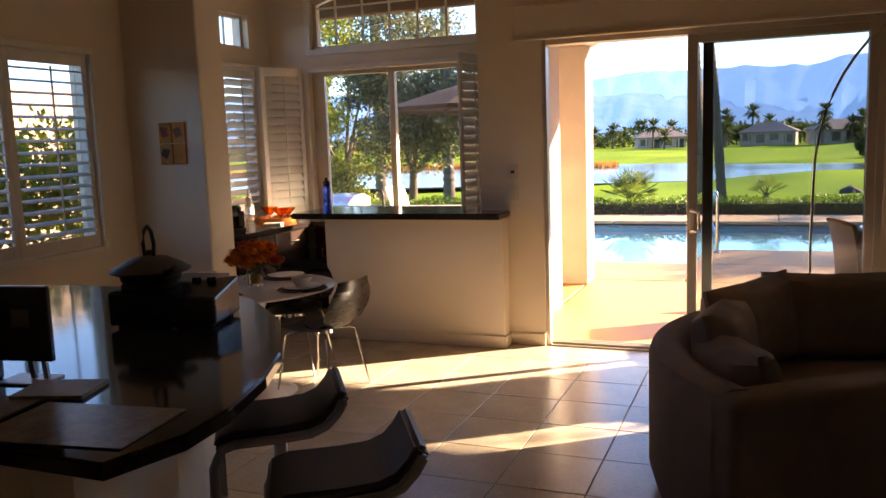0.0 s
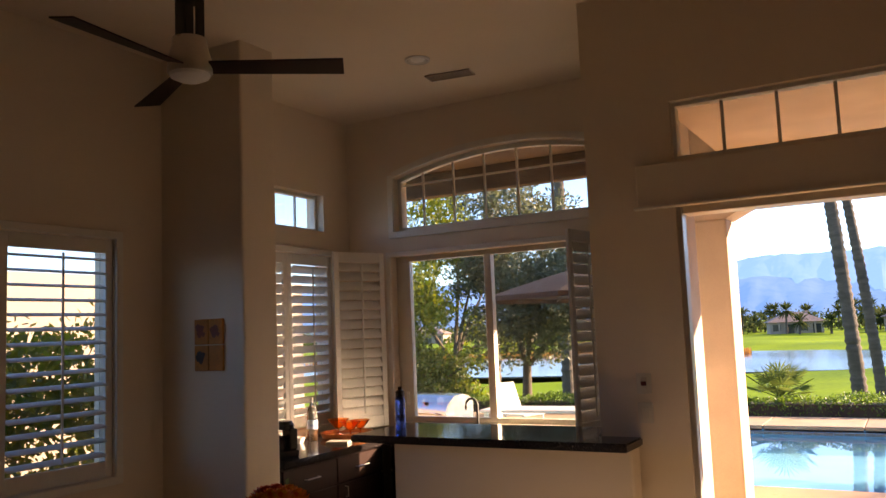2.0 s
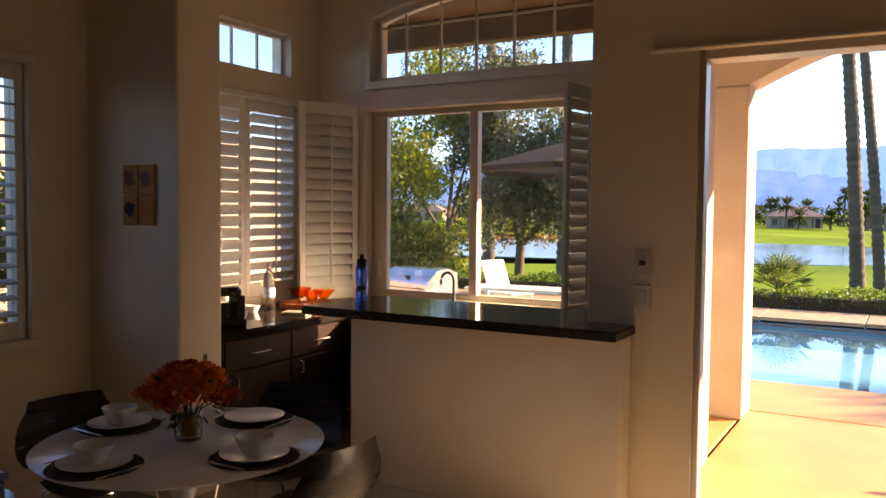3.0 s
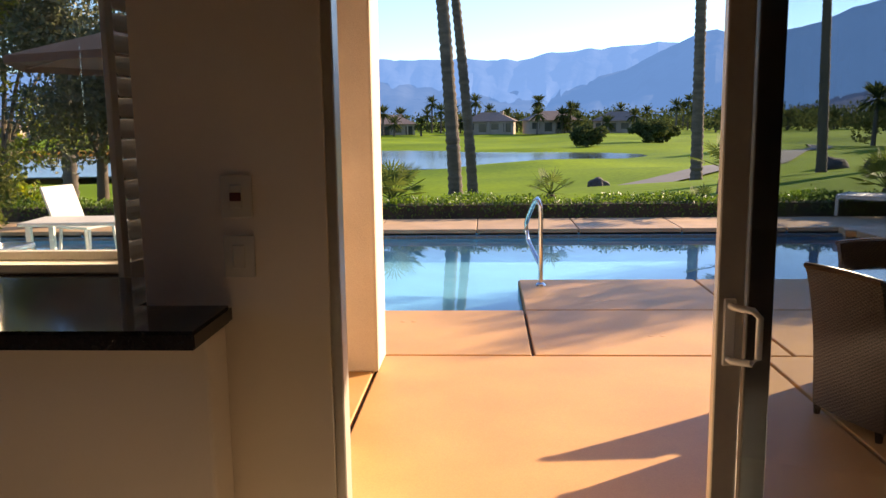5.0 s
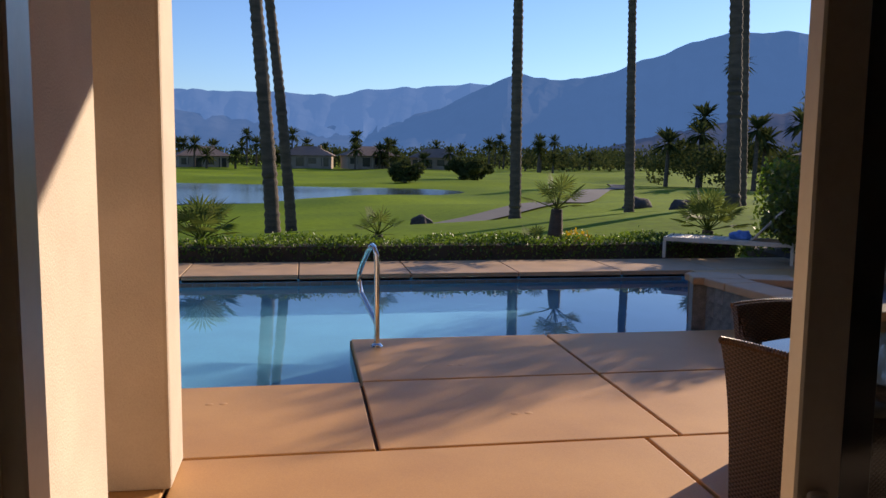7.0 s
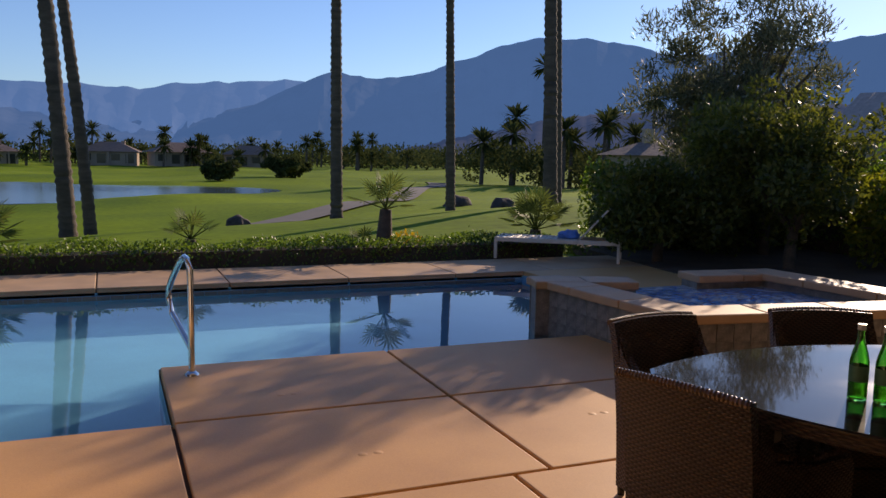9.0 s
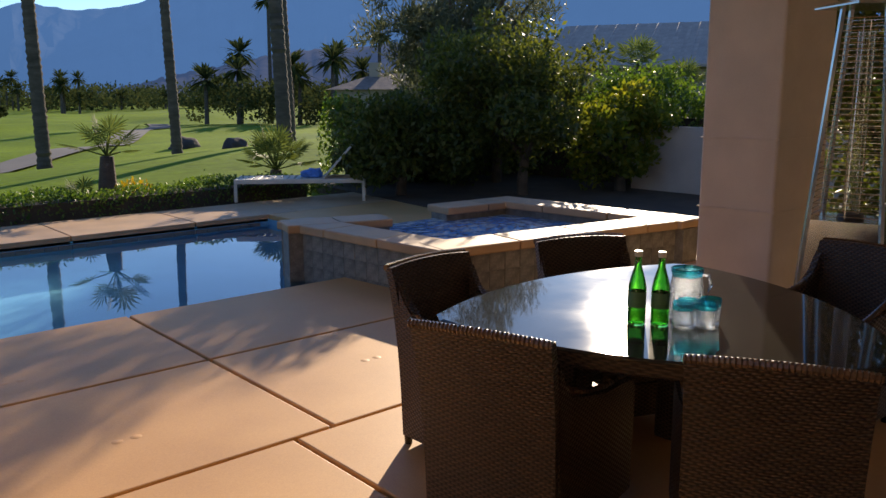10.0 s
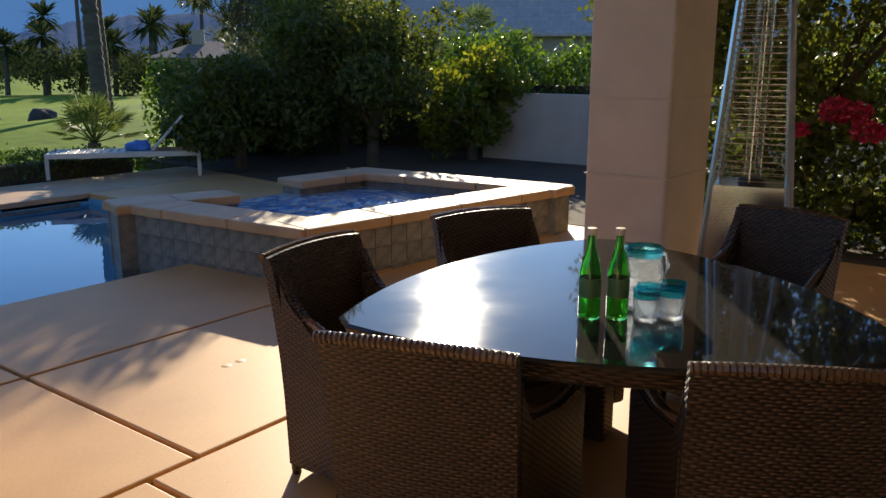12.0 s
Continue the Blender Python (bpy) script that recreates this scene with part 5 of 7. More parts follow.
M_ROCK = mat("dark_boulder", (0.09, 0.07, 0.06), 0.9, vary=0.25, scale=3, fine=20, bump=0.6, depth=0.03)
M_REED = leaf_mat("dry_reeds", (0.24, 0.12, 0.045), (0.36, 0.20, 0.08), 0.4, 0.0, 0.95)
M_ROOF = mat("brown_roof_tile", (0.24, 0.17, 0.14), 0.85, vary=0.15, scale=2, fine=12, bump=0.4, depth=0.05)
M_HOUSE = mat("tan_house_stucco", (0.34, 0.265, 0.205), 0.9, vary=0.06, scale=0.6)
M_WINDARK = mat("dark_house_window", (0.03, 0.035, 0.04), 0.15, vary=0.05, bump=0.0)
M_UMB = mat("taupe_canvas", (0.11, 0.082, 0.064), 0.9, vary=0.05, scale=4, fine=300, bump=0.2, depth=0.002)
M_BLOCKWALL = mat("pale_block_wall", (0.52, 0.48, 0.43), 0.9, vary=0.08, scale=2, fine=60, bump=0.3, depth=0.006)
# orange light on the grill's panel is put into its colour
M_PANEL_LIT = mat("orange_lit_panel", (0.45, 0.12, 0.04), 0.4, vary=0.1)


def mesh_thing(name, verts, faces, material, parent=None, label=""):
    me = bpy.data.meshes.new(name)
    me.from_pydata(verts, [], faces)
    me.materials.append(material)
    ob = new(name, me)
    if parent:
        ob.parent = parent
    return tagged(ob, label)


def leaf_cloud(rng, centers, radii, n, length, width, droop=0.0, shell=0.55):
    """n small pointed leaves scattered through ellipsoid clumps; returns verts and faces."""
    centers, radii = np.asarray(centers, float), np.asarray(radii, float)
    vol = radii.prod(axis=1) ** (2 / 3)
    pick = rng.choice(len(centers), n, p=vol / vol.sum())
    d = rng.normal(size=(n, 3))
    d /= np.linalg.norm(d, axis=1)[:, None]
    r = shell + (1 - shell) * rng.random(n) ** 0.6
    r *= 1 + 0.12 * rng.normal(size=n)
    c = centers[pick] + d * radii[pick] * r[:, None]
    ax = d * 0.6 + rng.normal(size=(n, 3)) * 0.7
    ax[:, 2] += 0.25 - droop
    ax /= np.linalg.norm(ax, axis=1)[:, None]
    sd_ = np.cross(ax, rng.normal(size=(n, 3)))
    sd_ /= np.linalg.norm(sd_, axis=1)[:, None]
    ln = length * (0.6 + 0.8 * rng.random(n))[:, None]
    wd = width * (0.6 + 0.8 * rng.random(n))[:, None]
    quad = np.stack([c - ax * ln / 2, c + sd_ * wd / 2, c + ax * ln / 2, c - sd_ * wd / 2], axis=1).reshape(-1, 3)
    return quad.tolist(), [(4 * i, 4 * i + 1, 4 * i + 2, 4 * i + 3) for i in range(n)]


def clumps(rng, center, size, k, r):
    """k clump centres spread through an ellipsoid, heavier towards its outside."""
    d = rng.normal(size=(k, 3))
    d /= np.linalg.norm(d, axis=1)[:, None]
    c = np.asarray(center) + d * np.asarray(size) * (0.35 + 0.8 * rng.random(k))[:, None]
    rr = r * (0.45 + 0.95 * rng.random(k))[:, None] * np.array([1, 1, 0.8])
    return c, rr


def tree(name, x, y, z, trunk_h, spread, crown_c, crown_s, k, r, n, ln, wd, material, label, seed, droop=0.0, limbs=6, shell=0.5, trunk_r=0.09, category="tree"):
    rng = np.random.default_rng(seed)
    t = thing(name, x, y, z, 0, label, category)
    bm = bmesh.new()
    tube(bm, [(0, 0, -0.15), (0.02, 0.01, trunk_h * 0.5), (0.05, 0.0, trunk_h)], [trunk_r * 1.25, trunk_r, trunk_r * 0.85], 10)
    part("trunk", bm, M_TREEBARK, t, "", True)
    cc, rr = clumps(rng, crown_c, crown_s, k, r)
    for i in range(limbs):
        e = cc[i % k]
        a = Vector((0.05, 0.0, trunk_h * 0.9))
        b = a.lerp(Vector(e), 0.5) + Vector((rng.normal() * 0.1, rng.normal() * 0.1, 0.15))
        part("limb", tubed([a, b, Vector(e)], [trunk_r * 0.6, trunk_r * 0.38, trunk_r * 0.12], 7), M_TREEBARK, t, "", True)
    v, f = leaf_cloud(rng, cc, rr, n, ln, wd, droop, shell)
    mesh_thing("crown", v, f, material, t)
    return t


# ---- pool fittings and spa ----
def handrail(x, y):
    h = thing("pool_handrail", x, y, DECK, 0, "polished steel pool handrail bolted to the deck", "handrail")
    pts = [(0, 0, 0), (0, 0, 0.68), (-0.003, 0.015, 0.78), (-0.012, 0.05, 0.845), (-0.03, 0.11, 0.86), (-0.055, 0.19, 0.82), (-0.10, 0.33, 0.68), (-0.125, 0.41, 0.58), (-0.125, 0.42, 0.50), (-0.105, 0.36, 0.40), (-0.05, 0.17, 0.29), (-0.004, 0.01, 0.20)]
    part("rail", tubed(pts, 0.024, 12), M_CHROME, h, "", True)
    part("escutcheon", lathe([(0.024, 0.03), (0.05, 0.012), (0.055, 0.0)], 20), M_CHROME, h, "", True)


handrail(0.99, 5.86)


def spa():
    s = tagged(new("spa"), "raised hot tub faced with slate tiles and capped in tan concrete", "hot tub", "", "structure")
    segs = [((4.46, 7.08), (4.64, 4.90)), ((4.64, 4.90), (7.58, 4.43)), ((7.58, 4.43), (7.38, 6.90)), ((7.38, 6.90), (6.30, 7.0)), ((5.42, 6.76), (4.46, 7.08))]
    top = 0.36
    tile = None
    for i, (a, b) in enumerate(segs):
        a, b = Vector((*a, 0)), Vector((*b, 0))
        d = (b - a).normalized()
        nrm = Vector((-d.y, d.x, 0))
        L = (b - a).length
        rot = Matrix.Translation(a) @ Matrix.Rotation(math.atan2(d.y, d.x), 4, "Z")
        p = part("wall", boxed(0, 0.014, -0.9, L, 0.30, top - 0.052), M_SPATILE, s)
        p.matrix_basis = rot
        z1 = top + 0.0035 * (i % 3)
        n = max(2, round(L / 0.72))
        for k in range(n):
            c = part("cap", boxed(L * k / n + 0.004 - (0.02 if k == 0 else 0), -0.05, z1 - 0.05, L * (k + 1) / n - 0.004 + (0.02 if k == n - 1 else 0), 0.36, z1 + 0.03, 0.014, 2), M_COPING, s)
            c.matrix_basis = rot
        nx, nz = round(L / 0.155), 3
        if i in (0, 1, 4):
            for r in range(nz):
                for k in range(nx):
                    if tile is None:
                        tile = part("tile", boxed(0.0014, 0.008, 0.0014, 0.1536, 0.035, 0.1536, 0.002), M_SPATILE, p)
                        ob = tile
                    else:
                        ob = new("tile", tile.data)
                        ob.parent = p
                    ob.matrix_basis = pose(k * L / nx, 0.0, z1 - 0.055 - 0.155 * (r + 1))
    part("floor", prism(bmesh.new(), [(4.7, 6.95), (4.85, 5.05), (7.38, 4.6), (7.25, 6.75), (6.25, 6.9), (5.35, 6.65)], -0.5, -0.45), M_PLASTERPOOL, s)
    part("weir", boxed(5.40, 6.76, -0.9, 6.35, 6.94, 0.17, 0.01, 2), M_COPING, s)
    bm = bmesh.new()
    n = 70
    rng = np.random.default_rng(3)
    vs = {}
    for i in range(n + 1):
        for j in range(n + 1):
            x, y = 4.75 + 2.75 * i / n, 4.55 + 2.4 * j / n
            q = Vector((x * 3.2, y * 3.2, 0))
            froth = max(0.0, 1.1 - math.hypot(x - 6.05, (y - 5.8) * 1.2) / 1.0)
            z = 0.24 + 0.006 * noise.noise(q) + froth * (0.06 * abs(noise.noise(q * 3.1)) + 0.04 * abs(noise.noise(q * 7)))
            vs[i, j] = bm.verts.new((x, y, z))
    for i in range(n):
        for j in range(n):
            x, y = 4.75 + 2.75 * (i + 0.5) / n, 4.55 + 2.4 * (j + 0.5) / n
            if y < 4.99 - 0.16 * (x - 4.75) + 0.05 or x < 4.78:
                continue
            bm.faces.new((vs[i, j], vs[i + 1, j], vs[i + 1, j + 1], vs[i, j + 1]))
    bmesh.ops.delete(bm, geom=[v for v in bm.verts if not v.link_faces], context="VERTS")
    w = tagged(part("water_spa", bm, M_SPAWATER, None, "bubbling blue hot tub water", True), "", "water", "", "structure")
    w.visible_shadow = False


spa()
# dark tile band along the pool's waterline
bm = bmesh.new()
for a, b in ((P_L, P_R),):
    n = int((b - a) / 0.155)
    for k in range(n):
        for r in range(1):
            box(bm, a + 0.155 * k + 0.003, P_FAR - 0.012, DECK - 0.25, a + 0.155 * (k + 1) - 0.003, P_FAR - 0.001, DECK - 0.10)
setting("waterline_tiles", bm, M_WTILE, "dark glazed tiles along the pool edge", "tiles")
bm = boxed(P_JX, P_JUT - 0.001, -1.0, P_R, P_JUT + 0.012, DECK - 0.02)
bm2 = boxed(P_L, P_NEAR - 0.001, -1.0, P_JX, P_NEAR + 0.012, DECK - 0.02)
setting("waterline_near", bm, M_WTILE, "dark glazed tiles under the deck edge", "tiles")
setting("waterline_steps", bm2, M_WTILE, "dark glazed tiles under the deck edge", "tiles")
# shallow entry shelf
setting("pool_steps", prism(bmesh.new(), [(P_L + 0.1, P_NEAR + 0.02), (P_JX - 0.02, P_NEAR + 0.02), (P_JX - 0.02, 6.1), (-1.5, 6.6), (P_L + 0.1, 6.6)], -0.858, -0.52), M_PLASTERPOOL, "pale shallow entry shelf in the pool", "pool")
for x, y in ((1.55, 5.15), (1.75, 3.9), (3.35, 4.1), (-0.2, 4.35)):
    d = thing("deck_drain", x, y, DECK, 0, "small paired deck anchor caps in the concrete", "drain", "deck caps")
    for dx in (-0.045, 0.045):
        part("cap", lathe([(0, 0.0015), (0.024, 0.0015), (0.028, 0.0)], 14, (dx, 0, 0)), M_DECK, d, "", True)


# ---- patio furniture ----
def wicker_chair(bx, by, fx, fy, first=None):
    """Tub chair in woven cane. bx, by: middle of the back's top edge; fx, fy: the way it faces."""
    f = Vector((fx, fy, 0)).normalized()
    c0 = Vector((bx, by, DECK)) + f * 0.34
    m = Matrix.Translation(c0) @ Matrix.Rotation(math.atan2(-f.x, f.y), 4, "Z")
    if first:
        return copy_thing(first, m)
    c = thing("wicker_armchair", 0, 0, 0, 0, "dark brown woven wicker patio armchair", "chair", "wicker chairs round the patio table")
    c.matrix_basis = m
    # back: curved slab, leaning out towards the top
    bm = bmesh.new()
    nx, nz = 12, 12
    rows = []
    for k in range(nz + 1):
        s = k / nz
        z = 0.05 + 0.81 * s
        y = -0.255 - 0.02 * s - 0.075 * s ** 3
        w = 0.255 + 0.012 * s
        rows.append([bm.verts.new((w * (2 * i / nx - 1), y + 0.018 * (2 * i / nx - 1) ** 2, z - 0.012 * (2 * i / nx - 1) ** 2 * (s > 0.95))) for i in range(nx + 1)])
    for a, b in zip(rows, rows[1:]):
        for i in range(nx):
            bm.faces.new((a[i], a[i + 1], b[i + 1], b[i]))
    inner = [[bm.verts.new((v.co.x, v.co.y + 0.045, v.co.z)) for v in r] for r in rows]
    for a, b in zip(inner, inner[1:]):
        for i in range(nx):
            bm.faces.new((a[i + 1], a[i], b[i], b[i + 1]))
    for a, b in ((rows[0], inner[0]), (rows[-1], inner[-1]), ([r[0] for r in rows], [r[0] for r in inner]), ([r[-1] for r in rows], [r[-1] for r in inner])):
        for i in range(len(a) - 1):
            bm.faces.new((a[i], a[i + 1], b[i + 1], b[i]))
    bmesh.ops.recalc_face_normals(bm, faces=bm.faces[:])
    part("backrest", bm, M_WICKER, c)
    # braided top edge: one rope, thick and thin by turns
    pts = [Vector((0.268 * q, -0.340 + 0.018 * q * q, 0.855 - 0.012 * q * q)) for q in np.linspace(-1, 1, 103)]
    part("braid", tubed(pts, [0.0155 + 0.0028 * math.sin(2 * math.pi * i / 3) for i in range(103)], 8), M_BRAID, c)
    for sx in (-1, 1):
        bm = bmesh.new()
        prof = [(-0.225, 0.05), (0.36, 0.07), (0.375, 0.50), (0.35, 0.545), (0.12, 0.555), (-0.10, 0.60), (-0.20, 0.70), (-0.25, 0.80)]
        a = [bm.verts.new((sx * (0.265 + 0.15 * max(0.0, y + 0.1)), y, z)) for y, z in prof]
        b = [bm.verts.new((sx * (0.212 + 0.12 * max(0.0, y + 0.1)), y, z)) for y, z in prof]
        bm.faces.new(a)
        bm.faces.new(b[::-1])
        for i in range(len(prof)):
            bm.faces.new((a[i], a[(i + 1) % len(prof)], b[(i + 1) % len(prof)], b[i]))
        bmesh.ops.recalc_face_normals(bm, faces=bm.faces[:])
        bmesh.ops.bevel(bm, geom=bm.edges[:], offset=0.009, segments=2, affect="EDGES")
        part("arm", bm, M_WICKER, c, "", True)
        pts = [Vector((sx * (0.24 + 0.135 * max(0.0, 0.45 - 0.54 * k)), 0.35 - 0.54 * k, 0.553 + (0.0 if k < 0.4 else 0.20 * (k - 0.4) ** 1.4))) for k in np.linspace(0, 1, 67)]
        part("braid", tubed(pts, [0.0155 + 0.0028 * math.sin(2 * math.pi * i / 3) for i in range(67)], 8), M_BRAID, c)
    part("seat", boxed(-0.215, -0.205, 0.24, 0.215, 0.355, 0.38, 0.015, 2), M_WICKER, c, "", True)
    part("apron", boxed(-0.215, 0.32, 0.07, 0.215, 0.355, 0.24, 0.006), M_WICKER, c)
    bm = bmesh.new()
    box(bm, -0.205, -0.195, 0.382, 0.205, 0.345, 0.45, 0.028, 3)
    part("seat_pad", bm, M_SEATPAD, c, "beige seat pad", True)
    for sx in (-1, 1):
        for sy in (-1, 1):
            part("foot", lathe([(0, 0), (0.018, 0), (0.022, 0.055), (0, 0.055)], 10, (0.225 * sx, 0.04 + 0.27 * sy, 0)), M_BLACK, c)
    return c


first = wicker_chair(2.265, 2.0, 0.949, 0.316)
for a in ((2.68, 1.16, 0.87, 0.48), (2.955, 3.09, 0.09, -1.0), (3.95, 2.96, -0.39, -0.92), (4.84, 1.76, -0.976, 0.218)):
    wicker_chair(*a, first)


def patio_table():
    t = thing("patio_table", 0, 0, DECK, 0, "rounded triangular patio table with dark reflecting glass top", "table")
    C = [Vector((2.49, 2.49, 0)), Vector((4.13, 2.40, 0)), Vector((3.24, 0.98, 0))]
    out = []
    for i in range(3):
        a, b, o = C[i], C[(i + 1) % 3], C[(i + 2) % 3]
        aa, ab = [math.atan2(p.y - o.y, p.x - o.x) for p in (a, b)]
        da = (ab - aa + math.pi) % (2 * math.pi) - math.pi
        ra, rb = (a - o).length, (b - o).length
        for k in range(16):
            s = (k + 0.5) / 16
            out.append((o.x + (ra + (rb - ra) * s) * math.cos(aa + da * s), o.y + (ra + (rb - ra) * s) * math.sin(aa + da * s)))
    cen = sum(C, Vector()) / 3

    def ring_at(scale, z):
        return [(cen.x + (x - cen.x) * scale, cen.y + (y - cen.y) * scale, z) for x, y in out]

    def loft(rows):
        bm = bmesh.new()
        rs = [[bm.verts.new(p) for p in r] for r in rows]
        n = len(out)
        for a, b in zip(rs, rs[1:]):
            for i in range(n):
                bm.faces.new((a[i], a[(i + 1) % n], b[(i + 1) % n], b[i]))
        bm.faces.new(rs[0][::-1])
        bm.faces.new(rs[-1])
        bmesh.ops.recalc_face_normals(bm, faces=bm.faces[:])
        return bm

    part("glass_top", loft([ring_at(0.992, 0.752), ring_at(1.0, 0.755), ring_at(1.0, 0.760), ring_at(0.985, 0.766)]), M_TABLEGLASS, t)
    part("frame", loft([ring_at(0.93, 0.69), ring_at(0.97, 0.70), ring_at(0.985, 0.735), ring_at(0.99, 0.7515)]), M_WICKER, t, "", True)
    for p in C:
        q = cen.lerp(p, 0.52)
        part("leg", boxed(q.x - 0.05, q.y - 0.05, 0, q.x + 0.05, q.y + 0.05, 0.69, 0.012, 2), M_WICKER, t)


patio_table()
TT = DECK + 0.7663


def green_bottle(x, y):
    b = thing("green_bottle", x, y, TT, 0, "green glass water bottle standing on the glass table", "bottle", "green bottles")
    part("glass", lathe([(0, 0), (0.031, 0), (0.034, 0.006), (0.034, 0.145), (0.028, 0.175), (0.014, 0.225), (0.012, 0.262), (0.0145, 0.264), (0.0145, 0.272), (0.010, 0.272), (0.0105, 0.225), (0.025, 0.175), (0.031, 0.145), (0.031, 0.01), (0, 0.012)], 24), M_GREENGLASS, b, "", True)
    part("label", lathe([(0.0345, 0.07), (0.0345, 0.13)], 24), M_LABELGREEN, b, "", True)
    part("cap", lathe([(0.015, 0.262), (0.015, 0.283), (0, 0.284)], 14), M_PLATE, b, "", True)


green_bottle(3.00, 1.885)
green_bottle(3.05, 1.815)


def jug(x, y):
    j = thing("glass_pitcher", x, y, TT, 0, "clear glass pitcher with turquoise rim on the table", "pitcher")
    part("body", lathe([(0, 0), (0.055, 0), (0.06, 0.01), (0.066, 0.11), (0.056, 0.17), (0.060, 0.19), (0.056, 0.19), (0.052, 0.17), (0.061, 0.11), (0.055, 0.015), (0, 0.012)], 28), M_SPARKLE, j, "", True)
    part("rim", lathe([(0.0565, 0.172), (0.062, 0.200), (0.0575, 0.203), (0.0555, 0.19)], 28), M_TEAL, j, "turquoise glass rim", True)
    part("handle", tubed([(0.058, -0.01, 0.165), (0.10, -0.03, 0.165), (0.115, -0.035, 0.12), (0.09, -0.028, 0.065), (0.062, -0.015, 0.055)], 0.008, 8), M_SPARKLE, j, "", True)


jug(3.20, 1.80)


def tumbler(x, y):
    g = thing("tumbler", x, y, TT, 0, "clear tumbler with turquoise rim on the table", "glass", "tumblers")
    part("body", lathe([(0, 0), (0.034, 0), (0.036, 0.006), (0.039, 0.075), (0.036, 0.075), (0.033, 0.014), (0, 0.012)], 22), M_SPARKLE, g, "", True)
    part("rim", lathe([(0.0392, 0.072), (0.041, 0.10), (0.0385, 0.10), (0.0368, 0.072)], 22), M_TEAL, g, "turquoise glass rim", True)


for x, y in ((3.08, 1.735), (3.15, 1.68), (3.21, 1.70), (3.13, 1.745)):
    tumbler(x, y)


def heater(x, y, rz):
    h = thing("patio_heater", x, y, DECK, rz, "tall pyramid patio heater with wire guards and steel base", "heater")
    bm = bmesh.new()
    lo = [bm.verts.new((sx * 0.25, sy * 0.25, 0.04)) for sx, sy in ((-1, -1), (1, -1), (1, 1), (-1, 1))]
    hi = [bm.verts.new((sx * 0.20, sy * 0.20, 0.87)) for sx, sy in ((-1, -1), (1, -1), (1, 1), (-1, 1))]
    bm.faces.new(lo[::-1])
    bm.faces.new(hi)
    for i in range(4):
        bm.faces.new((lo[i], lo[(i + 1) % 4], hi[(i + 1) % 4], hi[i]))
    part("base", bm, M_STEEL, h)
    part("plinth", boxed(-0.26, -0.26, 0, 0.26, 0.26, 0.04, 0.006), M_BLACK, h)
    for sx, sy in ((-1, -1), (1, -1), (1, 1), (-1, 1)):
        part("post", bar(bmesh.new(), (sx * 0.262, sy * 0.262, 0.0), (sx * 0.115, sy * 0.115, 2.12), 0.022, 0.022), M_STEEL, h)
    part("tube", lathe([(0.05, 0.87), (0.05, 1.98), (0.046, 1.98), (0.046, 0.87)], 24), M_GLASS, h, "", True)
    part("burner", lathe([(0, 0.87), (0.08, 0.87), (0.07, 0.90), (0, 0.905)], 20), M_DARKFRAME, h, "", True)
    for q in range(4):
        g = part("guard", bar(bmesh.new(), (0.0, -0.182, 0.89), (0.0, -0.105, 2.05), 0.006, 0.006), M_STEEL, h)
        g.matrix_basis = pose(0, 0, 0, 0, 0, 90 * q)
        for k in range(34):
            z = 0.90 + 1.15 * k / 33
            w = 0.205 - 0.085 * (z - 0.87) / 1.25
            ob = part("wire", tubed([(-w, -w + 0.012, z), (w, -w + 0.012, z)], 0.0024, 5), M_STEEL, g)
    part("cap", lathe([(0, 2.20), (0.05, 2.195), (0.30, 2.125), (0.30, 2.115), (0, 2.12)], 4), M_STEEL, h)


heater(5.60, 2.19, 12)
# scored joints on the far column
for z in (0.78, 1.28):
    setting("trim_joint", boxed(5.792, COL_Y0 - 0.108, z, 6.538, COL_Y1 + 0.008, z + 0.007), M_STUCCO, "thin scored line round the column", "trim")


def lounger():
    l = thing("sun_lounger", 6.28, 11.62, DECK, -37, "pale framed sun lounger with raised back beside the pool", "lounger")
    L, W = 1.98, 0.62
    for y in (0.0, W):
        part("side_rail", boxed(-0.02, y - 0.02, 0.28, L, y + 0.02, 0.35, 0.006), M_LOUNGE, l)
    for x in (0.0, L - 0.02):
        part("end_rail", boxed(x - 0.02, 0.02, 0.28, x + 0.02, W - 0.02, 0.35, 0.006), M_LOUNGE, l)
        for y in (0.0, W):
            part("leg", boxed(x - 0.025, y - 0.025, 0, x + 0.025, y + 0.025, 0.28, 0.005), M_LOUNGE, l)
    n = 12
    for k in range(n):
        x = 0.04 + 1.28 * k / n
        part("slat", boxed(x, 0.02, 0.325, x + 0.09, W - 0.02, 0.348, 0.004), M_LOUNGE, l)
    b = part("backrest", boxed(0, 0.03, -0.015, 0.68, W - 0.03, 0.015, 0.005), M_LOUNGE, l)
    b.matrix_basis = pose(1.34, 0, 0.35, 0, -48, 0)
    t = thing("towel", 0, 0, 0, 0, "crumpled blue towel on the sun lounger", "towel")
    bm = bmesh.new()
    bmesh.ops.create_icosphere(bm, subdivisions=3, radius=0.12)
    for v in bm.verts:
        q = 1 + 0.35 * noise.noise(v.co * 14)
        v.co = Vector((v.co.x * 1.5 * q, v.co.y * 1.2 * q, max(0.0, v.co.z + 0.05) * 0.8 * q))
    part("cloth", bm, M_TOWEL, t, "", True)
    t.matrix_basis = Matrix.Translation((6.28, 11.62, DECK)) @ pose(0, 0, 0, 0, 0, -37) @ Matrix.Translation((1.16, 0.30, 0.349))


lounger()


# ---- planting round the pool ----


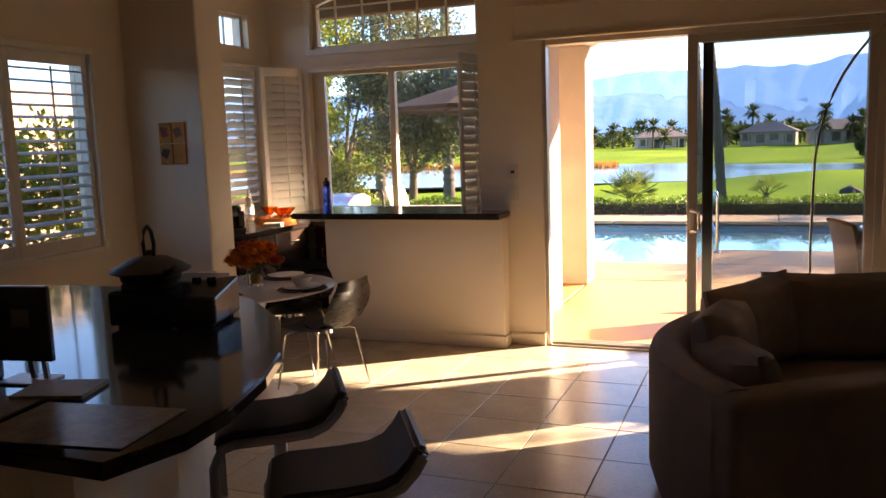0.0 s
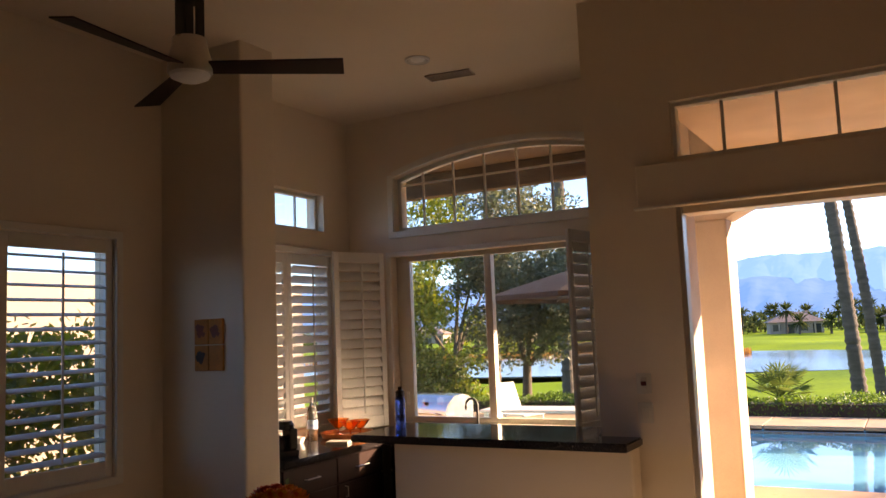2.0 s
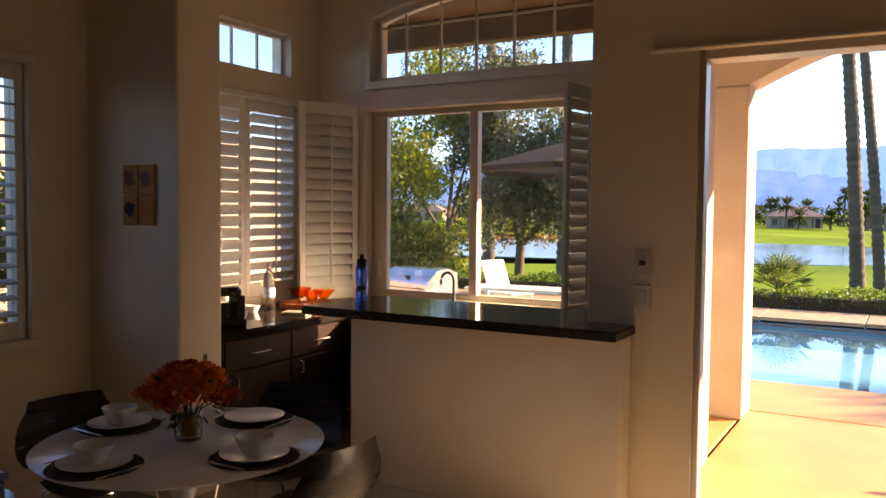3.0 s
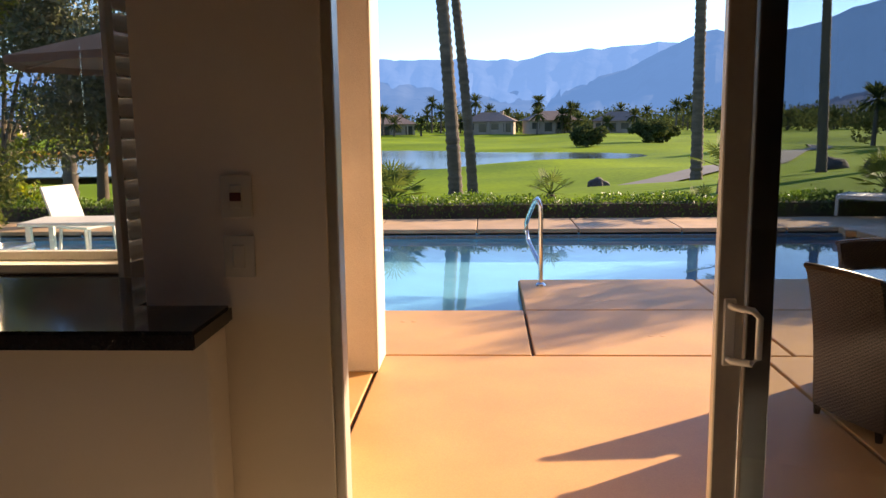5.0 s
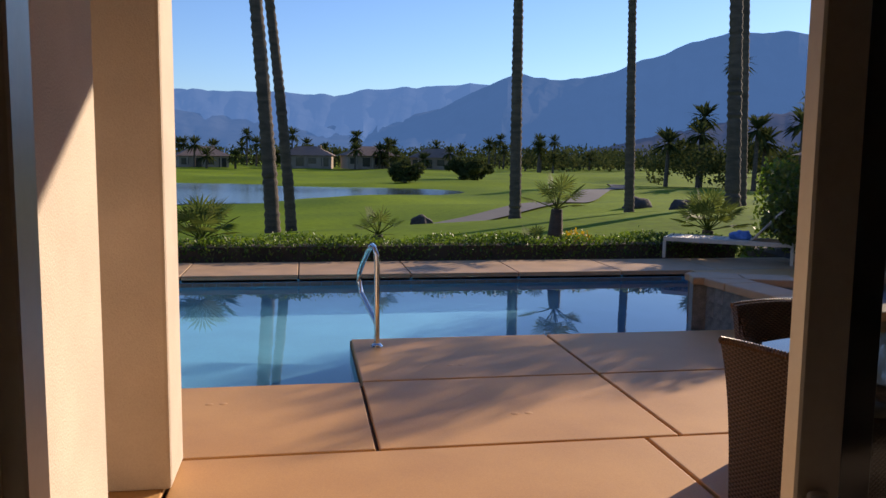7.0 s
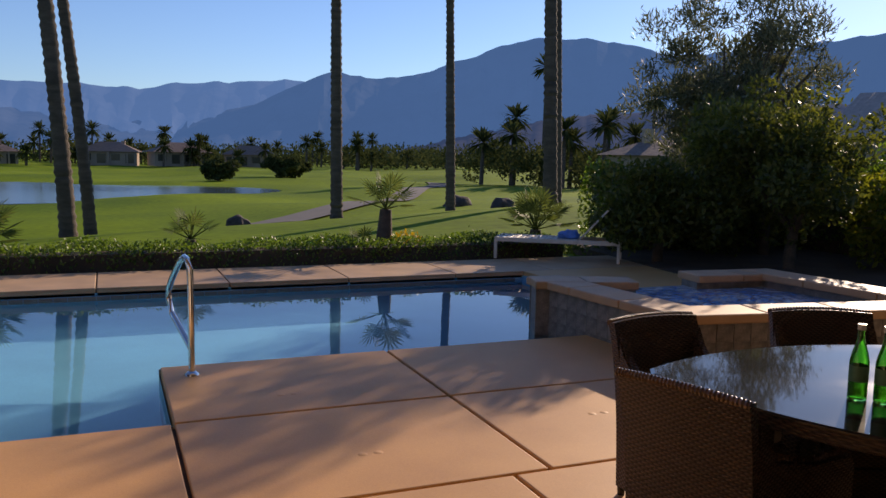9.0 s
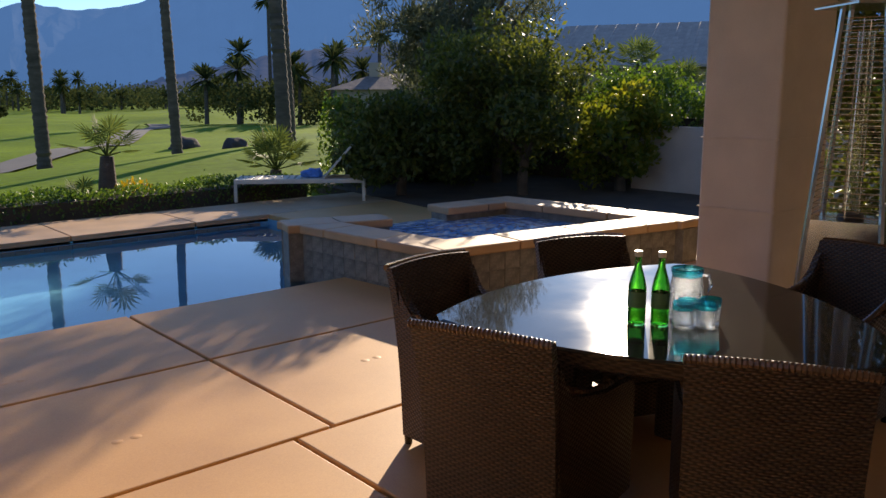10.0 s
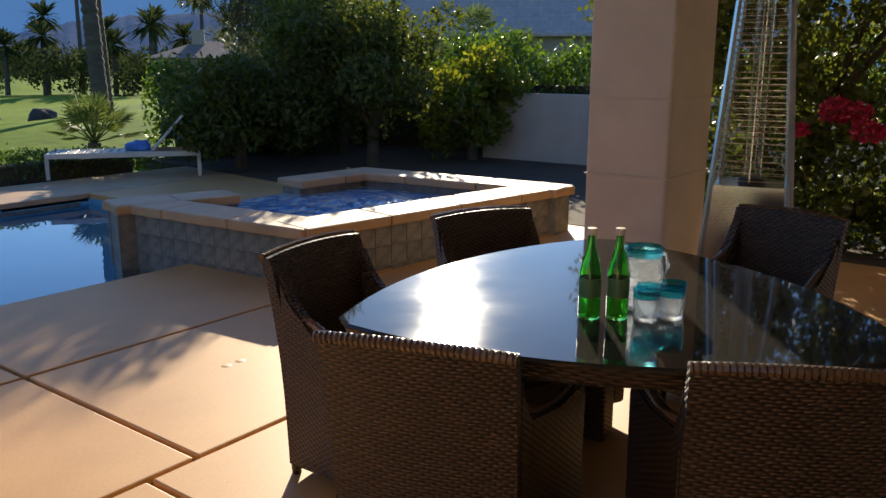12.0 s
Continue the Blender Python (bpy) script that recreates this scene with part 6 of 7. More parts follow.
def hedge_row(name, p0, p1, width, z0, height, n, ln, wd, material, label, seed):
    """A clipped hedge with an uneven leafy skin round a solid dark core."""
    rng = np.random.default_rng(seed)
    p0, p1 = np.array(p0, float), np.array(p1, float)
    L = np.linalg.norm(p1 - p0)
    d = (p1 - p0) / L
    nrm = np.array([-d[1], d[0]])
    s, w = rng.random(n), rng.random(n) * 2 - 1
    h = rng.random(n) ** 0.55
    lump = 0.10 * np.sin(s * L * 2.1 + 1) + 0.07 * np.sin(s * L * 5.3) + 0.05 * rng.normal(size=n)
    xy = p0 + (s * L)[:, None] * d + (w * width / 2 * (1 - 0.25 * h ** 3))[:, None] * nrm
    c = np.column_stack([xy, z0 + h * height * (1 + lump)])
    ax = rng.normal(size=(n, 3))
    ax[:, 2] += 0.7
    ax /= np.linalg.norm(ax, axis=1)[:, None]
    sd_ = np.cross(ax, rng.normal(size=(n, 3)))
    sd_ /= np.linalg.norm(sd_, axis=1)[:, None]
    l_, w_ = ln * (0.6 + 0.8 * rng.random(n))[:, None], wd * (0.6 + 0.8 * rng.random(n))[:, None]
    v = np.stack([c - ax * l_ / 2, c + sd_ * w_ / 2, c + ax * l_ / 2, c - sd_ * w_ / 2], axis=1).reshape(-1, 3)
    t = thing(name, 0, 0, 0, 0, label, "hedge")
    mesh_thing("foliage", v.tolist(), [(4 * i, 4 * i + 1, 4 * i + 2, 4 * i + 3) for i in range(n)], material, t)
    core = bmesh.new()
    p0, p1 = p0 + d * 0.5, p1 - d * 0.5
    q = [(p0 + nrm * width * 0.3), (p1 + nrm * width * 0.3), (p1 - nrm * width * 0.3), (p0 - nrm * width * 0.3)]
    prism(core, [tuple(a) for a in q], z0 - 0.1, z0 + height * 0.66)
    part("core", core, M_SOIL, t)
    return t


hedge_row("hedge", (-12, 12.0), (8.2, 12.1), 0.75, -0.10, 0.40, 26000, 0.055, 0.032, M_HEDGE, "low clipped green hedge behind the pool", 21)


def fan_palm(x, y, z, trunk_h, n, R, seed, label, trunk_r=0.10, segs=12, mat_=M_PALM):
    """Small fan palm: stub trunk and stiff pleated fans on long stalks."""
    rnd = random.Random(seed)
    t = thing("fan_palm", x, y, z, 0, label, "palm", "small fan palms")
    part("trunk", tubed([(0, 0, -0.2), (0, 0, trunk_h * 0.5), (0.02, 0, trunk_h)], [trunk_r * 1.3, trunk_r * 1.1, trunk_r * 0.8], 10), M_BARK, t, "", True)
    for i in range(n):
        az = 2.4 * i + rnd.uniform(-0.2, 0.2)
        el = 1.35 - 1.25 * (i / n) + rnd.uniform(-0.1, 0.1)
        d = Vector((math.cos(az) * math.cos(el), math.sin(az) * math.cos(el), math.sin(el)))
        o = Vector((0.02, 0, trunk_h))
        st = R * rnd.uniform(0.55, 0.75)
        e = o + d * st
        bm = bmesh.new()
        tube(bm, [o, o.lerp(e, 0.6), e], [0.012, 0.009, 0.007], 4)
        u = d.cross(Vector((0, 0, 1))).normalized()
        v = d.cross(u)
        for k in range(segs):
            a = (k / (segs - 1) - 0.5) * 3.6
            w = d * math.cos(a) + u * math.sin(a)
            fl = R * 0.55 * (0.75 + 0.25 * math.cos(a)) * rnd.uniform(0.9, 1.1)
            b = w.cross(v).normalized() * 0.022 * (R / 0.8)
            tip = e + w * fl + Vector((0, 0, -0.12 * fl))
            m_ = e + w * fl * 0.55
            bm.faces.new([bm.verts.new(e), bm.verts.new(m_ + b + v * 0.01), bm.verts.new(tip), bm.verts.new(m_ - b + v * 0.01)])
        part("frond", bm, mat_, t)
    return t


fan_palm(1.60, 12.7, -0.15, 0.42, 11, 0.46, 1, "young fan palm rising out of the hedge")
fan_palm(4.70, 12.6, -0.15, 0.86, 12, 0.62, 2, "young fan palm with a shaggy trunk above the hedge", 0.12)
fan_palm(4.25, 12.5, -0.15, 0.20, 9, 0.40, 8, "small fan palm seedling by the hedge", 0.07)
fan_palm(7.70, 12.9, -0.15, 0.45, 22, 0.70, 3, "full fan palm beside the sun lounger", 0.12, 14)
fan_palm(-1.30, 12.7, -0.15, 0.35, 20, 0.70, 4, "full fan palm rising out of the hedge", 0.12, 14)
v, f = leaf_cloud(np.random.default_rng(4), [(5.05, 12.45, 0.18), (5.2, 12.5, 0.12)], [(0.28, 0.2, 0.2), (0.2, 0.2, 0.14)], 500, 0.06, 0.03)
t = thing("flower_bush", 0, 0, 0, 0, "yellow flowering shrub at the palm's foot", "shrub")
mesh_thing("blossoms", v, f, M_YELLOW, t)

# trees and shrubs to the right of the spa
tree("citrus_tree", 10.15, 9.25, -0.1, 0.70, 0, (-0.1, 0, 1.80), (1.40, 1.2, 0.95), 52, 0.42, 15000, 0.10, 0.05, M_LEAF, "dense dark green citrus tree with a forked trunk", 31, 0, 9)
tree("citrus_tree", 8.7, 10.6, -0.1, 0.45, 0, (0, 0, 1.05), (1.15, 0.9, 0.75), 34, 0.38, 9000, 0.10, 0.05, M_LEAF, "rounded dark green shrub beside the sun lounger", 32)
tree("citrus_tree", 11.2, 10.9, -0.1, 0.7, 0, (0, 0, 1.95), (1.1, 0.9, 0.75), 30, 0.38, 7000, 0.10, 0.05, M_LEAF_SUNLIT, "sunlit citrus tree with yellow-green leaves", 41)
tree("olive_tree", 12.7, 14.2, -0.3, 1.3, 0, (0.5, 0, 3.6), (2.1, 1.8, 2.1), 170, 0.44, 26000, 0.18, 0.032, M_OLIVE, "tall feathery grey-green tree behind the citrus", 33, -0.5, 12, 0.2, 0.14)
tree("citrus_shrub", 11.75, 8.5, -0.1, 0.5, 0, (0, 0, 1.05), (0.75, 0.7, 0.85), 24, 0.34, 4200, 0.115, 0.06, M_LEAF_SUNLIT, "sunlit yellow-green citrus shrub", 34, 0, 6)
tree("citrus_shrub", 10.9, 11.6, -0.1, 0.3, 0, (0, 0, 0.85), (1.7, 0.5, 0.7), 30, 0.4, 8000, 0.095, 0.045, M_LEAF, "low dark shrub filling in under the citrus trees", 38, 0, 4)
hedge_row("hedge", (8.6, 12.5), (13.4, 12.3), 1.0, -0.15, 1.45, 18000, 0.10, 0.05, M_HEDGE, "dense dark hedge closing the planting bed", 40)
hedge_row("hedge", (13.1, 12.4), (13.2, -1.5), 1.2, -0.1, 1.92, 42000, 0.09, 0.05, M_HEDGE, "tall clipped boundary hedge", 36)
tree("bougainvillea", 8.5, 2.75, -0.05, 0.4, 0, (0, -0.3, 1.9), (0.7, 1.9, 1.9), 90, 0.45, 22000, 0.085, 0.05, M_LEAF, "leafy bougainvillea shrub beside the patio", 37, 0, 6)
tree("dark_shrub", 8.3, 2.3, -0.05, 0.2, 0, (0, 0, 0.35), (0.5, 1.6, 0.35), 24, 0.32, 6000, 0.07, 0.04, M_LEAF, "low dark shrub under the bougainvillea", 42, 0, 3)
for i, (c, rr, n) in enumerate((((7.62, 2.20, 1.17), (0.10, 0.12, 0.10), 190), ((7.62, 1.97, 1.02), (0.1, 0.13, 0.09), 170), ((7.65, 2.48, 1.0), (0.1, 0.10, 0.06), 110), ((7.6, 2.03, 1.16), (0.1, 0.1, 0.08), 130))):
    v, f = leaf_cloud(np.random.default_rng(6 + i), [c], [rr], n, 0.045, 0.038)
    t = thing("bougainvillea_blossom", 0, 0, 0, 0, "cluster of deep red bougainvillea bracts among leaves", "flowers", "bougainvillea blossoms")
    mesh_thing("blossom_cluster", v, f, M_BOUGAIN, t)
setting("wall_garden", wall_pieces(bmesh.new(), "x", 12.2, 12.4, -2, 8.6, -0.3, 1.05), M_BLOCKWALL, "low pale block garden wall", "wall")
setting("soil_bed", prism(bmesh.new(), [(7.9, 8.0), (7.8, 4.2), (7.7, -2), (20, -2), (20, 16), (8.6, 13.2)], -0.3, DECK + 0.006), M_SOIL, "dark planting bed under the trees", "soil")

# ---- golf course ----
def tall_palm(x, y, z, dx, h, r, seed, label, crown=True):
    rnd = random.Random(seed)
    t = thing("palm_tree", x, y, z, 0, label, "palm", "tall palms")
    pts, rs = [], []
    n = 96
    for i in range(n + 1):
        s = i / n
        pts.append((dx * s ** 1.3 * h / 9.0, 0.05 * math.sin(3 * s), h * s - 0.3))
        rs.append(r * (1.12 - 0.32 * s + 0.25 * max(0, 0.06 - s) * 10) * (1.0 + (0.10 if i % 2 else -0.06) + rnd.uniform(-0.05, 0.05)))
    part("trunk", tubed(pts, rs, 12), M_BARK, t, "", True)
    top = Vector(pts[-1])
    bm = bmesh.new()
    for i in range(34):
        az = 2.4 * i
        el = 1.3 - 2.0 * (i / 34)
        d = Vector((math.cos(az) * math.cos(el), math.sin(az) * math.cos(el), math.sin(el)))
        e = top + d * 0.9
        u = d.cross(Vector((0, 0, 1))).normalized()
        for k in range(9):
            a = (k / 8 - 0.5) * 3.0
            w = d * math.cos(a) + u * math.sin(a)
            b = w.cross(d.cross(u)).normalized() * 0.05
            tip = e + w * 0.85 + Vector((0, 0, -0.25))
            m_ = e + w * 0.45
            bm.faces.new([bm.verts.new(e), bm.verts.new(m_ + b), bm.verts.new(tip), bm.verts.new(m_ - b)])
        tube(bm, [top, e], 0.02, 4)
    part("crown", bm, M_PALM, t)
    return t


def gz(x, y):
    z = land(x, y)
    return min(z, LAKE_Z + 1.6 * lake_d(x, y)) if lake_d(x, y) < 0.35 else z


for x, y, dx, h, r, s, lab in ((-0.53, 24.0, -0.62, 11.5, 0.20, 1, "tall fan palm with a rough grey trunk on the golf course"), (-0.02, 27.0, -0.85, 12.5, 0.165, 2, "slim leaning fan palm on the golf course"),
                               (9.62, 34.0, -0.05, 13.0, 0.24, 3, "tall fan palm with a rough grey trunk by the cart path"), (14.95, 34.0, -0.2, 12.0, 0.20, 4, "tall slim fan palm on the fairway"),
                               (14.73, 24.6, -0.3, 12.0, 0.22, 5, "tall fan palm with a rough trunk beyond the hedge"), (17.3, 28.5, -0.3, 12.5, 0.16, 6, "slim fan palm beyond the hedge"),
                               (-12.2, 22.0, 0.0, 12.0, 0.20, 7, "tall fan palm behind the side garden trees"), (-9.4, 22.0, 0.05, 12.5, 0.20, 8, "tall fan palm behind the side garden trees")):
    tall_palm(x, y, gz(x, y), dx, h, r, s, lab)


def boulder(x, y, s, seed):
    b = thing("boulder", x, y, gz(x, y), 0, "dark rounded boulder on the grass", "rock", "boulders")
    bm = bmesh.new()
    bmesh.ops.create_icosphere(bm, subdivisions=3, radius=s)
    for v in bm.verts:
        q = 1 + 0.3 * noise.noise(v.co * 1.6 / s + Vector((seed, 0, 0))) + 0.08 * noise.noise(v.co * 5 / s)
        v.co = Vector((v.co.x * q * 1.1, v.co.y * q, max(v.co.z * q * 0.85, -0.1 * s)))
    part("stone", bm, M_ROCK, b, "", True)


boulder(4.5, 27.5, 0.38, 1)
boulder(13.3, 25.4, 0.40, 5)
boulder(17.5, 39.0, 0.7, 9)
# cart path following the land
bm = bmesh.new()
pts = [(6.4, 35.0), (9.4, 39.0), (14.0, 45.5), (18.6, 54.0), (23.0, 63.0), (30.0, 78.0), (38.0, 92.0), (44.0, 110.0)]
fine = []
for (xa, ya), (xb, yb) in zip(pts, pts[1:]):
    for k in range(8):
        fine.append((xa + (xb - xa) * k / 8, ya + (yb - ya) * k / 8))
row = []
for i, (x, y) in enumerate(fine[:-1]):
    d = Vector((fine[i + 1][0] - x, fine[i + 1][1] - y, 0)).normalized()
    row.append([bm.verts.new((x + d.y * q, y - d.x * q, gz(x + d.y * q, y - d.x * q) + 0.10)) for q in (1.2, 0.4, -0.4, -1.2)])
for a, b in zip(row, row[1:]):
    for j in range(3):
        bm.faces.new((a[j], a[j + 1], b[j + 1], b[j]))
setting("road_cart_path", bm, M_PATH, "narrow asphalt cart path across the fairway", "path", True)
# reedy bank on the lake's far side
rng = np.random.default_rng(8)
n = 5000
xx = rng.uniform(-75, -16, n)
yy = 80 + 0.06 * (xx + 38) + (17 + 3 * np.sin(xx * 0.11)) * np.sqrt(np.clip(1 - ((xx + 38) / 55) ** 2, 0, 1)) + rng.normal(0, 1.0, n) + 1.5
c = np.column_stack([xx, yy, np.full(n, LAKE_Z) + 0.10 + 0.2 * rng.random(n)])
v = np.stack([c + np.array([-0.16, 0, -0.4]), c + np.array([0.16, 0.05, -0.4]), c + np.column_stack([rng.normal(0, 0.2, n), rng.normal(0, 0.2, n), 0.25 + 0.25 * rng.random(n)])], axis=1).reshape(-1, 3)
ob = mesh_thing("reeds", v.tolist(), [(3 * i, 3 * i + 1, 3 * i + 2) for i in range(n)], M_REED, None, "dry orange reeds along the lake bank")
tagged(ob, "", "reeds", "", "stuff")
for x, y, s, sd_ in ((13.2, 103.0, 1.7, 41), (22.6, 112.0, 2.1, 42), (25.5, 116, 1.7, 44)):
    tree("round_bush", x, y, gz(x, y), 0.4, 0, (0, 0, s * 0.8), (s, s * 0.8, s * 0.62), 26, s * 0.4, 2600, 0.45, 0.28, M_FARTREE, "rounded dark bush at the lake's edge", sd_, 0, 3, 0.6, 0.15, "bush")


def house(x, y, rz, w, d, label, seed):
    rnd = random.Random(seed)
    z = gz(x, y) + 0.2
    h = thing("house", x, y, z, rz, label, "house", "houses beyond the lake")
    h.scale = (0.86, 0.86, 0.86)
    part("wall", boxed(-w / 2, -d / 2, -0.6, w / 2, d / 2, 3.2), M_HOUSE, h)
    bm = bmesh.new()
    o = 0.8
    e = [bm.verts.new((sx * (w / 2 + o), sy * (d / 2 + o), 3.1)) for sx, sy in ((-1, -1), (1, -1), (1, 1), (-1, 1))]
    r0, r1 = bm.verts.new((-w / 2 + d / 2, 0, 5.7)), bm.verts.new((w / 2 - d / 2, 0, 5.7))
    for fce in ((e[0], e[1], r1, r0), (e[1], e[2], r1), (e[2], e[3], r0, r1), (e[3], e[0], r0), (e[3], e[2], e[1], e[0])):
        bm.faces.new(fce)
    rf = part("roof", bm, M_ROOF, h)
    part("chimney", boxed(w * 0.2, 0.5, 3.8, w * 0.2 + 1.0, 1.5, 6.0), M_HOUSE, rf)
    k = int(w / 3.2)
    for i in range(k):
        x0 = -w / 2 + w * (i + 0.2) / k
        win = part("window", boxed(x0, -d / 2 - 0.06, 0.1 if i % 2 else 0.8, x0 + w / k * 0.6, -d / 2 - 0.01, 2.5), M_WINDARK, h)
        part("frame", boxed(x0 - 0.12, -d / 2 - 0.10, 2.5, x0 + w / k * 0.6 + 0.12, -d / 2 - 0.01, 2.7), M_HOUSE, win)
    for i in range(3):
        xq = -w / 2 + w * (i + 0.5) / 3
        part("porch_post", boxed(xq - 0.2, -d / 2 - 0.7, -0.6, xq + 0.2, -d / 2 - 0.35, 3.1), M_HOUSE, h)


for i, (x, y, rz, w) in enumerate(((-98, 206, 10, 16), (-63, 200, 4, 15), (-23, 198, 14, 13), (1.5, 203, -6, 14), (16, 198, 10, 14), (33, 203, -8, 14), (-130, 210, 12, 18))):
    house(x, y, rz, w, 9, "low tan stucco house with a hipped brown roof", i)


def far_palm(x, y, h, seed):
    rnd = random.Random(seed)
    t = thing("far_palm", x, y, gz(x, y), 0, "distant palm with a bushy crown", "palm", "distant palms")
    part("trunk", tubed([(0, 0, -0.5), (0.2, 0, h)], [0.3, 0.2], 6), M_BARK, t)
    bm = bmesh.new()
    for i in range(64):
        az, el = 2.4 * i + rnd.uniform(-0.3, 0.3), 1.25 - 2.1 * i / 64 + rnd.uniform(-0.2, 0.2)
        d = Vector((math.cos(az) * math.cos(el), math.sin(az) * math.cos(el), math.sin(el)))
        u = d.cross(Vector((0, 0, 1))).normalized()
        o = Vector((0.2, 0, h))
        L = rnd.uniform(2.0, 3.0)
        m_, tip = o + d * L * 0.6, o + d * L + Vector((0, 0, -0.45))
        bm.faces.new([bm.verts.new(o), bm.verts.new(m_ + u * 0.24), bm.verts.new(tip), bm.verts.new(m_ - u * 0.24)])
    part("crown", bm, M_FARTREE, t)


rnd = random.Random(77)
for i in range(34):
    far_palm(rnd.uniform(-100, 60), rnd.uniform(186, 194), rnd.choice((2.0, 2.5, 3, 4, 5.5)), 400 + i)
for i in range(60):
    x = rnd.uniform(-120, 110)
    y = rnd.uniform(200, 240)
    far_palm(x, y, rnd.choice((3, 3.5, 4, 5, 6, 8)), i)
for i, (x, y, h) in enumerate(((60, 100, 5.5), (63, 103, 4.5), (56, 108, 5), (66, 99, 6), (70, 104, 6.5), (53, 112, 4.2), (74, 103, 5), (78, 104, 9), (68, 120, 13), (80, 101, 4), (60, 115, 7), (88, 110, 7), (84, 103, 8))):
    far_palm(x * 0.86, y * 0.86, h * 1.3, 200 + i)
# the band of trees and scrub in the distance
rng = np.random.default_rng(15)
k = 900
cx = rng.uniform(-240, 330, k)
cy = rng.uniform(192, 330, k)
cy = np.where((cx < 46) & (cy < 216), cy + 24, cy)
hh = 1.7 + 3.0 * rng.random(k) ** 1.5 + 1.3 * (cx > 42) * rng.random(k)
cc = np.column_stack([cx, cy, -1.4 + hh * 0.55])
v, f = leaf_cloud(rng, cc, np.column_stack([1.6 * hh, hh, 0.75 * hh]), 60000, 1.0, 0.65, 0, 0.6)
tagged(mesh_thing("far_trees", v, f, M_FARTREE, None, "distant band of desert trees and scrub"), "", "trees", "", "stuff")
cc = np.column_stack([rng.uniform(46, 110, 140), rng.uniform(84, 105, 140), rng.uniform(-0.8, 2.6, 140)])
v, f = leaf_cloud(rng, cc, np.full((140, 3), 1.7), 20000, 0.5, 0.3, 0, 0.5)
tagged(mesh_thing("fairway_shrubs", v, f, M_FARTREE, None, "shrubs under the palms beside the fairway"), "", "shrubs", "", "stuff")

# neighbouring house above the boundary hedge
M_CLAY = mat("pale_clay_tile", (0.46, 0.35, 0.29), 0.75, vary=0.12, scale=2, fine=12, bump=0.3, depth=0.02, rand=0.12)


def neighbour(x, y, rz, w, d, zr):
    h = thing("neighbour_house", x, y, -0.2, rz, "stucco house with a light clay tile roof beyond the hedge", "house")
    part("wall", boxed(-w / 2, -d / 2, 0, w / 2, d / 2, zr), M_HOUSE, h)
    rf = part("roof", boxed(-w / 2 - 0.5, -d / 2 - 0.5, zr + 0.0, w / 2 + 0.5, d / 2 + 0.5, zr + 0.12), M_CLAY, h)
    me = None
    nx, nr = int((w + 1) / 0.45), 11
    sl = 0.36
    bm = bmesh.new()
    a = [bm.verts.new((0.19 * math.cos(t), 0, 0.09 * math.sin(t))) for t in np.linspace(0, math.pi, 6)]
    b = [bm.verts.new((0.21 * math.cos(t), -0.52, 0.09 * math.sin(t) - 0.52 * sl)) for t in np.linspace(0, math.pi, 6)]
    for i in range(5):
        bm.faces.new((a[i], a[i + 1], b[i + 1], b[i]))
    bm.faces.new(b[::-1])
    for r in range(nr):
        for k in range(nx):
            if me is None:
                ob = part("roof_tile", bm, M_CLAY, rf)
                me = ob.data
            else:
                ob = new("roof_tile", me)
                ob.parent = rf
            ob.matrix_basis = pose(-w / 2 - 0.3 + 0.45 * k, -d / 2 - 0.1 + 0.5 * (r + 0.0) + 0.1, zr + 0.16 + sl * 0.5 * (r + 0.2) + 0.012 * (k % 2))
    bm = bmesh.new()
    yb = -d / 2 - 0.5 + 0.5 * nr
    q = [(-w / 2 - 0.5, -d / 2 - 0.5, zr + 0.1), (w / 2 + 0.5, -d / 2 - 0.5, zr + 0.1), (w / 2 + 0.5, yb, zr + 0.1 + sl * 0.5 * nr), (-w / 2 - 0.5, yb, zr + 0.1 + sl * 0.5 * nr)]
    bm.faces.new([bm.verts.new(p) for p in q])
    bm.faces.new([bm.verts.new(p) for p in (q[3], q[2], (w / 2 + 0.5, d / 2 + 0.5, zr + 0.1), (-w / 2 - 0.5, d / 2 + 0.5, zr + 0.1))])
    part("roof_deck", bm, M_CLAY, rf)


neighbour(33.2, 19.3, -62, 13, 9, 2.75)
fan_palm(22.5, 16.0, -0.3, 2.7, 20, 0.95, 61, "fan palm before the neighbouring house", 0.13)
fan_palm(23.6, 15.0, -0.3, 2.0, 22, 0.9, 62, "low bushy fan palm before the neighbouring house", 0.13)
nh = thing("far_house", 50.0, 63.0, gz(50, 63), -38, "pale house with a chimney behind the trees", "house")
part("wall", boxed(-6, -4, -1, 6, 4, 3.6), M_HOUSE, nh)
bm = bmesh.new()
e = [bm.verts.new((sx * 6.8, sy * 4.8, 3.5)) for sx, sy in ((-1, -1), (1, -1), (1, 1), (-1, 1))]
r0, r1 = bm.verts.new((-2.5, 0, 5.0)), bm.verts.new((2.5, 0, 5.0))
for fce in ((e[0], e[1], r1, r0), (e[1], e[2], r1), (e[2], e[3], r0, r1), (e[3], e[0], r0), (e[3], e[2], e[1], e[0])):
    bm.faces.new(fce)
part("roof", bm, M_ROOF, nh)
part("chimney", boxed(-3.0, -1.0, 3.6, -1.9, 0.2, 6.0), M_HOUSE, nh)


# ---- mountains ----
# blue emission on the rock puts the haze of distance into the colour
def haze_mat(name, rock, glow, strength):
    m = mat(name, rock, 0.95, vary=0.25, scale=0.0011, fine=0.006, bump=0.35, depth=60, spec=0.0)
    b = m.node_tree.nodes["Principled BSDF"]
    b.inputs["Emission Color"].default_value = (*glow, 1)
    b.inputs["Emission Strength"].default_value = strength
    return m


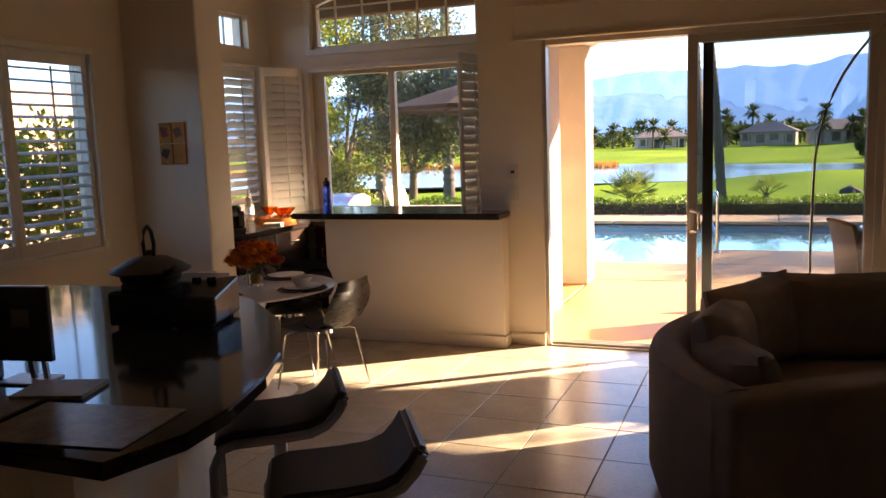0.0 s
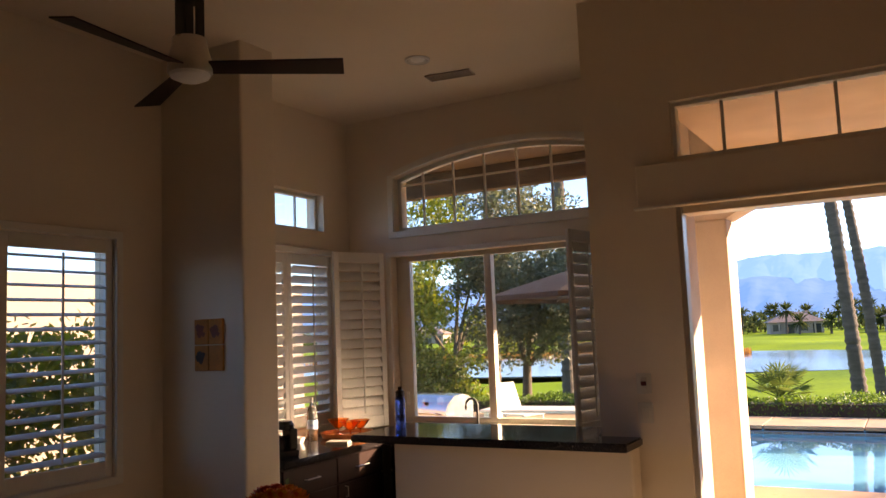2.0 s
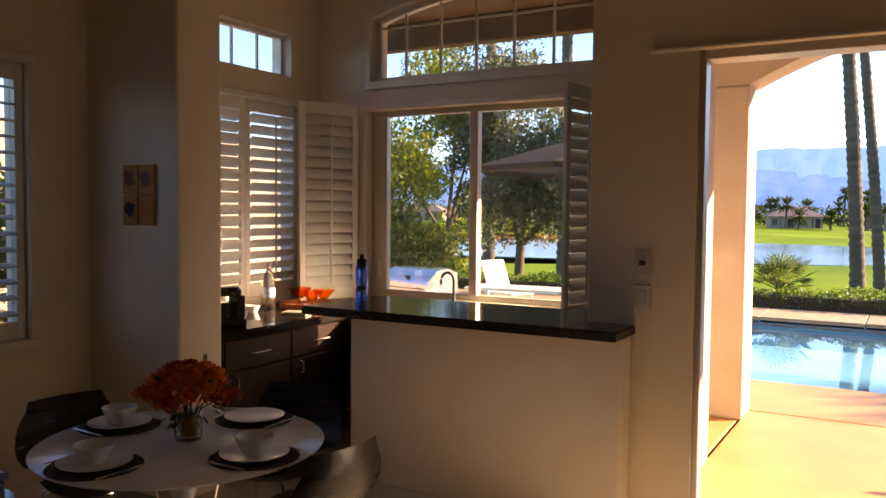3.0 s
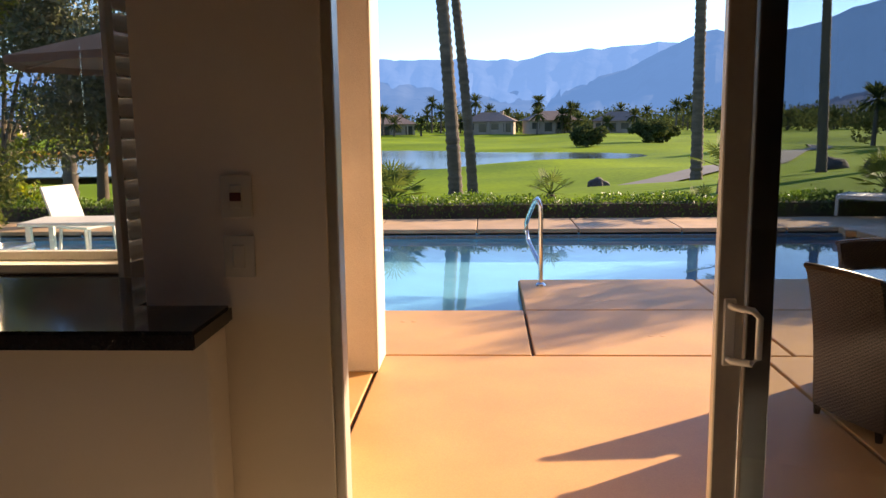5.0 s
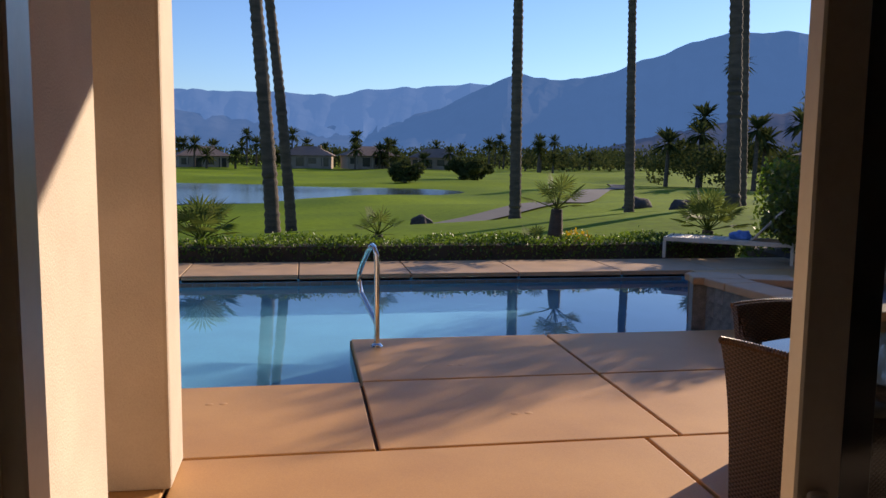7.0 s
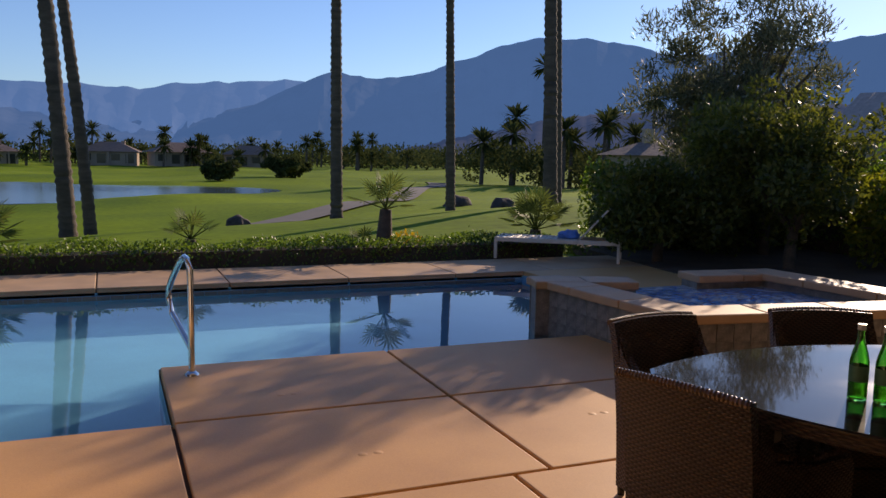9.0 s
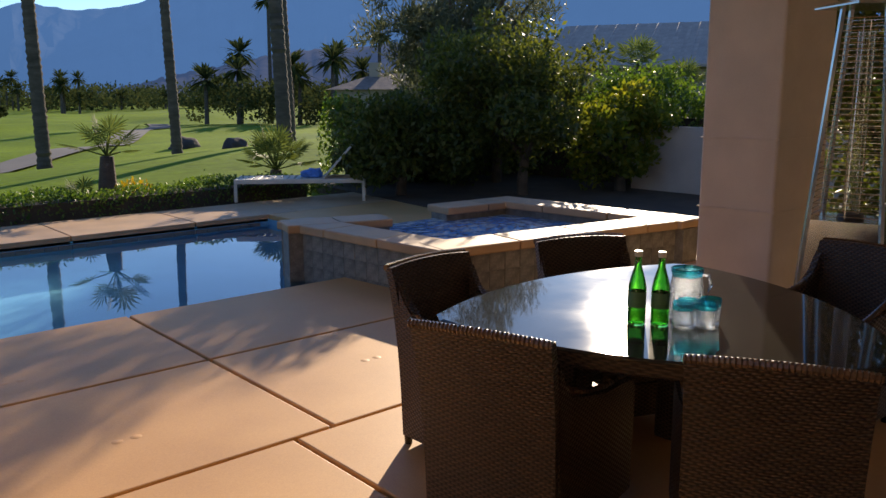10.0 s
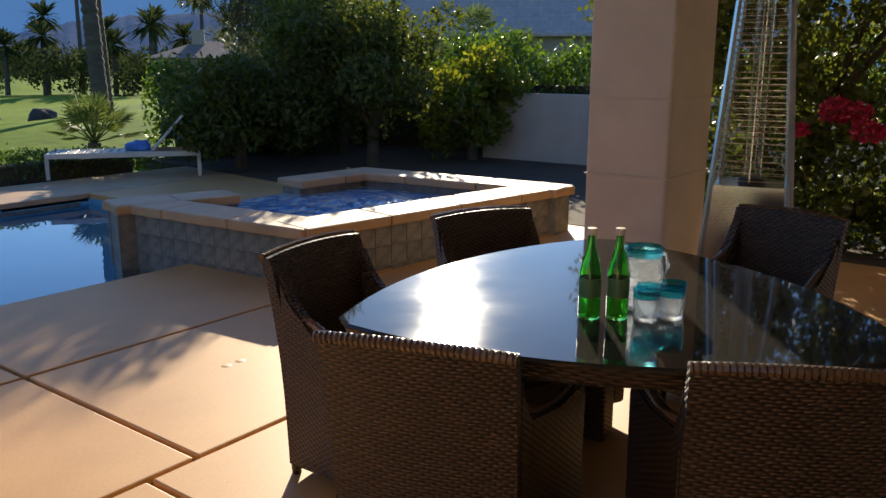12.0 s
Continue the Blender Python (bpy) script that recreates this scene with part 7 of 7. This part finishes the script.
def ridge(name, dist, profile, material, seed, label, rough=0.35):
    """A mountain range at a distance; profile: azimuth and elevation in degrees."""
    bm = bmesh.new()
    az = np.linspace(profile[0][0], profile[-1][0], 420)
    el = np.interp(az, [p[0] for p in profile], [p[1] for p in profile])
    rows = []
    for a, e in zip(az, el):
        n1 = noise.fractal(Vector((a * 0.55, seed, 0)), 1.0, 2.0, 5)
        e2 = max(0.2, e + rough * n1)
        col = []
        for j, (fd, fh) in enumerate(((0.62, 0.0), (0.68, 0.10), (0.75, 0.26), (0.82, 0.46), (0.89, 0.68), (0.95, 0.88), (1.0, 1.0), (1.12, 0.0))):
            wob = 0.10 * noise.fractal(Vector((a * 0.9, j * 0.8, seed)), 1.0, 2.0, 4) * (1 if 0 < j < 6 else 0)
            r = dist * fd
            h = dist * math.tan(radians(e2)) * max(0, fh + wob)
            col.append(bm.verts.new((r * math.sin(radians(a)), r * math.cos(radians(a)), h - 5)))
        rows.append(col)
    for a, b in zip(rows, rows[1:]):
        for j in range(7):
            bm.faces.new((a[j], b[j], b[j + 1], a[j + 1]))
    setting(name, bm, material, label, "mountain", True)


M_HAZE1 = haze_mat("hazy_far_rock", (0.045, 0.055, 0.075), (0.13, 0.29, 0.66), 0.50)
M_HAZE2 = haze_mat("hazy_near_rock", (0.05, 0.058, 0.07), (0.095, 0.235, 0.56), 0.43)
M_HAZE3 = haze_mat("hazy_foothill_rock", (0.06, 0.06, 0.07), (0.09, 0.16, 0.36), 0.26)
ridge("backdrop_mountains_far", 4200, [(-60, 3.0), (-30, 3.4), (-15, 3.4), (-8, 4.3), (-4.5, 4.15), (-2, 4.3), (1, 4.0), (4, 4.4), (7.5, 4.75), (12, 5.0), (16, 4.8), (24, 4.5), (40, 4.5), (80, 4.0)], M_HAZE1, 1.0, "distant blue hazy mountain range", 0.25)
ridge("backdrop_mountains", 3600, [(-60, 2.2), (-25, 2.0), (-9, 2.9), (-5, 2.6), (-1, 2.2), (4, 2.0), (9, 3.2), (12.5, 4.8), (15, 5.8), (17, 5.3), (19.3, 5.4), (22.4, 6.2), (25.5, 7.4), (28.5, 8.2), (33.4, 8.0), (38, 7.0), (44, 7.2), (50, 8.0), (60, 7.5), (90, 6.0)], M_HAZE2, 2.0, "blue hazy mountain range with a pointed peak", 0.22)
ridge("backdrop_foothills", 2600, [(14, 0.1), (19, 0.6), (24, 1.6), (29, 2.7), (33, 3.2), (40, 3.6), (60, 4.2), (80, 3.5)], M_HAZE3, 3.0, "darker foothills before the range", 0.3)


# ---- side garden seen through the bar window ----
def grill(x, y, rz):
    g = thing("barbecue_grill", x, y, DECK, rz, "stainless steel barbecue grill in the side garden", "grill")
    part("cart", boxed(-0.55, -0.28, 0.08, 0.55, 0.28, 0.55, 0.01, 2), M_STEEL, g)
    bm = bmesh.new()
    prof = [(-0.28, 0.56), (-0.30, 0.66), (-0.24, 0.82), (-0.10, 0.93), (0.10, 0.95), (0.27, 0.88), (0.28, 0.56)]
    a = [bm.verts.new((-0.42, y_, z_)) for y_, z_ in prof]
    b = [bm.verts.new((0.42, y_, z_)) for y_, z_ in prof]
    bm.faces.new(a)
    bm.faces.new(b[::-1])
    for i in range(len(prof)):
        bm.faces.new((a[i], a[(i + 1) % 7], b[(i + 1) % 7], b[i]))
    bmesh.ops.recalc_face_normals(bm, faces=bm.faces[:])
    h = part("hood", bm, M_STEEL, g, "", True)
    part("handle", tubed([(-0.3, -0.29, 0.70), (-0.3, -0.34, 0.72), (0.3, -0.34, 0.72), (0.3, -0.29, 0.70)], 0.014, 8), M_CHROME, h)
    part("gauge", lathe([(0, 0), (0.04, 0), (0.04, 0.012), (0, 0.014)], 16, (0, -0.235, 0.84)), M_BLACK, h)
    for sx in (-1, 1):
        part("side_shelf", boxed(sx * 0.56 if sx > 0 else -0.86, -0.25, 0.53, 0.86 if sx > 0 else -0.56, 0.25, 0.57, 0.006), M_STEEL, g)
    part("panel", boxed(-0.5, -0.294, 0.44, 0.5, -0.281, 0.55, 0.004), M_PANEL_LIT, g, "orange-lit control panel")
    for k in range(4):
        part("knob", lathe([(0, 0), (0.025, 0), (0.02, 0.025), (0, 0.026)], 12, (-0.36 + 0.24 * k, 0, 0)), M_BLACK, g).matrix_basis = pose(0, -0.295, 0.49, 90, 0, 0)
    for sx in (-1, 1):
        for sy in (-1, 1):
            part("wheel", lathe([(0, -0.02), (0.05, -0.02), (0.05, 0.02), (0, 0.02)], 14), M_BLACK, g).matrix_basis = pose(sx * 0.48, sy * 0.22, 0.05, 90, 0, 0)


grill(-4.68, 5.1, -14)


def umbrella(x, y):
    u = thing("patio_umbrella", x, y, DECK, 0, "open taupe canvas patio umbrella", "umbrella")
    part("pole", tubed([(0, 0, 0), (0, 0, 2.62)], 0.024, 10), M_DARKFRAME, u)
    part("base", lathe([(0, 0), (0.28, 0), (0.28, 0.06), (0.06, 0.09), (0, 0.09)], 24), M_DARKFRAME, u)
    bm = bmesh.new()
    n = 8
    top = bm.verts.new((0, 0, 2.62))
    rim = [bm.verts.new((1.55 * math.cos(2 * math.pi * i / n), 1.55 * math.sin(2 * math.pi * i / n), 2.20)) for i in range(n)]
    mid_ = [bm.verts.new((0.78 * math.cos(2 * math.pi * i / n), 0.78 * math.sin(2 * math.pi * i / n), 2.42)) for i in range(n)]
    val = [bm.verts.new((1.56 * math.cos(2 * math.pi * i / n), 1.56 * math.sin(2 * math.pi * i / n), 2.14)) for i in range(n)]
    for i in range(n):
        j = (i + 1) % n
        bm.faces.new((top, mid_[i], mid_[j]))
        bm.faces.new((mid_[i], rim[i], rim[j], mid_[j]))
        bm.faces.new((rim[i], val[i], val[j], rim[j]))
    bmesh.ops.solidify(bm, geom=bm.faces[:], thickness=0.006)
    c = part("canopy", bm, M_UMB, u)
    for i in range(n):
        part("rib", tubed([(0, 0, 2.56), (1.53 * math.cos(2 * math.pi * i / n), 1.53 * math.sin(2 * math.pi * i / n), 2.17)], 0.008, 5), M_DARKFRAME, u)


umbrella(-2.22, 5.2)


def garden_chair(x, y, rz):
    c = thing("garden_chair", x, y, DECK, rz, "white garden chair with a slanted back", "chair")
    bm = boxed(-0.25, -0.25, 0.40, 0.25, 0.25, 0.43, 0.008)
    part("seat", bm, M_LOUNGE, c)
    part("backrest", boxed(-0.25, 0, 0, 0.25, 0.03, 0.55, 0.008), M_LOUNGE, c).matrix_basis = pose(0, 0.25, 0.40, -22, 0, 0)
    for sx in (-1, 1):
        for sy in (-1, 1):
            part("leg", bar(bmesh.new(), (sx * 0.22, sy * 0.2, 0.40), (sx * 0.24, sy * 0.24, 0), 0.03, 0.03), M_LOUNGE, c)


garden_chair(-4.52, 7.6, 70)
gt = thing("garden_table", -3.9, 7.0, DECK, 4, "long white-topped garden table outside the bar window", "table")
part("tabletop", boxed(-0.95, -0.35, 0.53, 0.95, 0.35, 0.57, 0.008), M_LOUNGE, gt)
for sx in (-1, 1):
    for sy in (-1, 1):
        part("leg", boxed(sx * 0.85 - 0.03, sy * 0.28 - 0.03, 0, sx * 0.85 + 0.03, sy * 0.28 + 0.03, 0.53, 0.004), M_LOUNGE, gt)
tree("mesquite_tree", -6.9, 13.0, -0.2, 1.2, 0, (0, 0, 3.3), (1.7, 1.4, 2.45), 74, 0.55, 24000, 0.12, 0.05, M_OLIVE, "dense dark garden tree beyond the bar window", 51, 0.2, 8, 0.35, 0.11)
tree("garden_tree", -4.9, 12.6, -0.2, 1.5, 0, (0.1, 0, 2.75), (1.6, 1.2, 1.15), 44, 0.48, 13000, 0.13, 0.04, M_OLIVE, "airy leaning garden tree beyond the bar window", 52, 0.3, 8, 0.35, 0.10)
tree("garden_tree", -9.2, 13.6, -0.2, 1.2, 0, (0, 0, 3.2), (1.5, 1.3, 2.8), 46, 0.5, 12000, 0.12, 0.055, M_LEAF_SUNLIT, "sunlit yellow-leaved tree in the side garden", 57, 0, 7, 0.4, 0.10)
tree("garden_shrub", -8.2, 9.5, -0.1, 0.6, 0, (0, 0, 1.9), (1.2, 1.2, 1.7), 40, 0.5, 9500, 0.10, 0.055, M_LEAF_SUNLIT, "sunlit yellow-leaved shrub in the side garden", 53, 0, 6, 0.4)
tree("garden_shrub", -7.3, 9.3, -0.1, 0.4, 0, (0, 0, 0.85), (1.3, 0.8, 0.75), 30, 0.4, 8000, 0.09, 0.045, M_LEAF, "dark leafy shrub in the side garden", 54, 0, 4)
tree("orange_tree", -5.9, -1.9, -0.1, 0.6, 0, (0, 0, 1.45), (0.9, 1.7, 1.05), 46, 0.45, 15000, 0.10, 0.055, M_LEAF_SUNLIT, "sunlit orange tree outside the shuttered window", 55, 0, 5)
tree("garden_shrub", -5.8, 0.9, -0.1, 0.4, 0, (0, 0, 1.1), (0.9, 1.2, 0.9), 30, 0.42, 7000, 0.10, 0.055, M_LEAF_SUNLIT, "sunlit shrub outside the nook window", 56, 0, 5)
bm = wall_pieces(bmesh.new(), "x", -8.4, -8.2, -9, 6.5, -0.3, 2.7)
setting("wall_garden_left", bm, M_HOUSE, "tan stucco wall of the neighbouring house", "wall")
for i in range(3):
    o = thing("orange", -5.25 + 0.05 * i, -1.5 - 0.45 * i, 1.30 + 0.12 * i, 0, "ripe orange hanging in the tree", "fruit", "oranges")
    bm = bmesh.new()
    bmesh.ops.create_icosphere(bm, subdivisions=2, radius=0.04)
    part("peel", bm, mat("orange_peel", (0.75, 0.28, 0.02), 0.5, vary=0.05) if i == 0 else bpy.data.materials["orange_peel"], o, "", True)

# ---- floor tiles ----
TS, TX0, TY0 = 0.452, 0.433, -1.79 + 2 * 0.452
fl = setting("floor", boxed(LEFT, BACK, -0.05, RIGHT, 0.0, -0.004), M_GROUT, "square beige ceramic tile floor with dark grout", "floor")
nf = setting("floor_nook", boxed(NOOK_L, 0.0, -0.05, NOOK_R, NOOK_B, -0.004), M_TILE, "beige tile floor of the bar nook", "floor")
tile_me = None
rest = bmesh.new()
for i in range(-10, 15):
    for j in range(-21, 4):
        x0, y0 = TX0 + TS * i, TY0 + TS * j
        x1, y1 = x0 + TS, y0 + TS
        xa, xb, ya, yb = max(x0, LEFT), min(x1, RIGHT), max(y0, BACK), min(y1, 0.0)
        if xb - xa < 0.02 or yb - ya < 0.02:
            continue
        whole = xb - xa > TS - 0.01 and yb - ya > TS - 0.01
        if whole and -2.9 < x0 < 1.6 and y0 > -3.6:
            if tile_me is None:
                ob = part("tile", boxed(0.003, 0.003, -0.01, TS - 0.003, TS - 0.003, 0.0, 0.002), M_TILE, fl)
                tile_me = ob.data
            else:
                ob = new("tile", tile_me)
                ob.parent = fl
            ob.matrix_basis = pose(x0, y0, 0.0005 * math.sin(7 * i + 3 * j))
        else:
            box(rest, xa + 0.003, ya + 0.003, -0.01, xb - 0.003, yb - 0.003, 0.0)
tagged(part("tiles", rest, M_TILE, fl), "", "", "", "stuff")
